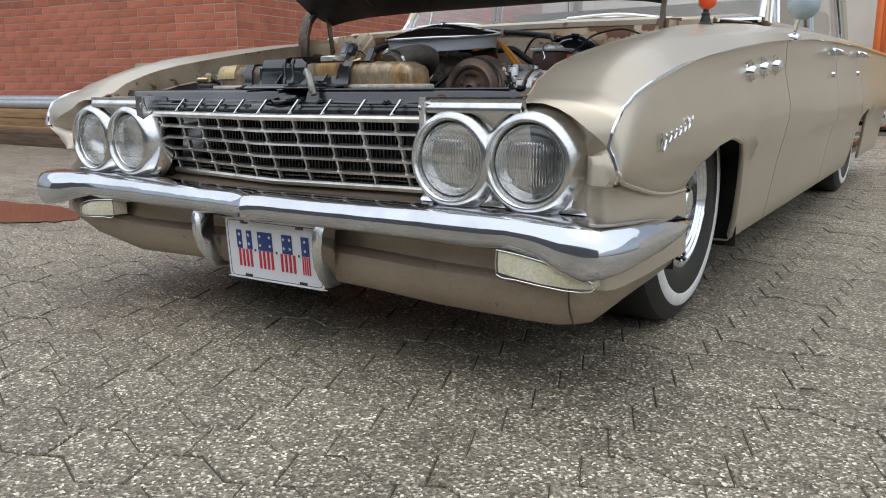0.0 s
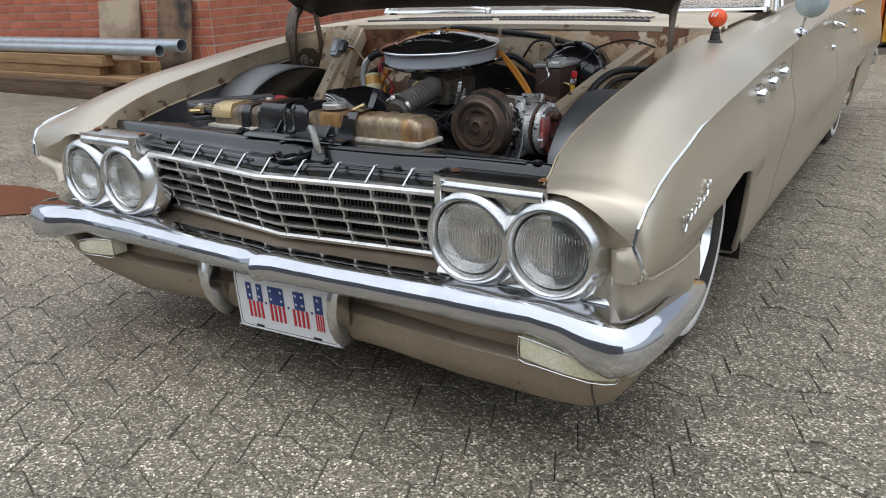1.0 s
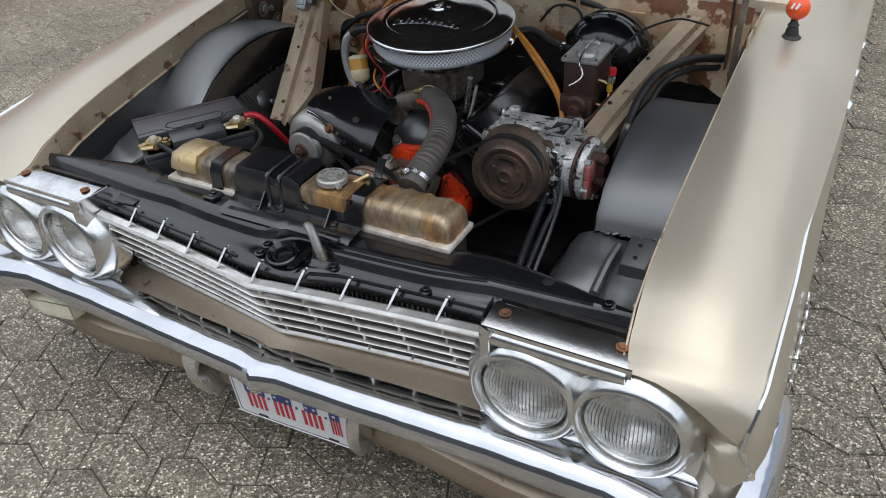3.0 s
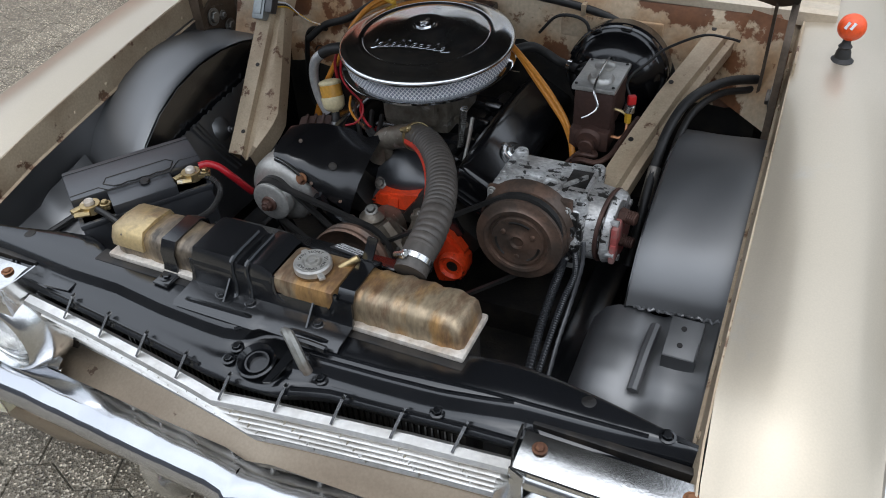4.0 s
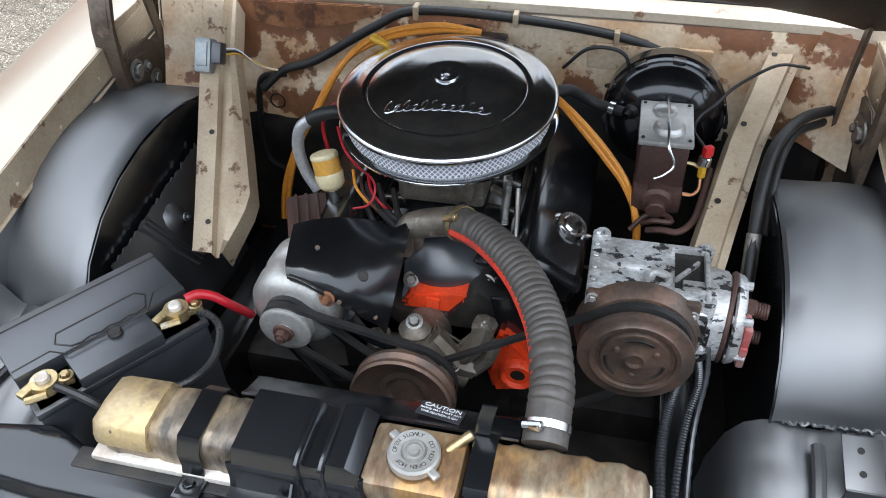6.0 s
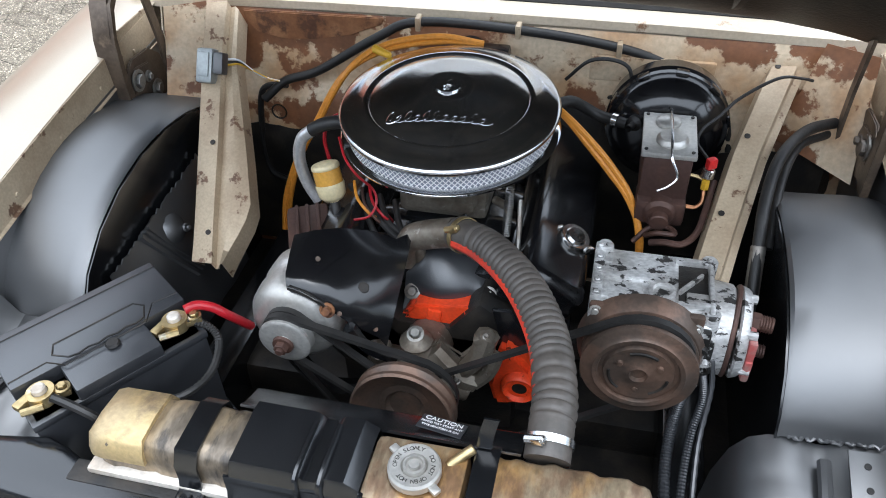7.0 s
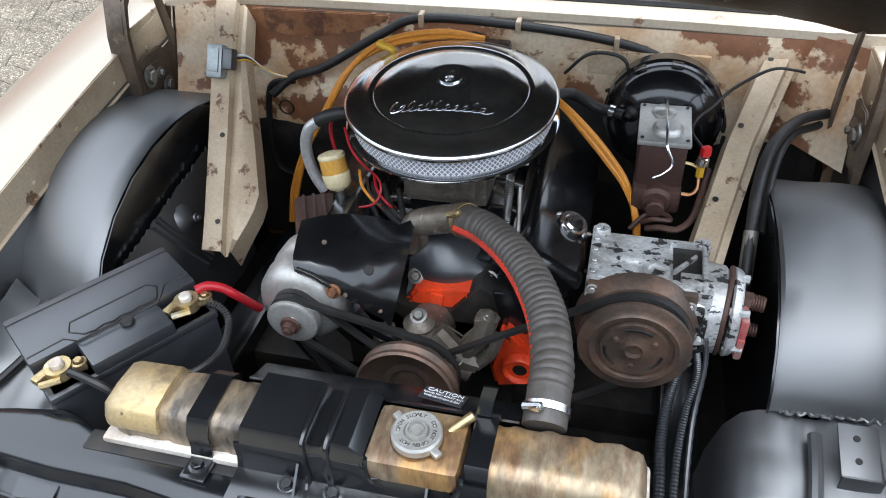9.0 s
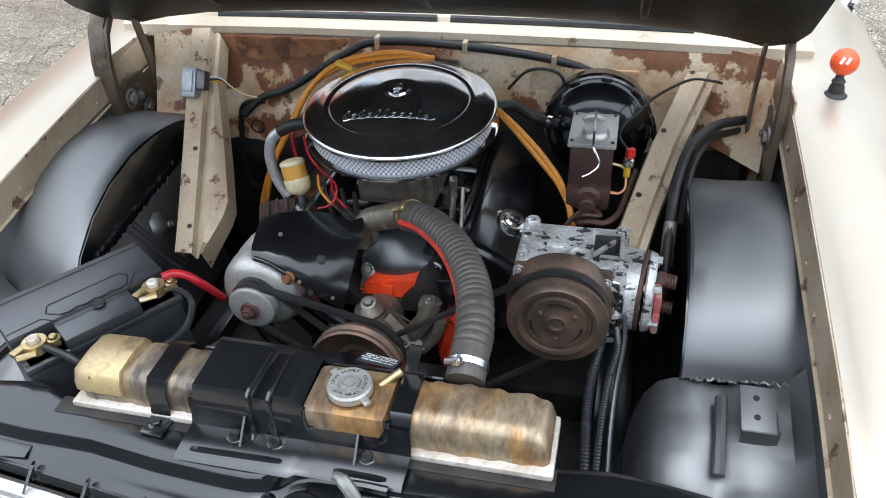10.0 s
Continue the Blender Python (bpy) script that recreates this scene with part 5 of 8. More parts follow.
for x in sorted([-0.668 + 1.336 * k / 40 for k in range(41)] + [-0.01, 0.005, 0.014, 0.02, 0.03, 0.045, 0.075, 0.083, 0.09, 0.095, 0.105, 0.115]):
    f, m_, r = lerp(FRONT, x), lerp(STEP, x), lerp(REAR, x)
    low = 0.567 - 0.006 * lerp([(-0.01, 0), (0.03, 1), (0.07, 1), (0.095, 0)], x)
    rows.append([(x + CX, f + 0.012, 0.530), (x + CX, f + 0.003, 0.546), (x + CX, f, 0.554), (x + CX, f + 0.004, 0.560), (x + CX, f + 0.012, low), (x + CX, 0.5 * f + 0.5 * m_, low + 0.001), (x + CX, m_ - 0.008, low + 0.003), (x + CX, m_ - 0.002, low + 0.009), (x + CX, m_ + 0.002, 0.590), (x + CX, m_ + 0.008, 0.5965), (x + CX, 0.6 * m_ + 0.4 * r, 0.598), (x + CX, 0.25 * m_ + 0.75 * r, 0.598), (x + CX, r - 0.005, 0.5975), (x + CX, r, 0.592), (x + CX, r + 0.002, 0.54)])
slam = part("slam_panel", loft(rows, 0.003), BLACK_SLAM, car, "satin black slam panel with pressed ribs", 50)
for way in ([(x, lerp([(0.13, 0.071), (0.238, 0.076), (0.318, 0.084), (0.385, 0.091), (0.451, 0.093), (0.60, 0.100)], x)) for x in (0.13, 0.18, 0.238, 0.28, 0.318, 0.36, 0.40, 0.451, 0.52, 0.60)], [(x, lerp(STEP, x) + 0.007) for x in (0.125, 0.18, 0.244, 0.28, 0.324, 0.36, 0.389, 0.41, 0.425)]):
    part("pressed_rib", tube([(x + CX, y, 0.5975) for x, y in way], 0.0030, 6, 3), BLACK_SLAM, slam)
part("front_rib", tube([(x + CX, lerp(FRONT, x) + 0.006, 0.5625) for x in [0.11 + 0.055 * k for k in range(11)]], 0.0035, 6, 2), BLACK_SLAM, slam)
part("front_rib", tube([(x + CX, lerp(FRONT, x) + 0.006, 0.5625) for x in [-0.65 + 0.055 * k for k in range(12)]], 0.0035, 6, 2), BLACK_SLAM, slam)
part("pocket_rim", tube([(CX - 0.012, 0.062, 0.5965), (CX + 0.004, 0.076, 0.598), (CX + 0.018, 0.094, 0.599), (CX + 0.05, 0.104, 0.599), (CX + 0.072, 0.104, 0.598)], 0.0032, 6, 4), BLACK_SLAM, slam)
part("stiffener_plate", join(prism([(0, 0), (0.052, 0.004), (0.046, 0.040), (-0.012, 0.034)], 0, 0.003, pose(-0.398, 0.046, 0.569, 0, 0, 0))), BLACK, slam)
for x, y, z in ((0.005, 0.026, 0.570), (0.003, 0.050, 0.571), (0.156, 0.043, 0.571), (-0.50, 0.067, 0.571), (0.63, 0.107, 0.598), (0.335, 0.054, 0.569), (0.465, 0.066, 0.571)):
    part("panel_bolt", bolt((x, y, z), (0, -0.1, 1), 0.0065, 0.007), BLACK_SLAM, slam)
for x, y in ((0.524, 0.125), (-0.50, 0.122)):
    part("panel_hole", lathe([(0, 0.0008), (0.0085, 0.0008), (0.010, 0.0)], (x, y, 0.5982), (0, 0, 1), 18), GRIME_AND_SHADE, slam)
part("latch_bowl", join(lathe([(0.029, 0.000), (0.031, 0.006), (0.028, 0.008), (0.023, 0.001), (0.018, -0.006), (0, -0.006)], (0.050, 0.036, 0.572), (0, -0.2, 1), 28), lathe([(0.017, -0.004), (0.019, 0.004), (0.016, 0.004), (0.014, -0.004)], (0.050, 0.036, 0.570), (0, -0.2, 1), 20)), BLACK_SLAM, slam)
part("latch_mount", prism([(0.0, 0.0), (0.012, 0.004), (0.022, 0.062), (0.050, 0.070), (0.046, 0.084), (0.006, 0.078)], 0, 0.005, pose(0.082, 0.004, 0.572, 6, 0, 0), 0.001), BLACK_SLAM, slam)
part("latch_hook", join(tube([(0.138, 0.036, 0.594), (0.130, 0.039, 0.612), (0.118, 0.045, 0.632), (0.106, 0.052, 0.640), (0.097, 0.057, 0.634)], 0.0082, 8, 5, radius=lambda k, n: 1.0 if k < n - 6 else 0.75), rod((0.142, 0.036, 0.586), (0.137, 0.037, 0.598), 0.0075, seg=10, edge=0.001)), STEEL, slam, "bent grey safety hook")
part("latch_bar", tube([(0.096, 0.064, 0.612), (0.125, 0.066, 0.612), (0.156, 0.066, 0.610)], 0.006, 8, 3), BLACK_SLAM, slam)

# ---- radiator ----
rad = thing("radiator", (0.01, 0.17, 0.30), "old brass and copper radiator with black straps", "radiator")
part("radiator_body", box((0.008, 0.178, 0.45), (0.66, 0.05, 0.29), 0.006), GRIME_AND_SHADE, rad)


def tank(x0, x1, ends):
    rows = []
    n = 30
    for k in range(n + 1):
        x = x0 + (x1 - x0) * k / n
        sh = 1.0
        d = (x - x0) if ends == "l" else (x1 - x) if ends == "r" else 1
        if d < 0.035:
            sh = 0.45 + 0.55 * math.sqrt(max(0, 1 - ((0.035 - d) / 0.035) ** 2))
        wob = 1 + 0.016 * math.sin(x * 60) + 0.024 * math.sin(x * 173) + 0.012 * math.sin(x * 311)
        rows.append([(x, 0.176 + 0.042 * a * wob * (0.6 + 0.4 * sh), 0.606 + 0.052 * b * wob * sh) for a, b in ((-1, 0), (-0.99, 0.5), (-0.93, 0.78), (-0.75, 0.95), (-0.4, 1.0), (0.4, 1.0), (0.75, 0.95), (0.93, 0.78), (0.99, 0.5), (1, 0))])
    return sweep(rows)


part("top_tank", tank(-0.304, -0.045, "l"), TANK_GREY, rad, "smoke-stained grey copper header tank", 60)
part("top_tank", tank(0.155, 0.338, "r"), COPPER, rad, "tarnished copper header tank", 60)
part("filler_section", box((0.083, 0.168, 0.634), (0.11, 0.085, 0.052), 0.012), COPPER, rad)
part("end_cap", sweep([[(x, 0.176 + 0.0435 * a * w, 0.606 + 0.053 * b * h) for a, b in ((-1, 0.35), (-0.97, 0.6), (-0.75, 0.96), (0, 1.02), (0.75, 0.96), (0.97, 0.6), (1, 0.35))] for x, w, h in ((-0.308, 0.88, 0.82), (-0.302, 0.98, 0.95), (-0.290, 1.04, 1.03), (-0.232, 1.05, 1.06))]), OLD_BRASS, rad, "brass coloured tank end", 60)
for x, w in ((-0.212, 0.20), (0.246, 0.196)):
    part("solder_seam", box((x, 0.172, 0.603), (w, 0.098, 0.012), 0.005), SOLDER, rad, "white solder seam")
# wide black bracket over the middle, with its openings
band = ((0.098, 0.604), (0.118, 0.606), (0.123, 0.63), (0.125, 0.655), (0.132, 0.668), (0.200, 0.671), (0.214, 0.669), (0.222, 0.655), (0.226, 0.62))
bracket = part("radiator_bracket", loft([[(x, y, z + dz) for y, z in band] for x, dz in ((-0.119, -0.002), (-0.117, 0.003), (-0.046, 0.003), (-0.040, 0.0), (-0.034, -0.008), (-0.020, -0.008), (-0.014, 0.0), (-0.010, 0.003), (0.014, 0.003), (0.020, -0.002), (0.030, -0.008))], 0.003), BLACK, rad, "satin black mounting bracket over the tank")
part("bracket_foot", loft([[(x, y, z) for y, z in ((0.068 + 0.006 * (x > 0.03), 0.5995), (0.074 + 0.006 * (x > 0.03), 0.604), (0.105, 0.606), (0.121, 0.608), (0.126, 0.622), (0.127, 0.650 if x < 0.03 or x > 0.137 else 0.616 if 0.05 < x < 0.125 else 0.626))] for x in (-0.126, -0.1, -0.05, 0.0, 0.026, 0.034, 0.055, 0.09, 0.12, 0.134, 0.140, 0.170)], 0.003), BLACK, bracket)
for x in (-0.040, -0.012):
    part("bracket_rib", tube([(x, 0.200, 0.6735), (x, 0.136, 0.671), (x, 0.124, 0.655), (x + 0.002, 0.122, 0.625), (x + 0.004, 0.112, 0.608), (x + 0.006, 0.094, 0.606)], 0.0036, 6, 4), BLACK, bracket)
part("opening_rim", tube([(0.032, 0.130, 0.658), (0.033, 0.1255, 0.634), (0.045, 0.125, 0.620), (0.085, 0.125, 0.615), (0.125, 0.125, 0.618), (0.138, 0.1255, 0.632), (0.141, 0.130, 0.656)], 0.0034, 6, 4), BLACK, bracket)
part("bracket_strap", loft([[(x, y, z) for y, z in ((0.105, 0.604), (0.124, 0.612), (0.128, 0.645), (0.142, 0.662), (0.20, 0.664), (0.222, 0.655), (0.226, 0.61))] for x in (0.142, 0.147, 0.165, 0.169)], 0.003), BLACK, bracket)
part("bracket_tab", loft([[(x, 0.214, 0.660), (x + 0.002, 0.224, 0.676), (x + 0.006, 0.229, 0.694)] for x in (0.141, 0.150, 0.158)], 0.003), BLACK, bracket)
part("bracket_rib", tube([(-0.108, 0.082, 0.6045), (-0.096, 0.082, 0.607), (0.0, 0.084, 0.607), (0.012, 0.084, 0.6045)], 0.0045, 6, 3), BLACK, bracket)
part("bracket_rib", tube([(0.083, 0.084, 0.6045), (0.094, 0.084, 0.607), (0.136, 0.083, 0.607), (0.148, 0.083, 0.6045)], 0.0045, 6, 3), BLACK, bracket)
for x in (-0.060, -0.004, 0.117):
    part("bracket_bolt", bolt((x, 0.109, 0.607), (0, -0.15, 1), 0.0075, 0.008), BLACK, bracket)
for x in (-0.048, 0.104):
    part("bracket_gusset", prism([(0, 0), (0.028, 0.0), (0.0, 0.028)], -0.0015, 0.0015, pose(x, 0.122, 0.607, 90, 0, -90)), BLACK, bracket)
part("strap", loft([[(x, y, z) for y, z in ((0.100, 0.604), (0.124, 0.606), (0.128, 0.618), (0.1285, 0.642), (0.140, 0.661), (0.205, 0.663), (0.221, 0.652), (0.224, 0.62))] for x in (-0.190, -0.186, -0.166, -0.162)], 0.003), BLACK, rad, "black steel strap bolted down")
part("strap_foot", box((-0.175, 0.112, 0.602), (0.032, 0.034, 0.004), 0.001, -4), BLACK, rad)
part("strap_bolt", bolt((-0.176, 0.114, 0.604), (0, 0, 1), 0.007, 0.006), BLACK, rad)
# cap with raised wings and lettering
CAPM = Matrix.Translation((0.083, 0.166, 0.0)) @ Matrix.Diagonal((0.79, 0.79, 1, 1)) @ Matrix.Translation((-0.083, -0.166, 0.0))
cap = part("radiator_cap", turned(join(lathe([(0, 0.014), (0.007, 0.014), (0.0085, 0.010), (0.0115, 0.010), (0.0125, 0.014), (0.015, 0.014), (0.0165, 0.008), (0.019, 0.011), (0.034, 0.012), (0.037, 0.009), (0.037, 0.0), (0.030, -0.003), (0, -0.003)], (0.083, 0.166, 0.664), (0, 0, 1), 36), *[box((0.083 + 0.041 * math.cos(a), 0.166 + 0.041 * math.sin(a), 0.668), (0.018, 0.013, 0.006), 0.003, math.degrees(a)) for a in (2.5, 5.64)]), CAPM), SILVER, rad, "dull chrome pressure cap")
part("filler_neck", lathe([(0.026, -0.02), (0.026, 0.0), (0.031, 0.002)], (0.083, 0.166, 0.660), (0, 0, 1), 24), COPPER, cap)
part("overflow_nipple", rod((0.115, 0.185, 0.655), (0.140, 0.205, 0.668), 0.006, seg=10, edge=0.001), BRASS, rad)


def letters(text, size, m, material, parent, name="lettering"):
    """Raised words in the built-in font."""
    c = bpy.data.curves.new("words", "FONT")
    c.body, c.size, c.align_x, c.align_y, c.extrude = text, size, "CENTER", "CENTER", 0.0003
    tmp = new("words", c)
    me = bpy.data.meshes.new_from_object(tmp)
    bpy.data.objects.remove(tmp)
    me.transform(m)
    return part(name, me, material, parent)


for word, a0, span in (("OPEN SLOWLY", 2.35, 2.0), ("DO NOT OPEN HOT", 5.5, 2.9)):
    for k, ch in enumerate(word):
        a = a0 + span / 2 - span * k / (len(word) - 1)
        if ch != " ":
            letters(ch, 0.0068, pose(0.083 + 0.0205 * math.cos(a), 0.166 + 0.0205 * math.sin(a), 0.6763, 0, 0, math.degrees(a) - 90), WORN_CHROME, cap, "cap_letter")
# fan shroud plate with its warning label
shroud = part("fan_shroud", loft([[(x, y, z) for y, z in ((0.222, 0.648), (0.232, 0.640), (0.265, 0.626), (0.285, 0.60), (0.29, 0.50))] for x in (-0.15, -0.05, 0.05, 0.14, 0.19)], 0.003), BLACK, rad)
SM = pose(0.092, 0.2505, 0.6345, 0, 0, -8) @ pose(0, 0, 0, -23, 0, 0)
label = part("warning_label", turned(box((0, 0, 0), (0.056, 0.030, 0.0012), 0.0004), SM), BLACK_PLASTIC, shroud, "black warning label with white words")
for txt, sz, y in (("CAUTION", 0.0105, 0.0085), ("FAN(S) MAY START ANY", 0.0048, 0.0), ("TIME IGNITION IS ON", 0.0048, -0.0075)):
    letters(txt, sz, SM @ Matrix.Translation((0, y, 0.0011)), PLATE_WHITE, label, "label_words")

# ribbed top hose
PATHH = [(-0.013, 0.613, 0.618), (0.035, 0.600, 0.640), (0.095, 0.545, 0.662), (0.155, 0.465, 0.676), (0.198, 0.375, 0.680), (0.217, 0.295, 0.674), (0.219, 0.250, 0.666), (0.219, 0.215, 0.652)]
hose = thing("radiator_hose", (0.22, 0.21, 0.64), "ribbed grey rubber radiator hose with steel clamps", "hose")
fine = smooth_path(PATHH[1:], 60)
even, gone = [fine[0]], 0.0
for a, b in zip(fine, fine[1:]):
    gone += (b - a).length
    if gone >= 0.00145:
        even.append(b)
        gone = 0.0
part("hose_body", tube(even, 0.0262, 20, 1, bent=False, radius=lambda k, n: 1.0 if k < 18 or k > n - 24 else (0.945, 0.995, 1.025, 1.03, 1.03, 1.025, 0.995)[k % 7]), HOSE, hose, angle=70)
part("hose_neck", join(tube([(-0.055, 0.61, 0.56), (-0.045, 0.615, 0.60), (-0.02, 0.612, 0.617), (0.03, 0.602, 0.638)], 0.0235, 14, 5)), PUMP, hose, "stained cast thermostat neck")
sp = smooth_path(PATHH[1:], 22)
part("red_stripe", tube([p + Vector((-0.0155, -0.0155, -0.003 + 0.004 * k / 60)) for k, p in enumerate(sp[6:92])], 0.0078, 8, 1, bent=False), STRIPE, hose, "faded red stripe along the hose")
for p, q, m_ in ((sp[4], sp[5], BRASS), (sp[-14], sp[-13], WORN_CHROME)):
    d = (q - p).normalized()
    ring = part("hose_clamp", lathe([(0.0272, -0.0045), (0.0286, -0.0045), (0.0286, 0.0045), (0.0272, 0.0045)], p, d, 28), m_, hose, "worm-drive steel clamp")
    part("clamp_screw", join(rod(p + Vector((-0.026, -0.012, 0.016)), p + Vector((-0.004, -0.018, 0.028)), 0.005, seg=8, edge=0.001), box(p + Vector((-0.012, -0.016, 0.022)), (0.014, 0.010, 0.009), 0.002, -20, 0, -30)), m_, ring)

# ---- battery ----
BM = pose(-0.410, 0.306, 0.635, 0, 0, 55)
bat = thing("battery", (-0.395, 0.295, 0.445), "dark grey battery with brass terminals on a tray", "battery")
part("battery_case", turned(box((0, -0.008, -0.105), (0.236, 0.164, 0.17), 0.006), BM), BLACK_PLASTIC, bat)
lid = part("battery_lid", turned(box((0, 0.020, -0.012), (0.240, 0.110, 0.03), 0.004), BM), BLACK_PLASTIC, bat, "grey plastic battery lid")
part("lid_step", turned(box((0.0, -0.055, -0.016), (0.116, 0.07, 0.030), 0.004), BM), BLACK_PLASTIC, lid)
part("lid_ledge", turned(box((0, -0.06, -0.026), (0.240, 0.062, 0.012), 0.003), BM), BLACK_PLASTIC, lid)
wave = [(0.062 - 0.105 * k / 8, -0.030 - 0.003 * (k % 2), 0.0032) for k in range(9)]
part("lid_groove", turned(join(tube([(-0.058, -0.012, 0.0032), (-0.050, 0.006, 0.0032), (0.062, 0.006, 0.0032), (0.072, -0.008, 0.0032), (0.062, -0.030, 0.0032)], 0.0014, 5, 1, bent=False), tube(wave, 0.0014, 5, 1, bent=False), tube([(-0.043, -0.030, 0.0032), (-0.058, -0.012, 0.0032)], 0.0014, 5, 1, bent=False)), BM), GRIME_AND_SHADE, bat, "dark outline of the folded carrying handle")
part("lid_groove", turned(join(tube([(-0.118, -0.022, 0.0032), (-0.068, -0.020, 0.0032), (-0.052, -0.041, 0.0032), (0.060, -0.041, 0.0032), (0.082, -0.012, 0.0032), (0.118, -0.016, 0.0032)], 0.0012, 5, 1, bent=False), tube([(-0.119, 0.060, 0.0032), (0.119, 0.060, 0.0032)], 0.0012, 5, 1, bent=False)), BM), GRIME_AND_SHADE, bat)
part("lid_vent", turned(lathe([(0, 0.003), (0.008, 0.003), (0.01, 0.0)], (0.01, -0.046, 0.002), (0, 0, 1), 16), BM), GRIME_AND_SHADE, bat)
for u in (-0.092, 0.092):
    part("battery_post", turned(rod((u, -0.058, -0.02), (u, -0.058, 0.008), 0.010, 0.009, 14, 0.002), BM), SOLDER, bat)
    part("terminal_clamp", turned(join(lathe([(0.010, -0.016), (0.018, -0.016), (0.0175, 0.0), (0.010, 0.0)], (u, -0.058, 0), (0, 0, 1), 18), box((u - 0.02, -0.052, -0.010), (0.028, 0.014, 0.010), 0.003, 20), box((u + 0.018, -0.066, -0.010), (0.03, 0.018, 0.009), 0.003, -15), rod((u - 0.03, -0.07, -0.008), (u - 0.005, -0.078, -0.008), 0.005, seg=6), bolt((u + 0.024, -0.068, -0.005), (0, 0, 1), 0.006, 0.008)), BM), BRASS, bat, "brass terminal clamp")
part("battery_tray", turned(box((0, 0, -0.20), (0.25, 0.20, 0.02), 0.004), BM), BLACK, bat)
part("tray_support", turned(box((0, 0, -0.31), (0.10, 0.12, 0.21), 0.004), BM), BLACK, bat)
red_lead = solo("battery_cable", tube([(-0.300, 0.362, 0.640), (-0.288, 0.374, 0.640), (-0.270, 0.382, 0.632), (-0.256, 0.388, 0.616), (-0.250, 0.402, 0.592), (-0.250, 0.43, 0.55)], 0.007, 10, 6), DARK_RED, "thick red battery cable at the terminal", "cable", "battery cables")
solo("battery_cable", tube([(-0.300, 0.352, 0.630), (-0.272, 0.362, 0.615), (-0.252, 0.350, 0.60), (-0.243, 0.305, 0.59), (-0.258, 0.262, 0.59), (-0.30, 0.240, 0.585)], 0.0055, 8, 14, radius=lambda k, n: 1.1 if k % 2 else 0.92), RUBBER, "black corrugated cable beside the battery", "cable", "battery cables")
solo("battery_cable", tube([(-0.416, 0.197, 0.630), (-0.385, 0.195, 0.625), (-0.345, 0.192, 0.61), (-0.33, 0.20, 0.57)], 0.006, 8, 6), RUBBER, "black ground cable at the battery", "cable", "battery cables")
solo("wing_cable", tube([(-0.62, 0.66, 0.60), (-0.585, 0.50, 0.56), (-0.56, 0.40, 0.53), (-0.60, 0.30, 0.50), (-0.64, 0.2, 0.48)], 0.007, 8, 8), RUBBER, "black loom lying along the inner wing", "cable")

# ---- engine ----
eng = thing("engine", (-0.01, 0.75, 0.28), "greasy black vee engine with orange paint showing at the front", "engine")
part("engine_block", box((-0.01, 0.76, 0.38), (0.30, 0.46, 0.24), 0.02), GRIME_AND_SHADE, eng)
for x, turn in ((0.10, 38), (-0.12, -38)):
    part("cylinder_bank", box((x, 0.76, 0.46), (0.16, 0.46, 0.14), 0.02, 0, 0, turn), GRIME_AND_SHADE, eng)
part("timing_cover", prism([(-0.10, 0.30), (0.13, 0.30), (0.16, 0.36), (0.155, 0.44), (0.11, 0.505), (-0.07, 0.50), (-0.10, 0.45)], 0, 0.03, pose(0, 0.575, 0, 90, 0, 0), 0.006), GRIME_AND_SHADE, eng, "greasy front cover")
part("block_front", join(prism([(-0.062, 0.455), (-0.054, 0.492), (-0.030, 0.527), (0.040, 0.536), (0.108, 0.548), (0.104, 0.498), (0.078, 0.474), (0.066, 0.432), (0.030, 0.450), (0.004, 0.478)], 0, 0.035, pose(0, 0.578, 0, 90, 0, 0), 0.006), prism([(-0.020, 0.470), (0.020, 0.478), (0.062, 0.452), (0.058, 0.436), (0.012, 0.456)], 0, 0.012, pose(0, 0.545, 0, 90, 0, 0), 0.004), box((0.006, 0.548, 0.512), (0.024, 0.02, 0.026), 0.005, 0, 0, 8), box((0.072, 0.545, 0.520), (0.030, 0.018, 0.030), 0.006, 0, 0, -14)), ORANGE, eng, "chipped orange engine paint")
boss = part("head_boss", join(prism([(0.100, 0.42), (0.121, 0.506), (0.142, 0.498), (0.178, 0.450), (0.176, 0.400), (0.157, 0.378), (0.112, 0.366)], 0, 0.045, pose(0, 0.545, 0, 90, 0, 0), 0.008), lathe([(0.012, -0.004), (0.020, -0.004), (0.026, -0.010), (0.030, -0.004), (0.030, 0.02)], (0.153, 0.496, 0.428), (0, 1, 0), 24)), ORANGE, eng, "chipped orange cylinder head end")
part("core_plug", lathe([(0, 0.0), (0.015, 0.0), (0.021, -0.004), (0.021, 0.004)], (0.153, 0.496, 0.428), (0, 1, 0), 20), GRIME_AND_SHADE, boss)
part("lifting_plate", prism([(0.102, 0.563), (0.131, 0.565), (0.168, 0.488), (0.150, 0.476), (0.120, 0.480)], 0, 0.008, pose(0, 0.53, 0, 90, 0, 0), 0.002), BLACK, eng, "black steel plate by the cylinder head")
rows = []
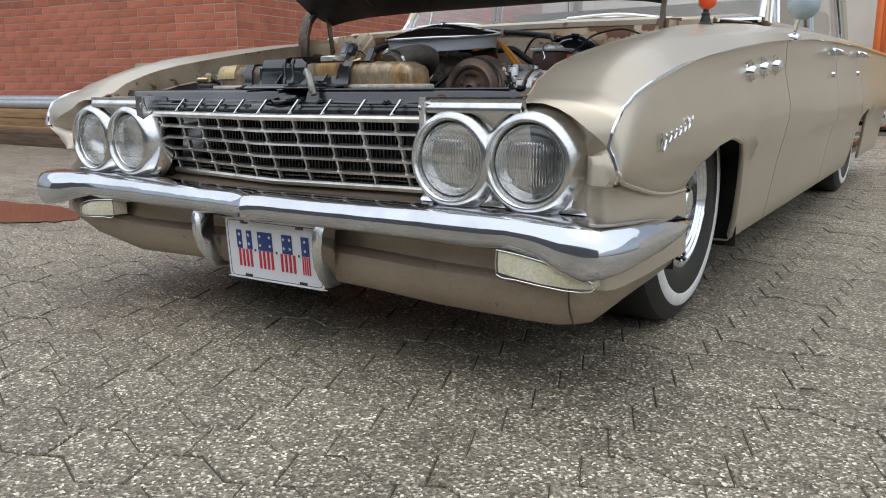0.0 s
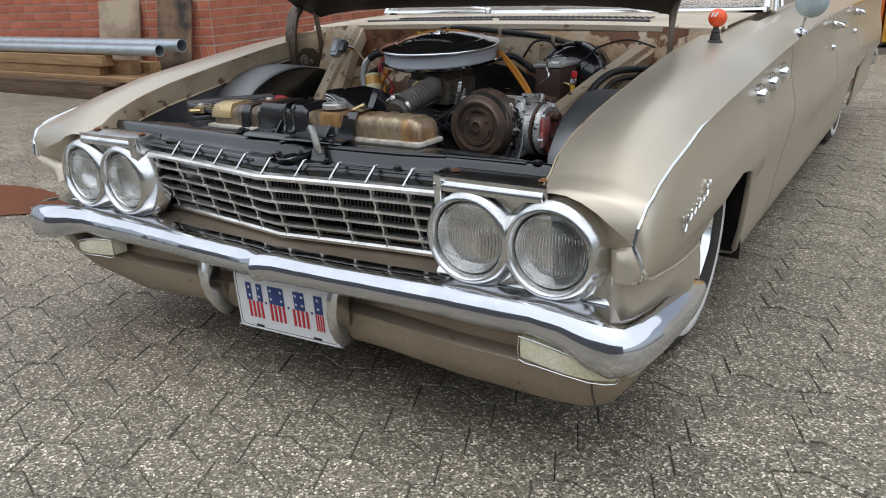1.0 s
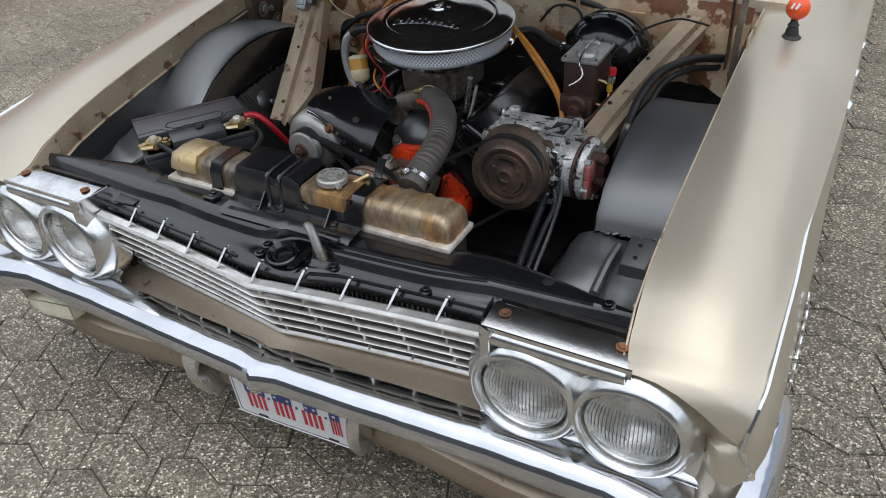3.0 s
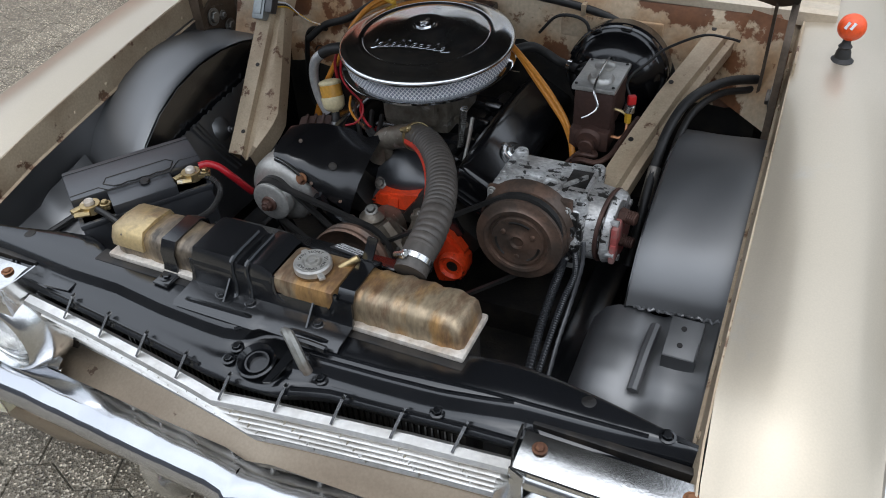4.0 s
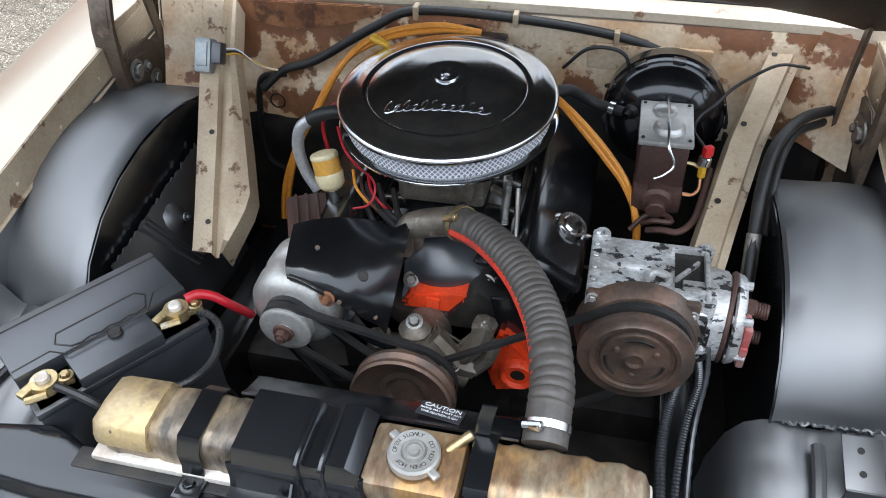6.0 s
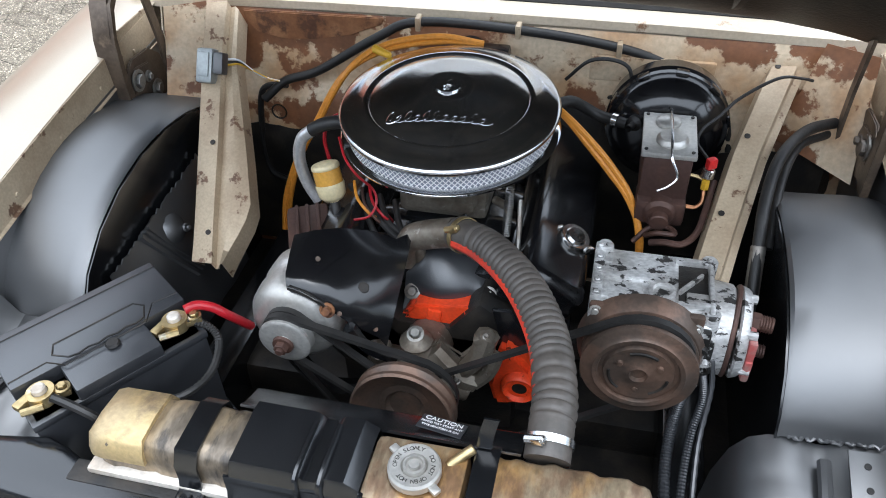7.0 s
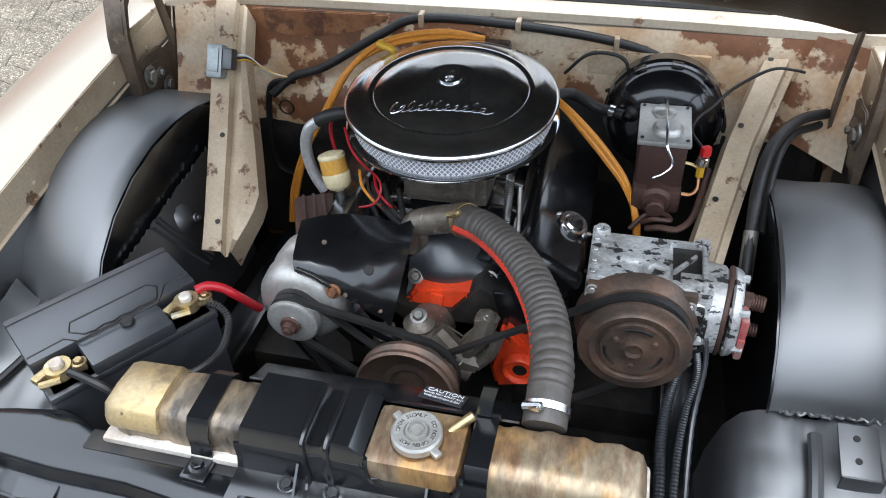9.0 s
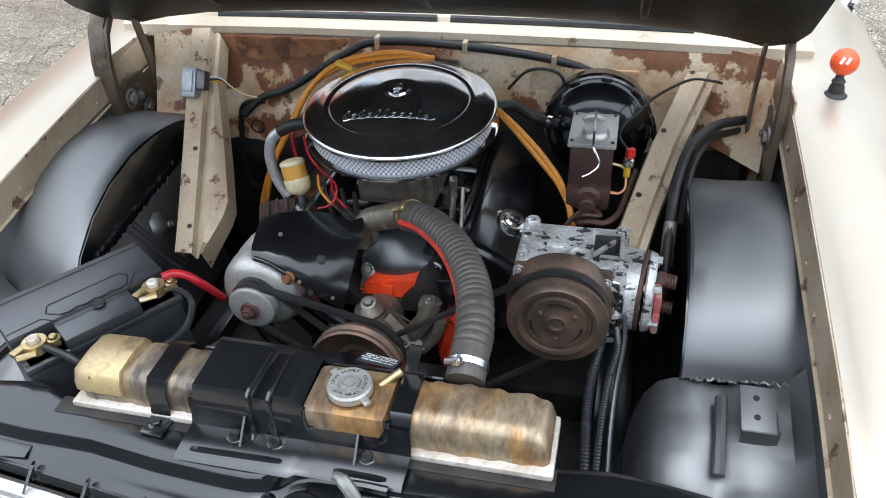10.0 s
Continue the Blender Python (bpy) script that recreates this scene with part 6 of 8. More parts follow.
for k in range(15):
    u = k / 14
    x = -0.050 + 0.155 * u
    top = lerp([(0, 0.560), (0.2, 0.588), (0.4, 0.592), (0.6, 0.580), (0.8, 0.566), (1, 0.552)], u)
    mid = lerp([(0, 0.525), (0.2, 0.540), (0.45, 0.545), (0.7, 0.545), (1, 0.538)], u)
    low = lerp([(0, 0.500), (0.2, 0.500), (0.5, 0.500), (0.75, 0.506), (1, 0.520)], u)
    bul = 0.014 * math.sin(math.pi * min(max((u - 0.12) / 0.62, 0), 1))
    rows.append([(x, 0.66, top - 0.005), (x, 0.61, top), (x, 0.590, top - 0.008), (x, 0.578 - bul, mid + 0.012), (x, 0.573 - bul, mid - 0.006), (x, 0.570 - 0.4 * bul, low + 0.012), (x, 0.558, low + 0.006), (x, 0.556, low), (x, 0.575, low - 0.004)])
casting = part("intake_front", loft(rows, 0.004), BLACK_PLASTIC, eng, "black intake casting with a bolted lip", 50)
for x, z in ((-0.036, 0.530), (0.088, 0.545)):
    part("casting_bolt", bolt((x, 0.572, z), (0, -0.8, 0.6), 0.008, 0.008), STEEL, casting)
part("intake_manifold", join(box((-0.01, 0.76, 0.545), (0.20, 0.34, 0.05), 0.02), *[box((-0.01, 0.64 + 0.08 * k, 0.558), (0.24, 0.035, 0.04), 0.014) for k in range(4)]), BLACK, eng)
for s, x0 in ((1, 0.175), (-1, -0.19)):
    cover = part("valve_cover", turned(join(box((0, 0, 0), (0.115, 0.44, 0.065), 0.022, seg=4), box((0, 0, -0.03), (0.13, 0.46, 0.012), 0.004)), pose(x0, 0.79, 0.558, 0, 30 * s, 0)), BLACK_GLOSS, eng, "gloss black valve cover")
    for y in (-0.15, 0.15):
        part("cover_bolt", turned(bolt((0.045 * s, y, 0.02), (0, 0, 1), 0.006, 0.008), pose(x0, 0.79, 0.545, 0, 30 * s, 0)), STEEL, cover)
oil = part("oil_filler_cap", join(lathe([(0, 0.012), (0.015, 0.013), (0.018, 0.009), (0.0245, 0.010), (0.027, 0.006), (0.027, 0.0), (0.020, -0.015), (0.020, -0.03)], (0.205, 0.69, 0.580), (0.45, -0.1, 0.9), 28), box((0.180, 0.70, 0.590), (0.02, 0.012, 0.008), 0.003, 40), box((0.231, 0.68, 0.570), (0.02, 0.012, 0.008), 0.003, 40)), WORN_CHROME, eng, "chrome oil filler cap")
part("cap_rings", join(*[lathe([(r, 0.012), (r + 0.0015, 0.0145), (r + 0.003, 0.012)], (0.205, 0.69, 0.580), (0.35, -0.1, 1), 24) for r in (0.004, 0.008, 0.012)]), GRIME_AND_SHADE, oil)
part("water_pump", join(rod((0.0, 0.54, 0.465), (0.0, 0.40, 0.492), 0.040, 0.032, 18, 0.008), rod((-0.008, 0.482, 0.462), (-0.006, 0.478, 0.532), 0.021, 0.019, 14, 0.006), lathe([(0.024, 0), (0.026, 0.005), (0.019, 0.012)], (-0.006, 0.478, 0.515), (0, 0, 1), 14), tube([(-0.070, 0.49, 0.452), (-0.045, 0.475, 0.470), (-0.01, 0.465, 0.475), (0.03, 0.462, 0.458), (0.075, 0.468, 0.438)], 0.026, 10, 4, radius=lambda k, n: 1.0 - 0.25 * k / n), box((-0.06, 0.465, 0.49), (0.035, 0.03, 0.045), 0.009, 12)), PUMP, eng, "grimy grey water pump")
part("pump_housing", join(
    tube([(0.022, 0.472, 0.512), (0.040, 0.468, 0.492), (0.060, 0.466, 0.468), (0.085, 0.472, 0.452)], 0.017, 8, 4, radius=lambda k, n: 1.15 - 0.3 * abs(k - n / 2) / n),
    tube([(0.060, 0.468, 0.470), (0.080, 0.470, 0.494), (0.096, 0.476, 0.522), (0.104, 0.482, 0.552)], 0.016, 8, 4, radius=lambda k, n: 0.8 + 0.4 * k / n),
    tube([(0.084, 0.470, 0.452), (0.108, 0.474, 0.480), (0.118, 0.480, 0.512)], 0.012, 8, 4),
    prism([(-0.004, 0.0), (0.05, -0.028), (0.085, -0.030), (0.112, 0.03), (0.100, 0.075), (0.085, 0.045), (0.058, 0.004), (0.02, 0.042)], 0, 0.018, pose(0.004, 0.492, 0.478, 84, 0, 0), 0.005),
    box((0.100, 0.476, 0.548), (0.030, 0.022, 0.020), 0.006, 0, 0, -25), box((0.030, 0.463, 0.442), (0.05, 0.022, 0.026), 0.008, 8)), PUMP, eng, "stained cast pump housing")
for at, r in (((-0.006, 0.478, 0.533), 0.008), ((0.104, 0.472, 0.557), 0.0035), ((0.062, 0.450, 0.474), 0.004), ((-0.058, 0.448, 0.505), 0.004)):
    part("pump_bolt", bolt(at, (0, -0.35, 0.95), r, 0.009), STEEL, eng)
part("pump_pulley", lathe([(0, 0.026), (0.024, 0.026), (0.030, 0.020), (0.040, 0.021), (0.047, 0.016), (0.062, 0.012), (0.070, 0.003), (0.0745, -0.003), (0.078, 0.0), (0.078, 0.006), (0.071, 0.013), (0.078, 0.020), (0.078, 0.027), (0.04, 0.034)], (0.0, 0.362, 0.484), (0, 1, -0.18), 56), PULLEY, eng, "brown belt pulley")
part("crank_pulley", lathe([(0, 0), (0.03, 0.0), (0.07, 0.005), (0.09, 0.0), (0.085, 0.012), (0.09, 0.024), (0.04, 0.03)], (0.0, 0.40, 0.34), (0, 1, 0), 32), PULLEY, eng)


def belt(a, ra, b, rb, y, name="drive_belt"):
    """A flat belt round two pulleys that face forward."""
    (ax, az), (bx, bz) = a, b
    ang = math.atan2(bz - az, bx - ax)
    pts = []
    for k in range(13):
        t = ang + math.pi / 2 + math.pi * k / 12
        pts.append((ax + ra * math.cos(t), az + ra * math.sin(t)))
    for k in range(13):
        t = ang - math.pi / 2 + math.pi * k / 12
        pts.append((bx + rb * math.cos(t), bz + rb * math.sin(t)))
    rows = [[(x, y - 0.006, z), (x, y + 0.006, z), (x - 0.006 * 0, y + 0.005, z + 0.007), (x, y - 0.005, z + 0.007)] for x, z in pts]
    rows.append(rows[0])
    return part(name, loft(rows, closed=True), RUBBER, eng)


belt((-0.182, 0.562), 0.036, (0.0, 0.478), 0.074, 0.412)
belt((0.317, 0.596), 0.072, (0.0, 0.36), 0.088, 0.438)
belt((-0.182, 0.562), 0.036, (0.0, 0.34), 0.086, 0.424)

# carburettor and air cleaner
part("carburettor", join(box((-0.015, 0.78, 0.625), (0.15, 0.16, 0.075), 0.012), box((-0.015, 0.78, 0.675), (0.13, 0.15, 0.05), 0.012), box((-0.015, 0.70, 0.640), (0.12, 0.05, 0.05), 0.010), box((0.03, 0.685, 0.655), (0.03, 0.03, 0.03), 0.006), rod((0.07, 0.72, 0.62), (0.10, 0.70, 0.62), 0.007, seg=10)), PUMP, eng, "grimy cast alloy carburettor")
spring = [(0.098 + 0.007 * math.cos(k * 1.25), 0.700 + 0.007 * math.sin(k * 1.25) - 0.0006 * k * 0.4, 0.660 - 0.0007 * k) for k in range(110)]
part("throttle_spring", tube(spring, 0.0014, 5, 1, bent=False), WORN_CHROME, eng)
part("throttle_rod", tube([(0.115, 0.70, 0.64), (0.12, 0.66, 0.60), (0.125, 0.60, 0.55)], 0.004, 6, 3), STEEL, eng)
for k in range(4):
    part("plug_lead", tube([(-0.19 + 0.03 * k, 0.74 - 0.01 * k, 0.60), (-0.15 + 0.03 * k, 0.69 - 0.02 * k, 0.595), (-0.11 + 0.04 * k, 0.64, 0.572), (-0.07 + 0.05 * k, 0.64, 0.56)], 0.0055, 7, 5), RUBBER, eng)
TILT = Matrix.Translation((-0.018, 0.785, 0.742)) @ Matrix.Rotation(radians(4.5), 4, "X") @ Matrix.Translation((0.018, -0.785, -0.742))


def apart(name, bm, *rest):
    return part(name, turned(bm, TILT), *rest)


AC = Vector((-0.018, 0.785, 0.0))
ac = thing("air_cleaner", (AC.x, AC.y, 0.65), "round chrome-lidded air cleaner with white mesh element", "air cleaner")
LID = [(0, 0.7895), (0.020, 0.7895), (0.022, 0.7855), (0.030, 0.7890), (0.045, 0.7865), (0.06, 0.7839), (0.072, 0.7817), (0.085, 0.7793), (0.097, 0.7773), (0.108, 0.7744), (0.122, 0.7698), (0.129, 0.7668), (0.132, 0.7690), (0.137, 0.7690), (0.140, 0.7668), (0.158, 0.7630), (0.174, 0.7590), (0.179, 0.7562), (0.1808, 0.752), (0.180, 0.7485), (0.172, 0.750), (0, 0.757)]
lid = apart("air_cleaner_lid", lathe(LID, AC, (0, 0, 1), 112), DUSTY_CHROME, ac, "black-reflecting chrome lid")
apart("air_cleaner_base", lathe([(0.10, 0.686), (0.14, 0.694), (0.173, 0.705), (0.180, 0.708), (0.182, 0.713), (0.178, 0.716), (0, 0.716)], AC, (0, 0, 1), 96), CHROME, ac, "chrome base pan")
apart("carb_neck", lathe([(0.066, 0.64), (0.066, 0.715), (0.1, 0.715)], AC, (0, 0, 1), 32), PUMP, ac)
apart("filter_element", lathe([(0.166, 0.712 + 0.042 * k) for k in range(2)], AC, (0, 0, 1), 96), FILTER, ac, "white pleated filter paper")
bm = bmesh.new()
for d in (1, -1):
    for k in range(120):
        a0 = 2 * math.pi * k / 120
        prev = None
        for j in range(6):
            a, z = a0 + d * 0.042 * j, 0.714 + 0.0078 * j
            w = 0.0068
            q = [bm.verts.new((AC.x + 0.1700 * math.cos(a + e * w), AC.y + 0.1700 * math.sin(a + e * w), z)) for e in (-1, 1)]
            if prev:
                bm.faces.new((prev[0], prev[1], q[1], q[0]))
            prev = q
mesh_screen = apart("mesh_screen", bm, PLATE_WHITE, ac, "expanded metal mesh round the filter")
tagged(mesh_screen, kind="stuff")
apart("wing_nut", join(lathe([(0, 0.794), (0.006, 0.794), (0.007, 0.788), (0.010, 0.785)], AC, (0, 0, 1), 16), box((AC.x, AC.y, 0.7925), (0.022, 0.005, 0.005), 0.0015, 60), lathe([(0.014, 0.785), (0.019, 0.788), (0.023, 0.785)], AC, (0, 0, 1), 28)), CHROME, ac)
# raised plain flourish on the lid
sw = []
tall = (1.7, 0.8, 1.6, 0.7, 1.5, 1.5, 0.7, 0.6, 0.7, 1.5, 0.6)
for k in range(221):
    a = k / 220
    j = min(int(a * len(tall)), len(tall) - 1)
    up = math.sin(a * 2 * math.pi * len(tall))
    x = -0.080 + 0.158 * a + 0.0065 * math.cos(a * 2 * math.pi * len(tall)) + 0.004 * up
    y = -0.086 + 0.016 * a + 0.010 * (up * tall[j] if up > 0 else up * 0.7)
    sw.append((AC.x + x, AC.y + y, lerp(LID[3:12], math.hypot(x, y)) - 0.0002))
apart("raised_flourish", tube(sw, 0.0010, 6, 1, bent=False), DUSTY_CHROME, lid)

# ---- alternator and its bracket ----
alt = thing("alternator", (-0.18, 0.46, 0.50), "silver alternator with a black sheet bracket", "alternator")
part("alternator_body", lathe([(0.018, 0.0), (0.050, 0.004), (0.064, 0.012), (0.071, 0.026), (0.072, 0.05), (0.070, 0.052), (0.070, 0.075), (0.072, 0.078), (0.070, 0.11), (0.055, 0.135), (0, 0.138)], (-0.182, 0.425, 0.560), (0, 1, 0.0), 40), SILVER, alt, "silver ribbed casing")
part("alternator_pulley", join(lathe([(0, -0.006), (0.012, -0.006), (0.014, -0.003), (0.034, -0.0025), (0.037, -0.002), (0.040, 0.0), (0.040, 0.004), (0.034, 0.010), (0.040, 0.016), (0.040, 0.020), (0.02, 0.022)], (-0.182, 0.402, 0.560), (0, 1, 0), 40)), SILVER, alt, "steel belt pulley")
part("pulley_nut", join(lathe([(0.016, 0.0), (0.015, -0.005), (0, -0.005)], (-0.182, 0.397, 0.560), (0, 1, 0), 20), rod((-0.182, 0.393, 0.560), (-0.182, 0.383, 0.560), 0.0105, seg=6, edge=0.001), rod((-0.182, 0.384, 0.560), (-0.182, 0.378, 0.560), 0.006, seg=12, edge=0.001)), BROWN_METAL, alt, "rusted pulley nut")
rows = [[(-0.205, 0.535, 0.650), (-0.175, 0.545, 0.656), (-0.14, 0.556, 0.657), (-0.09, 0.572, 0.646), (-0.060, 0.580, 0.628), (-0.040, 0.610, 0.622)],
        [(-0.192, 0.485, 0.655), (-0.165, 0.490, 0.658), (-0.130, 0.498, 0.655), (-0.085, 0.520, 0.638), (-0.050, 0.545, 0.616), (-0.036, 0.552, 0.608)],
        [(-0.182, 0.446, 0.655), (-0.155, 0.447, 0.655), (-0.122, 0.452, 0.644), (-0.084, 0.464, 0.616), (-0.050, 0.484, 0.590), (-0.036, 0.492, 0.580)],
        [(-0.178, 0.434, 0.650), (-0.150, 0.433, 0.646), (-0.118, 0.436, 0.630), (-0.084, 0.447, 0.595), (-0.052, 0.462, 0.562), (-0.040, 0.466, 0.550)],
        [(-0.176, 0.430, 0.638), (-0.148, 0.428, 0.630), (-0.116, 0.431, 0.608), (-0.086, 0.442, 0.570), (-0.056, 0.455, 0.538), (-0.046, 0.456, 0.520)]]
shield = part("alternator_bracket", loft(rows, 0.004), BLACK_GLOSS, alt, "bent black sheet bracket", 60)
slot = [(-0.172, 0.4295, 0.644), (-0.150, 0.4285, 0.638), (-0.132, 0.4285, 0.627), (-0.118, 0.431, 0.614)]
part("bracket_slot", tube(slot, 0.0042, 8, 4), GRIME_AND_SHADE, shield)
part("slot_edge", tube([(x, y - 0.003, z + 0.0045) for x, y, z in slot], 0.0012, 6, 4), WORN_CHROME, shield)
part("slot_edge", tube([(x + 0.002, y - 0.003, z - 0.0045) for x, y, z in slot[:3]], 0.0012, 6, 4), WORN_CHROME, shield)
part("bracket_hole", lathe([(0, 0.001), (0.0075, 0.001), (0.009, -0.002)], (-0.079, 0.4765, 0.618), (0.5, -0.45, 0.72), 18), GRIME_AND_SHADE, shield)
for at in ((-0.104, 0.4345, 0.600), (-0.060, 0.4555, 0.556), (-0.145, 0.480, 0.659)):
    part("bracket_rivet", bolt(at, (0.2, -0.7, 0.6), 0.0022, 0.002), PULLEY, shield)
part("adjuster_arm", tube([(-0.09, 0.43, 0.58), (-0.07, 0.44, 0.53), (-0.03, 0.46, 0.49)], 0.010, 6, 3), BLACK, alt)
part("mount_bolt", bolt((-0.118, 0.428, 0.612), (0, -1, 0.3), 0.007, 0.009), RUST, alt)
part("mount_leg", tube([(-0.205, 0.44, 0.51), (-0.16, 0.45, 0.42), (-0.10, 0.50, 0.36)], 0.014, 8, 4), BLACK, alt)
part("bracket_post", rod((-0.030, 0.605, 0.54), (-0.030, 0.605, 0.616), 0.010, seg=14, edge=0.003), PUMP, alt)

# ---- air-conditioning compressor ----
cmp_ = thing("compressor", (0.36, 0.52, 0.48), "oily aluminium compressor with a rusty clutch pulley", "compressor")
part("compressor_body", join(box((0.326, 0.538, 0.575), (0.164, 0.135, 0.13), 0.012, seg=3), box((0.326, 0.538, 0.641), (0.156, 0.128, 0.008), 0.003), box((0.300, 0.545, 0.646), (0.095, 0.010, 0.010), 0.004, 3), box((0.290, 0.505, 0.645), (0.05, 0.05, 0.006), 0.003, 10)), ALUMINIUM, cmp_, "pitted oily aluminium casing")
part("side_flange", join(box((0.250, 0.538, 0.590), (0.016, 0.148, 0.118), 0.004), *[box((0.262, 0.480 + 0.024 * k, 0.640), (0.014, 0.012, 0.016), 0.004) for k in range(6)]), ALUMINIUM, cmp_)
for k in range(6):
    part("case_bolt", bolt((0.250, 0.474 + 0.025 * k, 0.650), (0, 0, 1), 0.004, 0.004), ALUMINIUM, cmp_)
part("nose_boss", rod((0.305, 0.47, 0.580), (0.305, 0.44, 0.585), 0.05, 0.045, 24, 0.006), OILY_ALUMINIUM, cmp_)
part("oily_front", join(box((0.345, 0.4665, 0.612), (0.120, 0.012, 0.050), 0.005), *[box((0.300 + 0.021 * k, 0.462, 0.624 - 0.006 * (k % 2)), (0.010, 0.012, 0.022), 0.004) for k in range(5)], *[lathe([(0.012, 0.0), (0.011, -0.010), (0.006, -0.011), (0.005, -0.006), (0, -0.006)], (x, 0.462, z), (0, 1, 0), 14) for x, z in ((0.392, 0.606), (0.402, 0.578), (0.388, 0.556))], box((0.400, 0.478, 0.575), (0.026, 0.03, 0.09), 0.008)), OILY_ALUMINIUM, cmp_, "black oily grime over the front casting")
recess = part("casting_recess", box((0.380, 0.545, 0.6445), (0.040, 0.072, 0.004), 0.001), GRIME_AND_SHADE, cmp_, "dark hollow in the casting")
part("recess_rim", join(box((0.403, 0.540, 0.648), (0.007, 0.116, 0.014), 0.003), box((0.380, 0.586, 0.648), (0.05, 0.007, 0.012), 0.003), box((0.376, 0.498, 0.648), (0.056, 0.008, 0.012), 0.003, 4), box((0.376, 0.540, 0.649), (0.052, 0.005, 0.010), 0.002, 52), box((0.385, 0.515, 0.646), (0.030, 0.018, 0.008), 0.003)), ALUMINIUM, recess, "cast rim and stiffening web")
part("top_boss", lathe([(0.020, 0.0), (0.019, 0.005), (0.013, 0.007), (0.011, 0.003), (0, 0.003)], (0.338, 0.520, 0.645), (0, 0, 1), 20), ALUMINIUM, cmp_)
part("casing_shoulder", rod((0.395, 0.538, 0.578), (0.440, 0.536, 0.577), 0.068, 0.065, 36, 0.006), ALUMINIUM, cmp_)
part("head_band", rod((0.438, 0.536, 0.577), (0.445, 0.535, 0.577), 0.067, 0.067, 36, 0.002), BROWN_METAL, cmp_)
part("compressor_head", rod((0.445, 0.535, 0.577), (0.460, 0.534, 0.577), 0.066, 0.063, 36, 0.003), ALUMINIUM, cmp_)
for a in (0.2, 1.25, 2.3, 3.35, 4.4, 5.45):
    part("head_bolt", rod((0.440, 0.535 + 0.057 * math.sin(a), 0.577 + 0.057 * math.cos(a)), (0.467, 0.533 + 0.057 * math.sin(a), 0.577 + 0.057 * math.cos(a)), 0.0065, seg=8), ALUMINIUM, cmp_)
part("head_gasket", join(rod((0.458, 0.532, 0.562), (0.466, 0.531, 0.562), 0.047, 0.045, 24, 0.004), box((0.463, 0.500, 0.590), (0.012, 0.045, 0.045), 0.005), box((0.463, 0.487, 0.560), (0.012, 0.026, 0.04), 0.006)), mat("faded_red_paint", (0.45, 0.11, 0.10), 0.5, 0.2, (0.3, 0.25, 0.22), 25, 0.7, bump=0.3), cmp_, "faded red end plate")
for z, r in ((0.612, 0.013), (0.560, 0.011)):
    part("hose_union", join(rod((0.460, 0.525, z), (0.474, 0.522, z), r, seg=6, edge=0.002), rod((0.472, 0.522, z), (0.490, 0.519, z), r * 0.85, seg=14, edge=0.001), *[lathe([(r * 0.84, -0.001), (r * 0.98, 0.0), (r * 0.84, 0.001)], (0.476 + 0.0035 * k, 0.5215 - 0.0006 * k, z), (1, -0.17, 0), 14) for k in range(4)]), BROWN_METAL, cmp_)
clutch = part("clutch_pulley", lathe([(0, 0.004), (0.010, 0.004), (0.012, -0.002), (0.016, 0.0), (0.030, 0.002), (0.045, 0.001), (0.047, 0.006), (0.052, 0.006), (0.054, 0.001), (0.060, 0.0), (0.063, 0.003), (0.070, 0.004), (0.0765, 0.006), (0.077, 0.012), (0.070, 0.020), (0.077, 0.028), (0.077, 0.034), (0.05, 0.036)], (0.317, 0.412, 0.594), (0, 1, -0.05), 56), PULLEY, cmp_, "rusty grooved clutch pulley")
for k in range(3):
    a = 0.5 + 2 * math.pi * k / 3
    part("clutch_rivet", lathe([(0, -0.003), (0.004, -0.002), (0.005, 0.002)], (0.317 + 0.030 * math.cos(a), 0.413, 0.594 + 0.030 * math.sin(a)), (0, 1, 0), 12), PULLEY, clutch)
    arcp = [(0.317 + 0.0385 * math.cos(a + 0.5 + 0.12 * j), 0.4125, 0.594 + 0.0385 * math.sin(a + 0.5 + 0.12 * j)) for j in range(9)]
    part("clutch_slot", tube(arcp, 0.0022, 5, 1, bent=False), GRIME_AND_SHADE, clutch)
for x, y in ((0.402, 0.592), (0.402, 0.486), (0.256, 0.602)):
    part("case_lug", lathe([(0.012, -0.05), (0.012, 0.0), (0.010, 0.003), (0.0055, 0.003), (0.005, -0.002), (0, -0.002)], (x, y, 0.650), (0, 0, 1), 16), ALUMINIUM, cmp_)
bell = part("clutch_bell", join(lathe([(0.060, 0.030), (0.078, 0.034), (0.084, 0.046), (0.086, 0.060), (0.078, 0.064), (0, 0.064)], (0.317, 0.412, 0.597), (0, 1, -0.05), 44), box((0.318, 0.470, 0.622), (0.150, 0.012, 0.075), 0.006)), PULLEY, cmp_, "brown stained clutch housing")
for x, z in ((0.252, 0.650), (0.384, 0.640)):
    part("bell_bolt", bolt((x, 0.464, z), (0, -1, 0.2), 0.005, 0.006), SILVER, bell)
part("compressor_mount", join(box((0.30, 0.56, 0.48), (0.12, 0.10, 0.06), 0.01), box((0.22, 0.60, 0.44), (0.12, 0.05, 0.04), 0.008)), GRIME_AND_SHADE, cmp_)

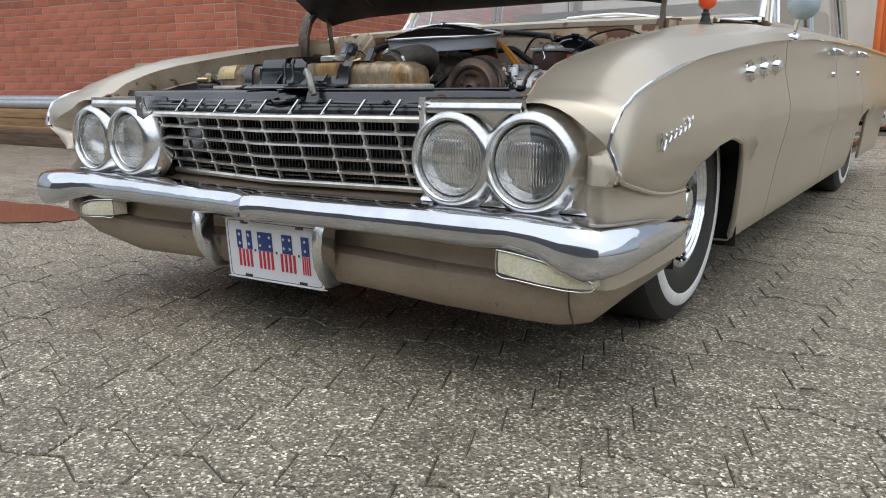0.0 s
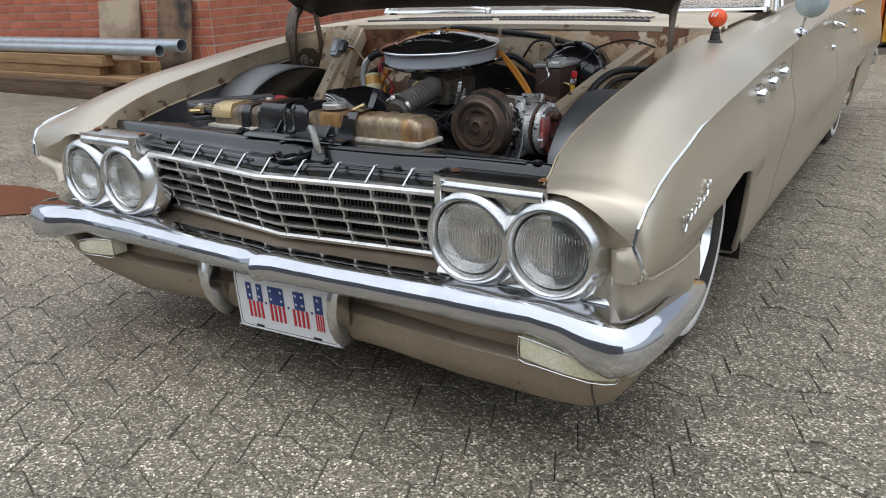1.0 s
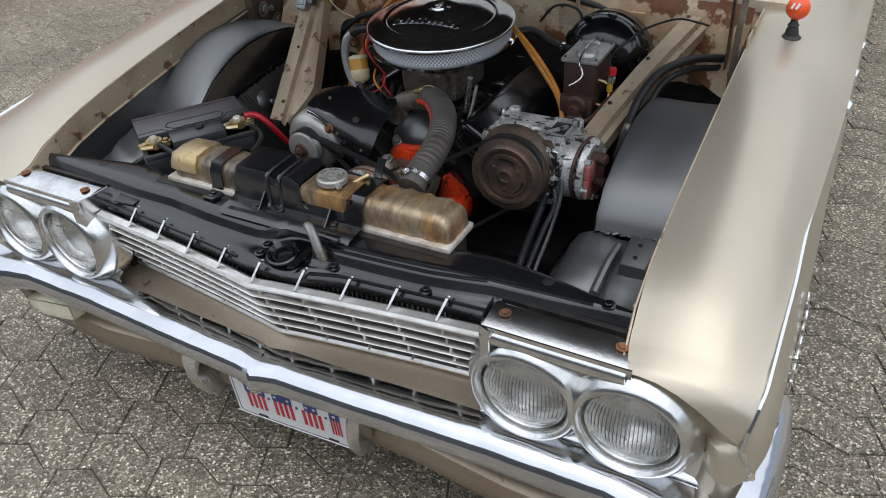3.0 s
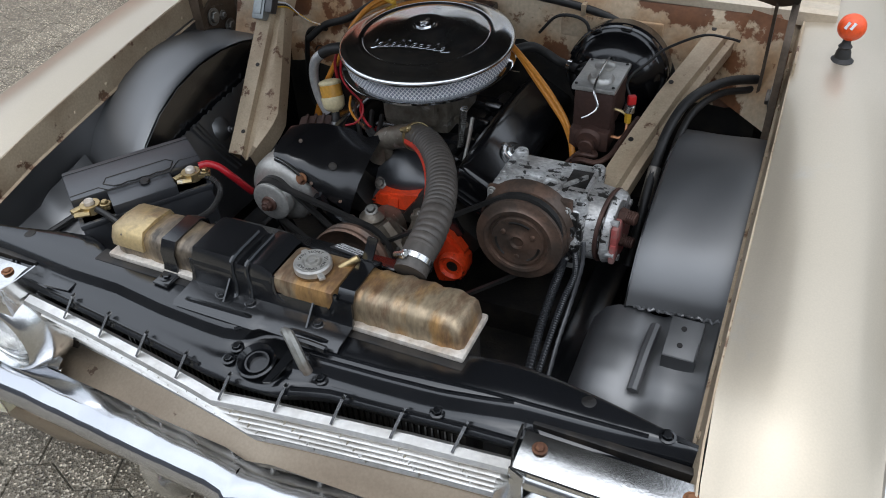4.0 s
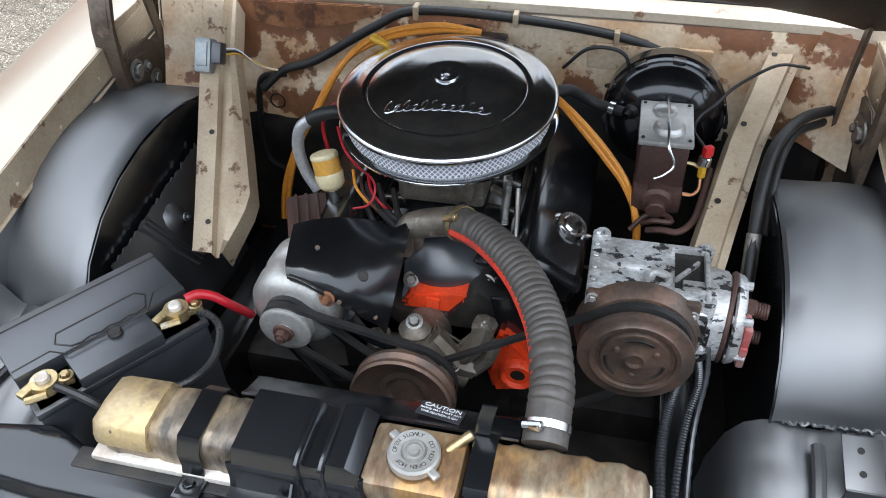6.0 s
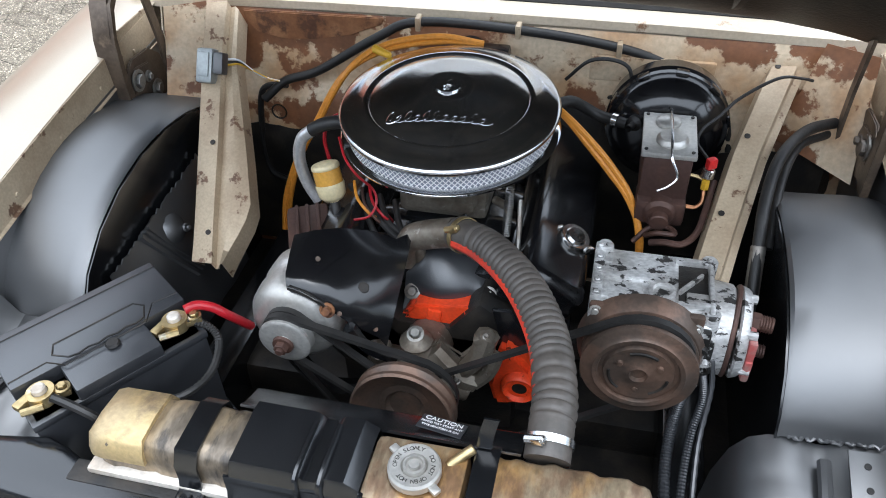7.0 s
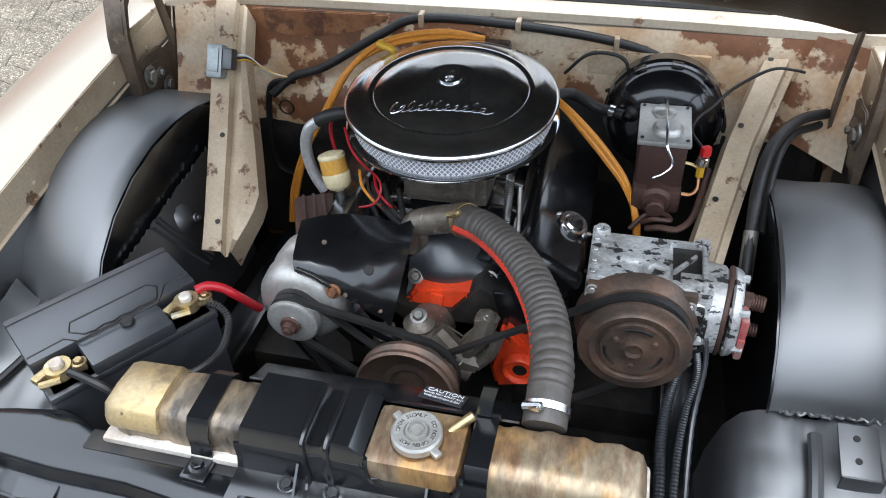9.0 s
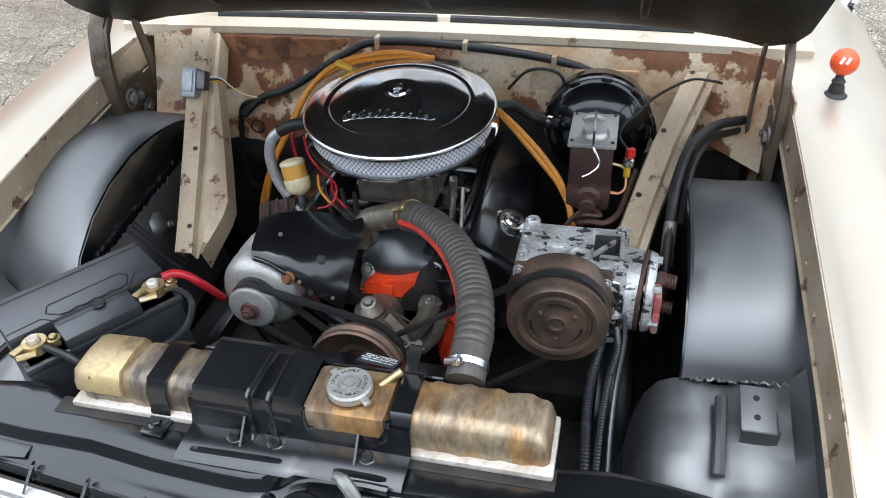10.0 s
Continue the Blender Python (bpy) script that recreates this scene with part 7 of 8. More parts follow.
# ---- brake servo and master cylinder ----
servo = thing("brake_servo", (0.335, 0.99, 0.54), "gloss black round brake servo on the firewall", "brake servo")
part("servo_shell", join(lathe([(0.03, -0.035), (0.06, -0.03), (0.085, -0.015), (0.092, 0.0), (0.096, 0.004), (0.104, 0.006), (0.106, 0.014), (0.103, 0.020), (0.108, 0.026), (0.106, 0.06), (0.08, 0.08), (0, 0.082)], (0.337, 0.945, 0.648), (0, 1, -0.08), 56)), BLACK_GLOSS, servo)
for k in range(10):
    a = 2 * math.pi * k / 10 + 0.2
    part("crimp_tab", box((0.337 + 0.1035 * math.cos(a), 0.960, 0.648 + 0.1035 * math.sin(a)), (0.022, 0.018, 0.008), 0.003, 0, 0, 90 - math.degrees(a)), BLACK_GLOSS, servo)
part("vacuum_valve", join(lathe([(0.011, 0), (0.014, 0.004), (0.014, 0.016), (0.006, 0.02), (0.006, 0.04)], (0.285, 0.925, 0.672), (-0.35, -0.9, 0.1), 16)), RUBBER, servo)
mc = thing("master_cylinder", (0.336, 0.83, 0.56), "brown cast-iron master cylinder with a zinc lid", "master cylinder")
part("cylinder_body", join(box((0.336, 0.835, 0.655), (0.078, 0.118, 0.085), 0.010), rod((0.336, 0.93, 0.605), (0.336, 0.755, 0.597), 0.030, 0.028, 20, 0.006), box((0.336, 0.79, 0.598), (0.080, 0.06, 0.045), 0.008), rod((0.336, 0.765, 0.594), (0.336, 0.742, 0.592), 0.016, seg=12, edge=0.002)), BROWN_METAL, mc)
lid = part("cylinder_lid", join(box((0.336, 0.835, 0.702), (0.086, 0.126, 0.010), 0.003), lathe([(0.026, 0.0), (0.025, 0.006), (0.020, 0.011), (0, 0.012)], (0.340, 0.812, 0.706), (0, 0, 1), 24), lathe([(0.021, 0.0), (0.020, 0.006), (0.015, 0.010), (0, 0.011)], (0.333, 0.868, 0.706), (0, 0, 1), 24)), SILVER, mc, "dull zinc lid with two domes")
for dx in (-0.036, 0.036):
    for dy in (-0.054, 0.054):
        part("lid_screw", rod((0.336 + dx, 0.835 + dy, 0.706), (0.336 + dx, 0.835 + dy, 0.709), 0.003, seg=8), GRIME_AND_SHADE, lid)
part("lid_bail", tube([(0.336, 0.905, 0.69), (0.336, 0.898, 0.715), (0.337, 0.86, 0.722), (0.338, 0.80, 0.721), (0.340, 0.765, 0.705), (0.352, 0.752, 0.680), (0.340, 0.745, 0.665), (0.325, 0.745, 0.655)], 0.0022, 6, 5), WORN_CHROME, mc, "sprung wire bail")
sw_ = part("pressure_switch", join(rod((0.402, 0.80, 0.630), (0.402, 0.80, 0.652), 0.007, seg=6, edge=0.001)), YELLOW, mc)
part("switch_cap", join(rod((0.402, 0.80, 0.652), (0.404, 0.802, 0.668), 0.011, 0.010, 14, 0.002)), WORN_CHROME, sw_)
part("red_connector", box((0.405, 0.803, 0.678), (0.016, 0.012, 0.018), 0.003, 30), RED, sw_)
part("brake_pipe", tube([(0.375, 0.785, 0.602), (0.392, 0.785, 0.602), (0.402, 0.79, 0.612), (0.402, 0.80, 0.63)], 0.0035, 6, 4), mat("copper_pipe", (0.55, 0.26, 0.13), 0.35, 0.9), mc)
part("brake_pipe", tube([(0.372, 0.80, 0.655), (0.388, 0.80, 0.652), (0.40, 0.80, 0.645)], 0.003, 6, 4), BRASS, mc)
solo("switch_wire", tube([(0.400, 0.81, 0.68), (0.383, 0.85, 0.685), (0.39, 0.87, 0.70), (0.412, 0.88, 0.72), (0.44, 0.90, 0.745), (0.50, 0.95, 0.76), (0.545, 0.985, 0.745), (0.565, 1.0, 0.735)], 0.0028, 6, 6), RUBBER, "thin black wire to the brake switch", "cable")
solo("vacuum_hose", tube([(0.13, 0.87, 0.71), (0.165, 0.90, 0.712), (0.19, 0.925, 0.69), (0.22, 0.93, 0.672), (0.268, 0.91, 0.672)], 0.010, 10, 6), RUBBER, "black rubber vacuum hose to the servo", "hose")
solo("hose_clip", lathe([(0.0115, -0.005), (0.0135, -0.005), (0.0135, 0.005), (0.0115, 0.005)], (0.248, 0.918, 0.672), (1, -0.4, 0), 18), WORN_CHROME, "small steel hose clip", "clip")

# ---- fuel filter, pipes, wiring ----
coil = thing("ignition_box", (-0.235, 0.645, 0.40), "dark brown ribbed metal box behind the alternator", "ignition box")
part("box_body", box((-0.232, 0.640, 0.50), (0.072, 0.115, 0.17), 0.010, 24), BROWN_METAL, coil)
for k in range(3):
    part("box_rib", box((-0.232 + 0.018 * (k - 1) * 0.9, 0.640 + 0.018 * (k - 1) * 0.4, 0.587), (0.006, 0.10, 0.008), 0.002, 24), BROWN_METAL, coil)
ff = thing("fuel_filter", (-0.203, 0.69, 0.60), "amber inline fuel filter with cream ends", "fuel filter")
FA, FB = Vector((-0.214, 0.70, 0.672)), Vector((-0.198, 0.682, 0.606))
fd = (FB - FA).normalized()
part("filter_cup", lathe([(0, 0), (0.012, 0.0), (0.022, 0.003), (0.024, 0.006), (0.024, 0.010), (0.0225, 0.012)], FA, fd, 24), CREAM, ff)
part("filter_paper", lathe([(0.0232, 0.010), (0.0232, 0.042)], FA, fd, 24), AMBER, ff, "amber pleated element")
part("filter_bowl", lathe([(0.024, 0.036), (0.025, 0.040), (0.023, 0.058), (0.016, 0.066), (0.008, 0.068), (0.008, 0.078), (0, 0.078)], FA, fd, 24), CREAM, ff)
solo("fuel_line", tube([tuple(FB + fd * 0.002), (-0.188, 0.665, 0.590), (-0.165, 0.62, 0.575), (-0.155, 0.585, 0.555)], 0.0085, 10, 6), RUBBER, "black rubber fuel line below the filter", "hose")
solo("fuel_pipe", tube([(-0.245, 0.72, 0.575), (-0.262, 0.722, 0.61), (-0.270, 0.725, 0.655), (-0.260, 0.725, 0.695), (-0.238, 0.725, 0.716)], 0.0105, 12, 6), BARE_PIPE, "bent bare aluminium pipe", "pipe")
solo("breather_hose", tube([(-0.240, 0.725, 0.715), (-0.215, 0.727, 0.728), (-0.185, 0.735, 0.730), (-0.165, 0.75, 0.71)], 0.0115, 10, 6), RUBBER, "short black breather hose to the air cleaner", "hose")
for k, (dx, dz) in enumerate(((0, 0), (0.010, 0.010))):
    solo("ignition_lead", tube([(-0.385 + dx, 0.83, 0.40), (-0.378 + dx, 0.85, 0.47), (-0.345 + dx, 0.86, 0.555 + dz), (-0.298 + dx, 0.865, 0.635 + dz), (-0.235 + dx, 0.88, 0.735 + dz), (-0.17, 0.93, 0.765 + dz), (-0.08, 0.97, 0.77 + dz), (0.0, 0.985, 0.765)], 0.0055, 8, 6), WIRE_ORANGE, "orange ignition lead behind the air cleaner", "cable", "orange ignition leads")
    solo("ignition_lead", tube([(0.10, 0.90, 0.73), (0.160, 0.835, 0.725 + dz * 0.3), (0.205 + 0.6 * dx, 0.812, 0.688 + dz * 0.6), (0.246 + dx * 0.8, 0.797, 0.648 + dz * 0.5), (0.284 + dx * 0.4, 0.782, 0.606 + dz * 0.3), (0.312 - dx * 0.3, 0.752, 0.555), (0.316, 0.735, 0.48)], 0.0055, 8, 6), WIRE_ORANGE, "orange ignition lead behind the air cleaner", "cable", "orange ignition leads")
solo("yellow_tie", rod((-0.185, 0.915, 0.775), (-0.150, 0.90, 0.770), 0.008, 0.006, 8, 0.002), YELLOW, "yellow cable marker on the leads", "cable tie")
solo("wiring_loom", tube([(-0.445, 0.965, 0.62), (-0.40, 0.985, 0.655), (-0.33, 0.99, 0.680), (-0.21, 1.0, 0.752), (-0.127, 1.015, 0.784), (0.056, 1.03, 0.775), (0.239, 1.035, 0.752), (0.36, 1.03, 0.715), (0.43, 1.02, 0.66), (0.46, 1.0, 0.58)], 0.0088, 10, 8), RUBBER, "black wrapped wiring loom across the firewall", "cable")
for x, y, z in ((-0.127, 1.012, 0.784), (0.056, 1.028, 0.775), (0.239, 1.032, 0.752)):
    solo("loom_clip", box((x, y, z), (0.010, 0.024, 0.026), 0.003), PAINT_DIRTY, "tan metal clip holding the loom", "clip", "loom clips")
solo("drain_pipe", tube([(-0.40, 0.985, 0.645), (-0.448, 0.99, 0.635), (-0.468, 0.99, 0.60), (-0.478, 0.985, 0.50), (-0.470, 0.98, 0.435), (-0.43, 0.97, 0.42)], 0.0065, 8, 6), RUBBER, "black bent line on the firewall", "pipe")
solo("ground_wire", tube([(0.15, 1.0, 0.70), (0.19, 0.99, 0.745), (0.235, 0.985, 0.752), (0.262, 0.985, 0.735), (0.262, 0.985, 0.695), (0.23, 1.0, 0.67)], 0.0035, 6, 6), RUBBER, "thin looped black wire by the servo", "cable")
solo("red_wire", tube([(-0.19, 0.72, 0.71), (-0.166, 0.677, 0.70), (-0.144, 0.663, 0.68), (-0.122, 0.67, 0.65), (-0.115, 0.66, 0.63), (-0.124, 0.642, 0.615), (-0.156, 0.645, 0.60), (-0.168, 0.635, 0.59), (-0.176, 0.62, 0.56)], 0.0021, 6, 6), DARK_RED, "thin red wire beside the carburettor", "cable")
solo("red_lead_short", tube([(-0.19, 0.79, 0.72), (-0.222, 0.775, 0.71), (-0.235, 0.762, 0.68), (-0.225, 0.75, 0.63)], 0.0035, 7, 6), DARK_RED, "short red lead by the fuel pipe", "cable")
for k, (dx, dz, m_) in enumerate(((0.0, 0.0, WIRE_ORANGE), (0.012, -0.012, BROWN_METAL), (0.026, -0.004, DARK_RED))):
    solo("loose_wire", tube([(-0.165 + dx, 0.700, 0.640 + dz), (-0.150 + dx, 0.668, 0.630 + dz), (-0.128 + dx, 0.655, 0.612 + dz), (-0.120 + dx, 0.672, 0.590 + dz), (-0.138 + dx, 0.70, 0.575)], 0.0026, 6, 6), m_, "thin loose wire below the air cleaner", "cable", "loose wires")
solo("choke_wire", tube([(-0.125, 0.68, 0.575), (-0.07, 0.67, 0.573), (-0.01, 0.675, 0.585), (0.03, 0.69, 0.605)], 0.004, 6, 6), RUBBER, "black wire under the air cleaner", "cable")
solo("heater_hose", tube([(0.475, 0.58, 0.46), (0.480, 0.62, 0.54), (0.482, 0.675, 0.60), (0.487, 0.745, 0.655), (0.510, 0.83, 0.685), (0.56, 0.92, 0.685), (0.62, 0.98, 0.672)], 0.0095, 10, 8), RUBBER, "black hose curving over the wheel house", "hose")
solo("heater_pipe", tube([(0.325, 0.700, 0.585), (0.345, 0.690, 0.597), (0.372, 0.690, 0.597), (0.393, 0.712, 0.604), (0.404, 0.750, 0.618), (0.418, 0.82, 0.632)], 0.0055, 8, 6), BROWN_METAL, "bent brown metal pipe behind the compressor", "pipe")
solo("heater_pipe", tube([(0.318, 0.735, 0.570), (0.335, 0.720, 0.590), (0.362, 0.722, 0.590), (0.352, 0.745, 0.585), (0.325, 0.752, 0.575), (0.300, 0.74, 0.55)], 0.0045, 8, 6), BROWN_METAL, "coiled brown metal pipe behind the compressor", "pipe")
solo("hose_sleeve", rod((0.4805, 0.635, 0.555), (0.483, 0.69, 0.612), 0.0115, seg=14, edge=0.002), STEEL, "steel sleeve on the black hose", "sleeve")
solo("heater_hose", tube([(0.50, 0.70, 0.60), (0.515, 0.80, 0.66), (0.55, 0.90, 0.665), (0.60, 0.96, 0.655), (0.64, 1.0, 0.65)], 0.007, 10, 8), RUBBER, "thinner black hose beside the wheel house", "hose")
for r, per, way in ((0.0078, 30, ((0.388, 0.462, 0.56), (0.384, 0.450, 0.53), (0.377, 0.425, 0.485), (0.374, 0.38, 0.448), (0.378, 0.31, 0.41), (0.38, 0.25, 0.36))),
                    (0.0055, 30, ((0.402, 0.462, 0.575), (0.411, 0.445, 0.53), (0.402, 0.412, 0.49), (0.397, 0.365, 0.45), (0.396, 0.30, 0.41), (0.396, 0.25, 0.37))),
                    (0.004, 8, ((0.415, 0.47, 0.58), (0.420, 0.45, 0.54), (0.414, 0.41, 0.48), (0.412, 0.35, 0.44), (0.414, 0.28, 0.39)))):
    solo("corrugated_conduit", tube(way, r, 8, per, radius=lambda k, n: 1.12 if k % 2 else 0.90), BLACK_PLASTIC, "black corrugated conduit below the compressor", "conduit", "conduits by the compressor")
reg = thing("voltage_regulator", (-0.535, 0.93, 0.67), "grey metal regulator box with a black plug on the brace", "regulator")
RM = pose(-0.506, 0.898, 0.720, 58, 0, 0)
part("regulator_case", turned(join(box((0, 0, 0.012), (0.033, 0.064, 0.028), 0.006), box((0, 0.002, 0.027), (0.021, 0.044, 0.004), 0.002), box((0.001, -0.038, 0.0), (0.026, 0.024, 0.004), 0.001), rod((0.001, -0.042, 0.001), (0.001, -0.042, 0.006), 0.005, seg=6)), RM), ZINC, reg)
part("regulator_plug", turned(box((0.026, 0.006, 0.012), (0.020, 0.040, 0.024), 0.004), RM), BLACK_PLASTIC, reg)
for k in range(3):
    part("regulator_wire", tube([(-0.474, 0.905, 0.722 + 0.006 * k), (-0.460, 0.925, 0.715 + 0.004 * k), (-0.45, 0.95, 0.69), (-0.43, 0.965, 0.668), (-0.41, 0.98, 0.655)], 0.0022, 5, 5), (YELLOW, RUBBER, PLATE_WHITE)[k], reg)

# ball on a rubber foot, on the wing
ball = thing("antenna_ball", (0.747, 0.918, 0.756), "orange ball with a plain blue mark on a black foot", "ornament")
part("foot", lathe([(0.0, 0), (0.0195, 0.0), (0.0205, 0.004), (0.014, 0.010), (0.0125, 0.020), (0.010, 0.026), (0.012, 0.030), (0.008, 0.035), (0.006, 0.044), (0, 0.045)], (0.747, 0.918, 0.7555), (0, 0, 1), 24), RUBBER, ball)
part("ball", lathe([(0.0235 * math.sin(math.pi * k / 16), 0.0235 - 0.0235 * math.cos(math.pi * k / 16)) for k in range(17)], (0.749, 0.921, 0.796), (0, 0, 1), 32), mat("orange_ball", (0.85, 0.10, 0.02), 0.35, bump=0.0), ball)
d = Vector((-0.15, -0.75, 0.35)).normalized()
bu, bv, bw_ = basis(d)
for nm, hw, lift, m_ in (("white_mark", 0.0030, 0.0, PLATE_WHITE), ("blue_mark", 0.0019, 0.0006, PLATE_BLUE)):
    for x0, pts in ((-0.0045, ((0.0025, 0.006), (-0.0025, -0.006))), (0.0048, ((0.0025, 0.006), (-0.0025, -0.006)))):
        way = []
        for px, py in pts:
            q = bu * -(px + x0) + bv * -py
            way.append(Vector((0.749, 0.921, 0.8195)) + (d * math.sqrt(0.0235 ** 2 - q.length_squared) + q).normalized() * (0.0228 + lift))
        part(nm, tube(way, hw, 6, 1, bent=False), m_, ball)

# ---- the yard's brick building ----
CORNER = Vector((-4.60, 3.95, 0))
U = Vector((-0.984, -0.178, 0))      # along the near wall, away from the corner
W = Vector((-0.178, 0.984, 0))       # along the far wall
COURSE, LENGTH = 0.081, 0.25


def wall_solid(d, n, length, lo, hi, thick, material, inset=0.0):
    """A slab that runs from the corner along d, its face looking towards -n."""
    c = CORNER + d * (length / 2) + n * (thick / 2 + inset)
    a = math.degrees(math.atan2(d.y, d.x))
    return box((c.x, c.y, (lo + hi) / 2), (length, thick, hi - lo), 0.0, a), material


for nm, d, n, length in (("wall_west", U, W, 9.0), ("wall_north", W, U, 12.0)):
    b, m_ = wall_solid(d, n, length, 0.0, 3.4, 0.30, MORTAR)
    wall = solo(nm, b, m_, "red brick wall of the yard building", "wall", kind="structure")
    b, m_ = wall_solid(d, n, length, 0.0, 0.17, 0.34, CONCRETE, -0.02)
    part("plinth", b, m_, wall, "grey concrete plinth")
    b, m_ = wall_solid(d, n, length, 3.4, 3.5, 0.38, GALVANISED, -0.04)
    part("coping", b, m_, wall)
b = prism([(CORNER.x + (U * i + W * j).x, CORNER.y + (U * i + W * j).y) for i, j in ((0.05, 0.05), (8.9, 0.05), (8.9, 11.9), (0.05, 11.9))], 3.3, 3.42)
solo("roof", b, CONCRETE, "flat grey roof of the yard building", "roof", kind="structure")

# ---- timber, pipes and boards by the wall ----
TA = -4.0


def stick(name, x0, x1, y, z, w, h, material, label, category, group, turn=0.0):
    bm = box(((x0 + x1) / 2, y, z + h / 2), (abs(x1 - x0), w, h), 0.005, turn)
    return solo(name, bm, material, label, category, group)


stick("timber_beam", -9.0, -5.10, 3.11, 0.0, 0.16, 0.125, WOOD_DARK, "dark weathered beam lying on the paving", "timber", "stacked timber")
stick("timber_beam", -9.0, -5.0, 3.42, 0.0, 0.20, 0.125, WOOD_DARK, "dark weathered beam lying on the paving", "timber", "stacked timber")
stick("timber_plank", -9.0, -4.92, 3.15, 0.126, 0.24, 0.035, WOOD_DARK, "dark plank on the stack of beams", "timber", "stacked timber", 0.6)
stick("timber_plank", -8.8, -4.72, 3.24, 0.162, 0.26, 0.040, WOOD, "brown plank on the stack of beams", "timber", "stacked timber", -0.5)
stick("timber_plank", -8.0, -4.52, 3.44, 0.162, 0.14, 0.040, WOOD, "pale plank with a sawn end on the stack", "timber", "stacked timber", 1.0)
stick("timber_beam", -8.9, -5.28, 3.20, 0.203, 0.10, 0.085, WOOD, "pale sawn beam on the stack", "timber", "stacked timber", 0.3)
stick("timber_beam", -8.9, -5.18, 3.20, 0.290, 0.12, 0.095, WOOD, "pale sawn beam on the stack", "timber", "stacked timber", -0.3)
stick("timber_beam", -8.9, -5.02, 3.36, 0.203, 0.12, 0.12, WOOD, "pale sawn beam on the stack", "timber", "stacked timber")
stick("timber_beam", -8.9, -4.92, 3.50, 0.203, 0.12, 0.10, WOOD, "pale sawn beam on the stack", "timber", "stacked timber")
for x1, y, z, r in ((-4.30, 3.33, 0.452 + 0.02, 0.056), (-4.45, 3.21, 0.436, 0.050)):
    bm = lathe([(r, 0), (r, 5.0), (r - 0.004, 5.0), (r - 0.004, 0.0), (r, 0)], (x1, y, z), (-1, 0, 0), 28)
    solo("steel_pipe", bm, GALVANISED, "galvanised steel pipe lying on the timber", "pipe", "pipes on the timber")
solo("leaning_board", turned(box((0, 0, 0.43), (0.52, 0.018, 0.86), 0.003), pose(-5.62, 3.60, 0.0, -10, 0, 10)), BOARD, "beige scuffed board leaning on the brick wall", "board", "boards at the wall")
solo("leaning_board", turned(box((0, 0, 0.43), (0.40, 0.018, 0.86), 0.003), pose(-4.98, 3.72, 0.0, -8, 4, 10)), mat("dark_ply", (0.2, 0.12, 0.07), 0.8, 0, (0.02, 0.02, 0.02), 3, 0.95, 0.45, 0.6, bump=0.2), "dark stained plywood leaning on the wall", "board", "boards at the wall")
rnd = random.Random(4)
bm = bmesh.new()
bmesh.ops.create_icosphere(bm, subdivisions=3, radius=1)
for v in bm.verts:
    q = noise.noise(v.co * 2.3) * 0.5 + noise.noise(v.co * 6) * 0.25
    v.co = Vector((v.co.x * 0.16 * (1 + q), v.co.y * 0.08 * (1 + q), max(0, v.co.z * 0.05 * (1 + q))))
bm.transform(pose(-4.85, 3.70, 0.0, 0, 0, 15))
solo("plastic_scrap", bm, PLATE_WHITE, "crumpled white plastic scrap on the paving", "litter")

# puddle
bm = bmesh.new()
ring = []
for k in range(110):
    a = 2 * math.pi * k / 110
    q = 1 + 0.22 * noise.noise(Vector((math.cos(a) * 1.5, math.sin(a) * 1.5, 3))) + 0.10 * noise.noise(Vector((math.cos(a) * 7, math.sin(a) * 7, 5))) + 0.05 * noise.noise(Vector((math.cos(a) * 19, math.sin(a) * 19, 9)))
    ring.append(bm.verts.new((-2.58 + 0.55 * q * math.cos(a), 0.66 + 0.20 * q * math.sin(a), 0.0045)))
bm.faces.new(ring)
solo("puddle", bm, mat("muddy_water", (0.13, 0.06, 0.035), 0.06, 0.0, (0.17, 0.085, 0.05), 3, 0.6, bump=0.0), "shallow reddish-brown puddle on the paving", "puddle")

# ---- across the yard ----
far = solo("wall_far", box((5.0, 13.2, 2.2), (22, 0.3, 4.4), 0.0), RENDERED, "pale rendered wall across the yard", "wall", kind="structure")
# added out of view: darkens the chrome's reflections and cuts low front sky light
solo("wall_unseen_south", box((-1.0, -9.5, 2.5), (26, 0.3, 5.0), 0.0), mat("dark_unseen_wall", (0.17, 0.175, 0.19), 0.85, 0.0, (0.12, 0.12, 0.13), 1.2, 0.6, bump=0.2), "added unseen dark wall that the bumper chrome reflects", "wall", kind="structure")
box_ = thing("storage_container", (0.8, 10.4, 0), "orange and yellow steel storage container across the yard", "container")
part("container_side", join(box((1.05, 10.4, 0.95), (0.9, 1.6, 1.8), 0.02), *[box((0.68 + 0.16 * k, 9.58, 0.95), (0.08, 0.04, 1.6), 0.01) for k in range(6)]), HOARDING_Y, box_)
part("container_end", join(box((0.42, 10.4, 0.95), (0.32, 1.6, 1.8), 0.02), *[box((0.32 + 0.1 * k, 9.58, 0.95), (0.05, 0.04, 1.6), 0.01) for k in range(3)]), HOARDING_O, box_)
for k in range(2):
    part("skid", box((0.85, 9.9 + 1.0 * k, 0.03), (1.2, 0.2, 0.06), 0.01), STEEL, box_)

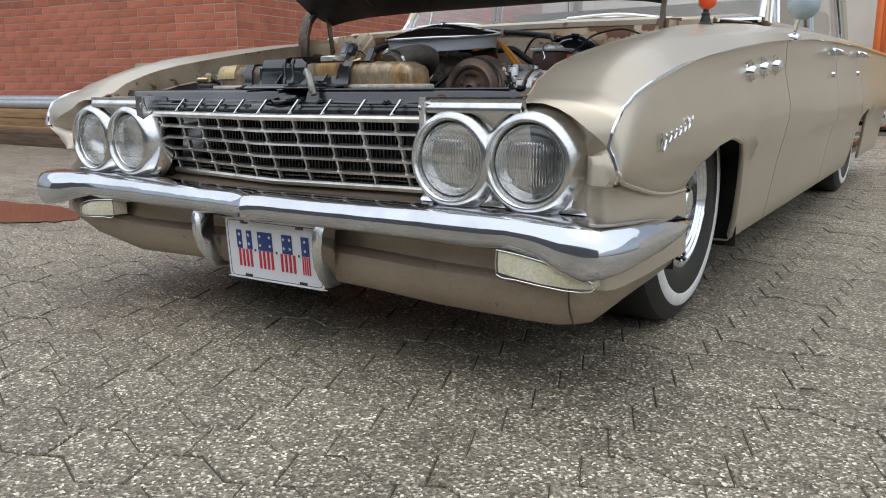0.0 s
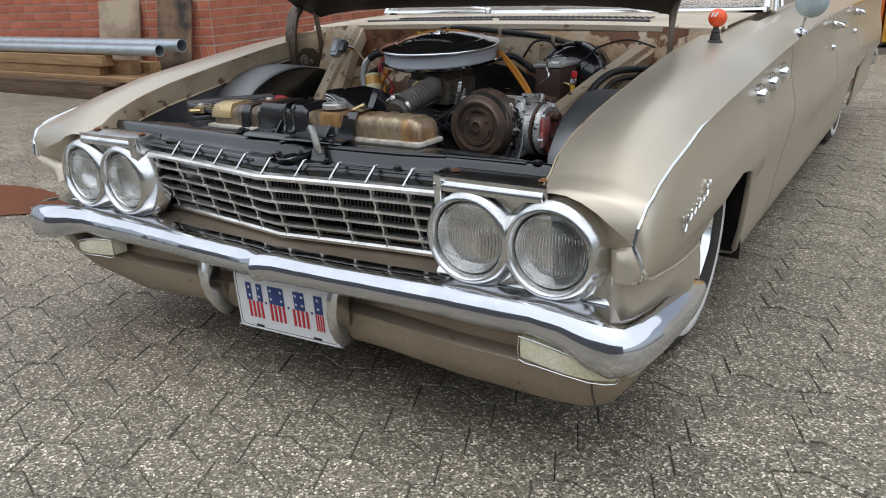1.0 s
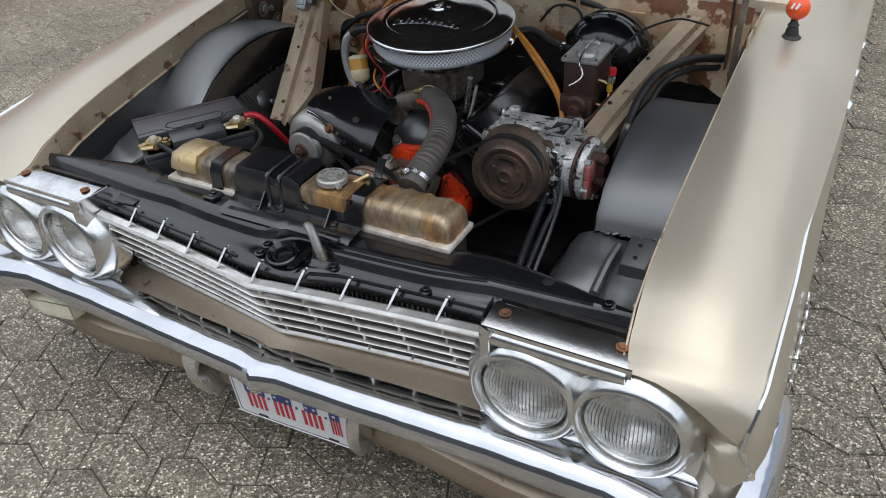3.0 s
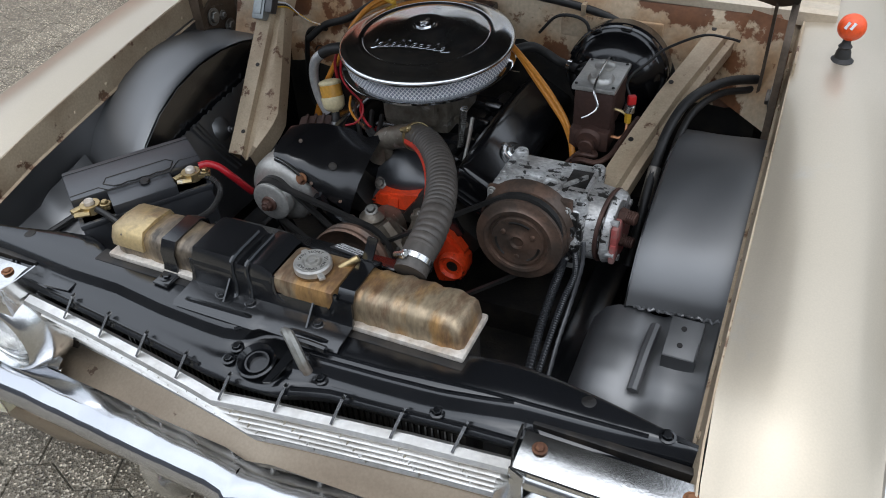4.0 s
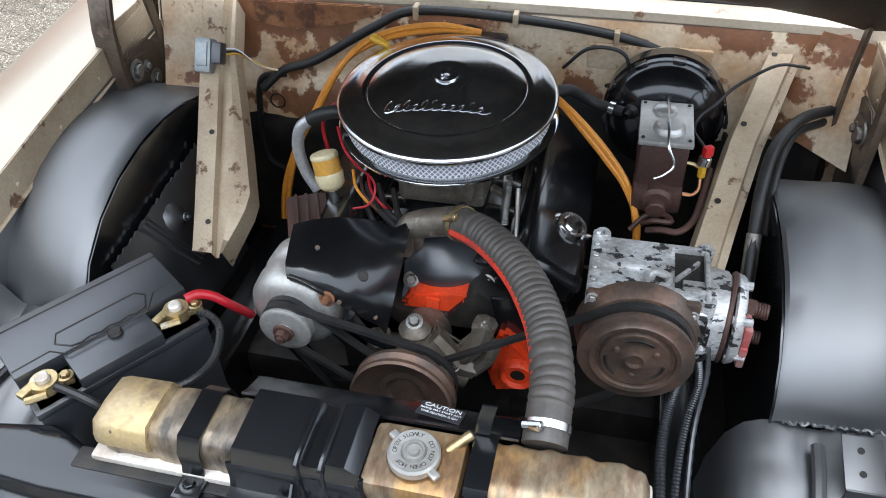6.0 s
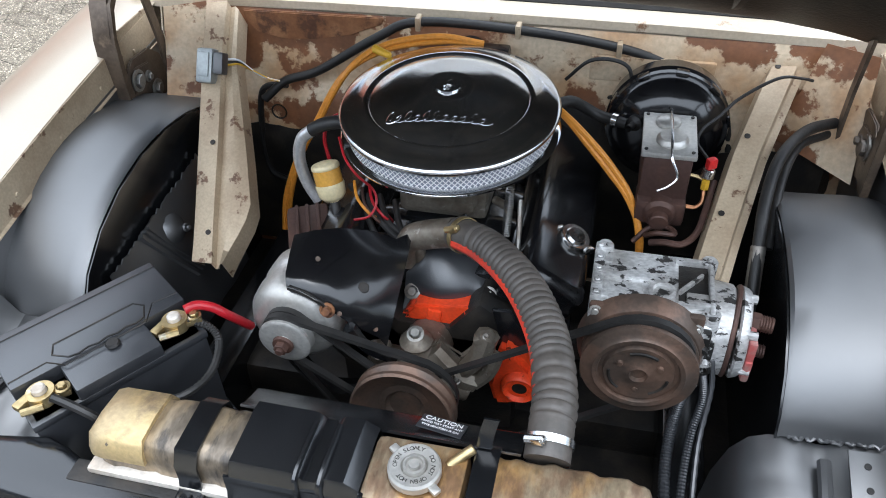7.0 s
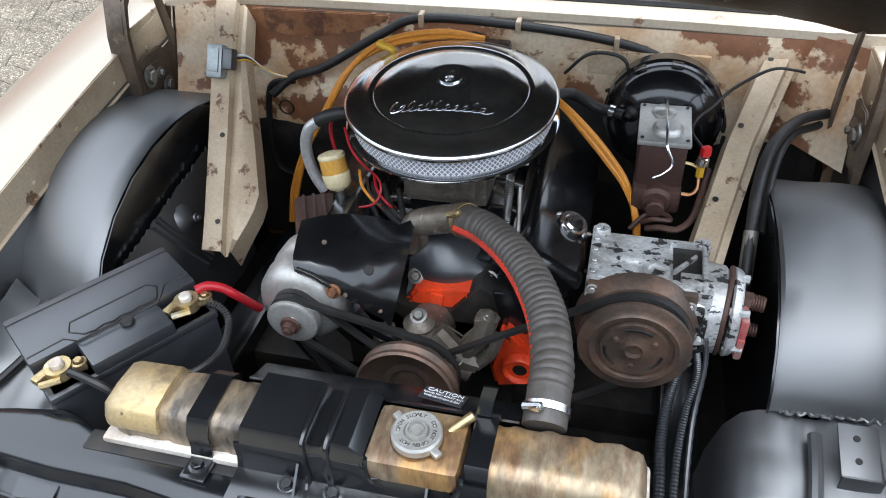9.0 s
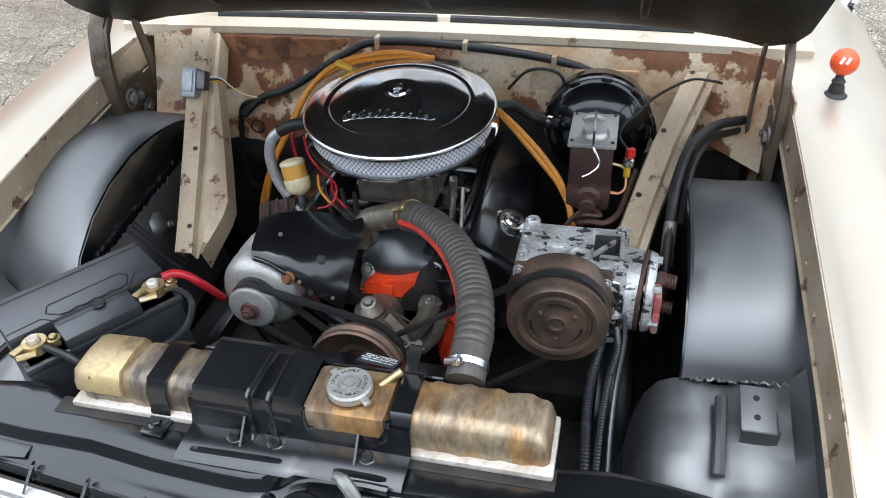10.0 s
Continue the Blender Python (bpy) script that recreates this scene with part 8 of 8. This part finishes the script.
# ---- bricks ----
brick_mesh = finish(box((0, 0, 0), (LENGTH - 0.011, 0.03, COURSE - 0.011), 0.0))
half_mesh = finish(box((0, 0, 0), (LENGTH / 2 - 0.011, 0.03, COURSE - 0.011), 0.0))
soldier_mesh = finish(box((0, 0, 0), (COURSE - 0.011, 0.03, LENGTH - 0.02), 0.0))
for m_ in (brick_mesh, half_mesh, soldier_mesh):
    m_.materials.append(BRICK)
walls = {o.name: o for o in scene.objects if o.name.startswith("wall_")}
rnd = random.Random(11)
for nm, d, n, singles, total in (("wall_west", U, W, 300, 8.9), ("wall_north", W, U, 0, 11.9)):
    wall, made, rest = walls[nm], 0, []
    ang = math.atan2(d.y, d.x)
    for row in range(-1, 36):
        z = 0.17 + 0.25 + (row + 0.5) * COURSE if row >= 0 else 0.17 + 0.125
        u, k = 0.0, 0
        while u < total:
            if row < 0:
                w, mesh = COURSE, soldier_mesh
            else:
                half = (row % 2 == 0 and k == 0) or (k % 5 == 3 and row % 3 == 1)
                w, mesh = (LENGTH / 2, half_mesh) if half else (LENGTH, brick_mesh)
            c = CORNER + d * (u + w / 2) + n * (0.011 + rnd.uniform(-0.0015, 0.0015))
            m_ = Matrix.Translation((c.x, c.y, z)) @ Matrix.Rotation(ang, 4, "Z")
            if made < singles and row < 20 and 0.0 <= u < 4.3:
                ob = new("brick", mesh)
                ob.parent = wall
                ob.matrix_basis = m_
                made += 1
            else:
                rest.append((m_, mesh))
            u, k = u + w, k + 1
    verts, faces = [], []
    for m_, mesh in rest:
        base = len(verts)
        verts += [tuple(m_ @ v.co) for v in mesh.vertices]
        faces += [tuple(base + i for i in p.vertices) for p in mesh.polygons]
    me = bpy.data.meshes.new("bricks")
    me.from_pydata(verts, [], faces)
    me.materials.append(BRICK)
    ob = new("brickwork", me)
    ob.parent = wall
    tagged(ob, "red bricks in mortar", kind="stuff")

# ---- paving stones: wavy-edged blocks in rows ----
E1, E2 = Vector((0.096, -0.034)), Vector((0.103, 0.048))
A = E1 + E2
ROWSTEP = Vector((0.103, -0.068)) - E2          # from a low point of one joint to a low point of the next
D0 = Vector((-0.729, -0.159))
top = [Vector(E2 * 0.3), Vector(E2), Vector(A), Vector(A + E2 * 0.3)]
off = Vector((0.103, -0.068))
bottom = [off - E2 * 0.3 + A, off + E1, off, off - E2 * 0.3]
poly = top + bottom
mid = sum(poly, Vector((0, 0))) / 8
poly = [p - mid for p in poly]
GAP = 0.0012                                     # half a joint
turn = 1 if sum(p.cross(q) for p, q in zip(poly, poly[1:] + poly[:1])) > 0 else -1
shape = []
for k in range(8):
    p0, p1, p2 = poly[k - 1], poly[k], poly[(k + 1) % 8]
    d1, d2 = (p1 - p0).normalized(), (p2 - p1).normalized()
    n1, n2 = Vector((-d1.y, d1.x)) * turn, Vector((-d2.y, d2.x)) * turn
    shape.append(p1 + (n1 + n2) * GAP / max(0.3, 1 + n1.dot(n2)))


def stone(shape):
    bm = bmesh.new()
    rims = []
    for inset, z in ((0.0, -0.02), (0.0, -0.0025), (0.0025, 0.0)):
        rims.append([bm.verts.new((p.x - p.x * inset / p.length, p.y - p.y * inset / p.length, z)) for p in shape])
    for a, b in zip(rims, rims[1:]):
        for k in range(8):
            bm.faces.new((a[k], a[(k + 1) % 8], b[(k + 1) % 8], b[k]))
    bm.faces.new(rims[-1])
    return finish(bm, 20)


stone_mesh = stone(shape)
stone_mesh.materials.append(PAVING)
rnd = random.Random(5)
pavement = new("pavement")
tagged(pavement, "damp exposed-aggregate paving of wavy-edged blocks", "pavement", kind="structure")
near, rest = 0, []
for i in range(-75, 60):
    for j in range(-75, 75):
        c = D0 + A * i + ROWSTEP * j + mid
        if not (-10.5 < c.x < 7.5 and -3.2 < c.y < 9.5):
            continue
        m_ = Matrix.Translation((c.x, c.y, rnd.uniform(-0.0016, 0.0016))) @ Matrix.Rotation(rnd.uniform(-0.008, 0.008), 4, "X") @ Matrix.Rotation(rnd.uniform(-0.008, 0.008), 4, "Y")
        if near < 300 and -1.35 < c.x < 1.75 and -0.95 < c.y < 0.9 and not (abs(c.x) < 0.7 and c.y > 0.1):
            ob = new("paving_stone", stone_mesh)
            ob.parent = pavement
            ob.matrix_basis = m_
            near += 1
        else:
            rest.append(m_)
co = np.array([tuple(v.co) + (1.0,) for v in stone_mesh.vertices])
faces0 = [tuple(p.vertices) for p in stone_mesh.polygons]
verts, faces = [], []
for k, m_ in enumerate(rest):
    verts.append((co @ np.array(m_).T)[:, :3])
    faces += [tuple(k * len(co) + i for i in f) for f in faces0]
me = bpy.data.meshes.new("paving")
me.from_pydata(np.concatenate(verts).tolist(), [], faces)
me.materials.append(PAVING)
ob = new("paving_field", me)
ob.parent = pavement
tagged(ob, "damp exposed-aggregate blocks", kind="stuff")
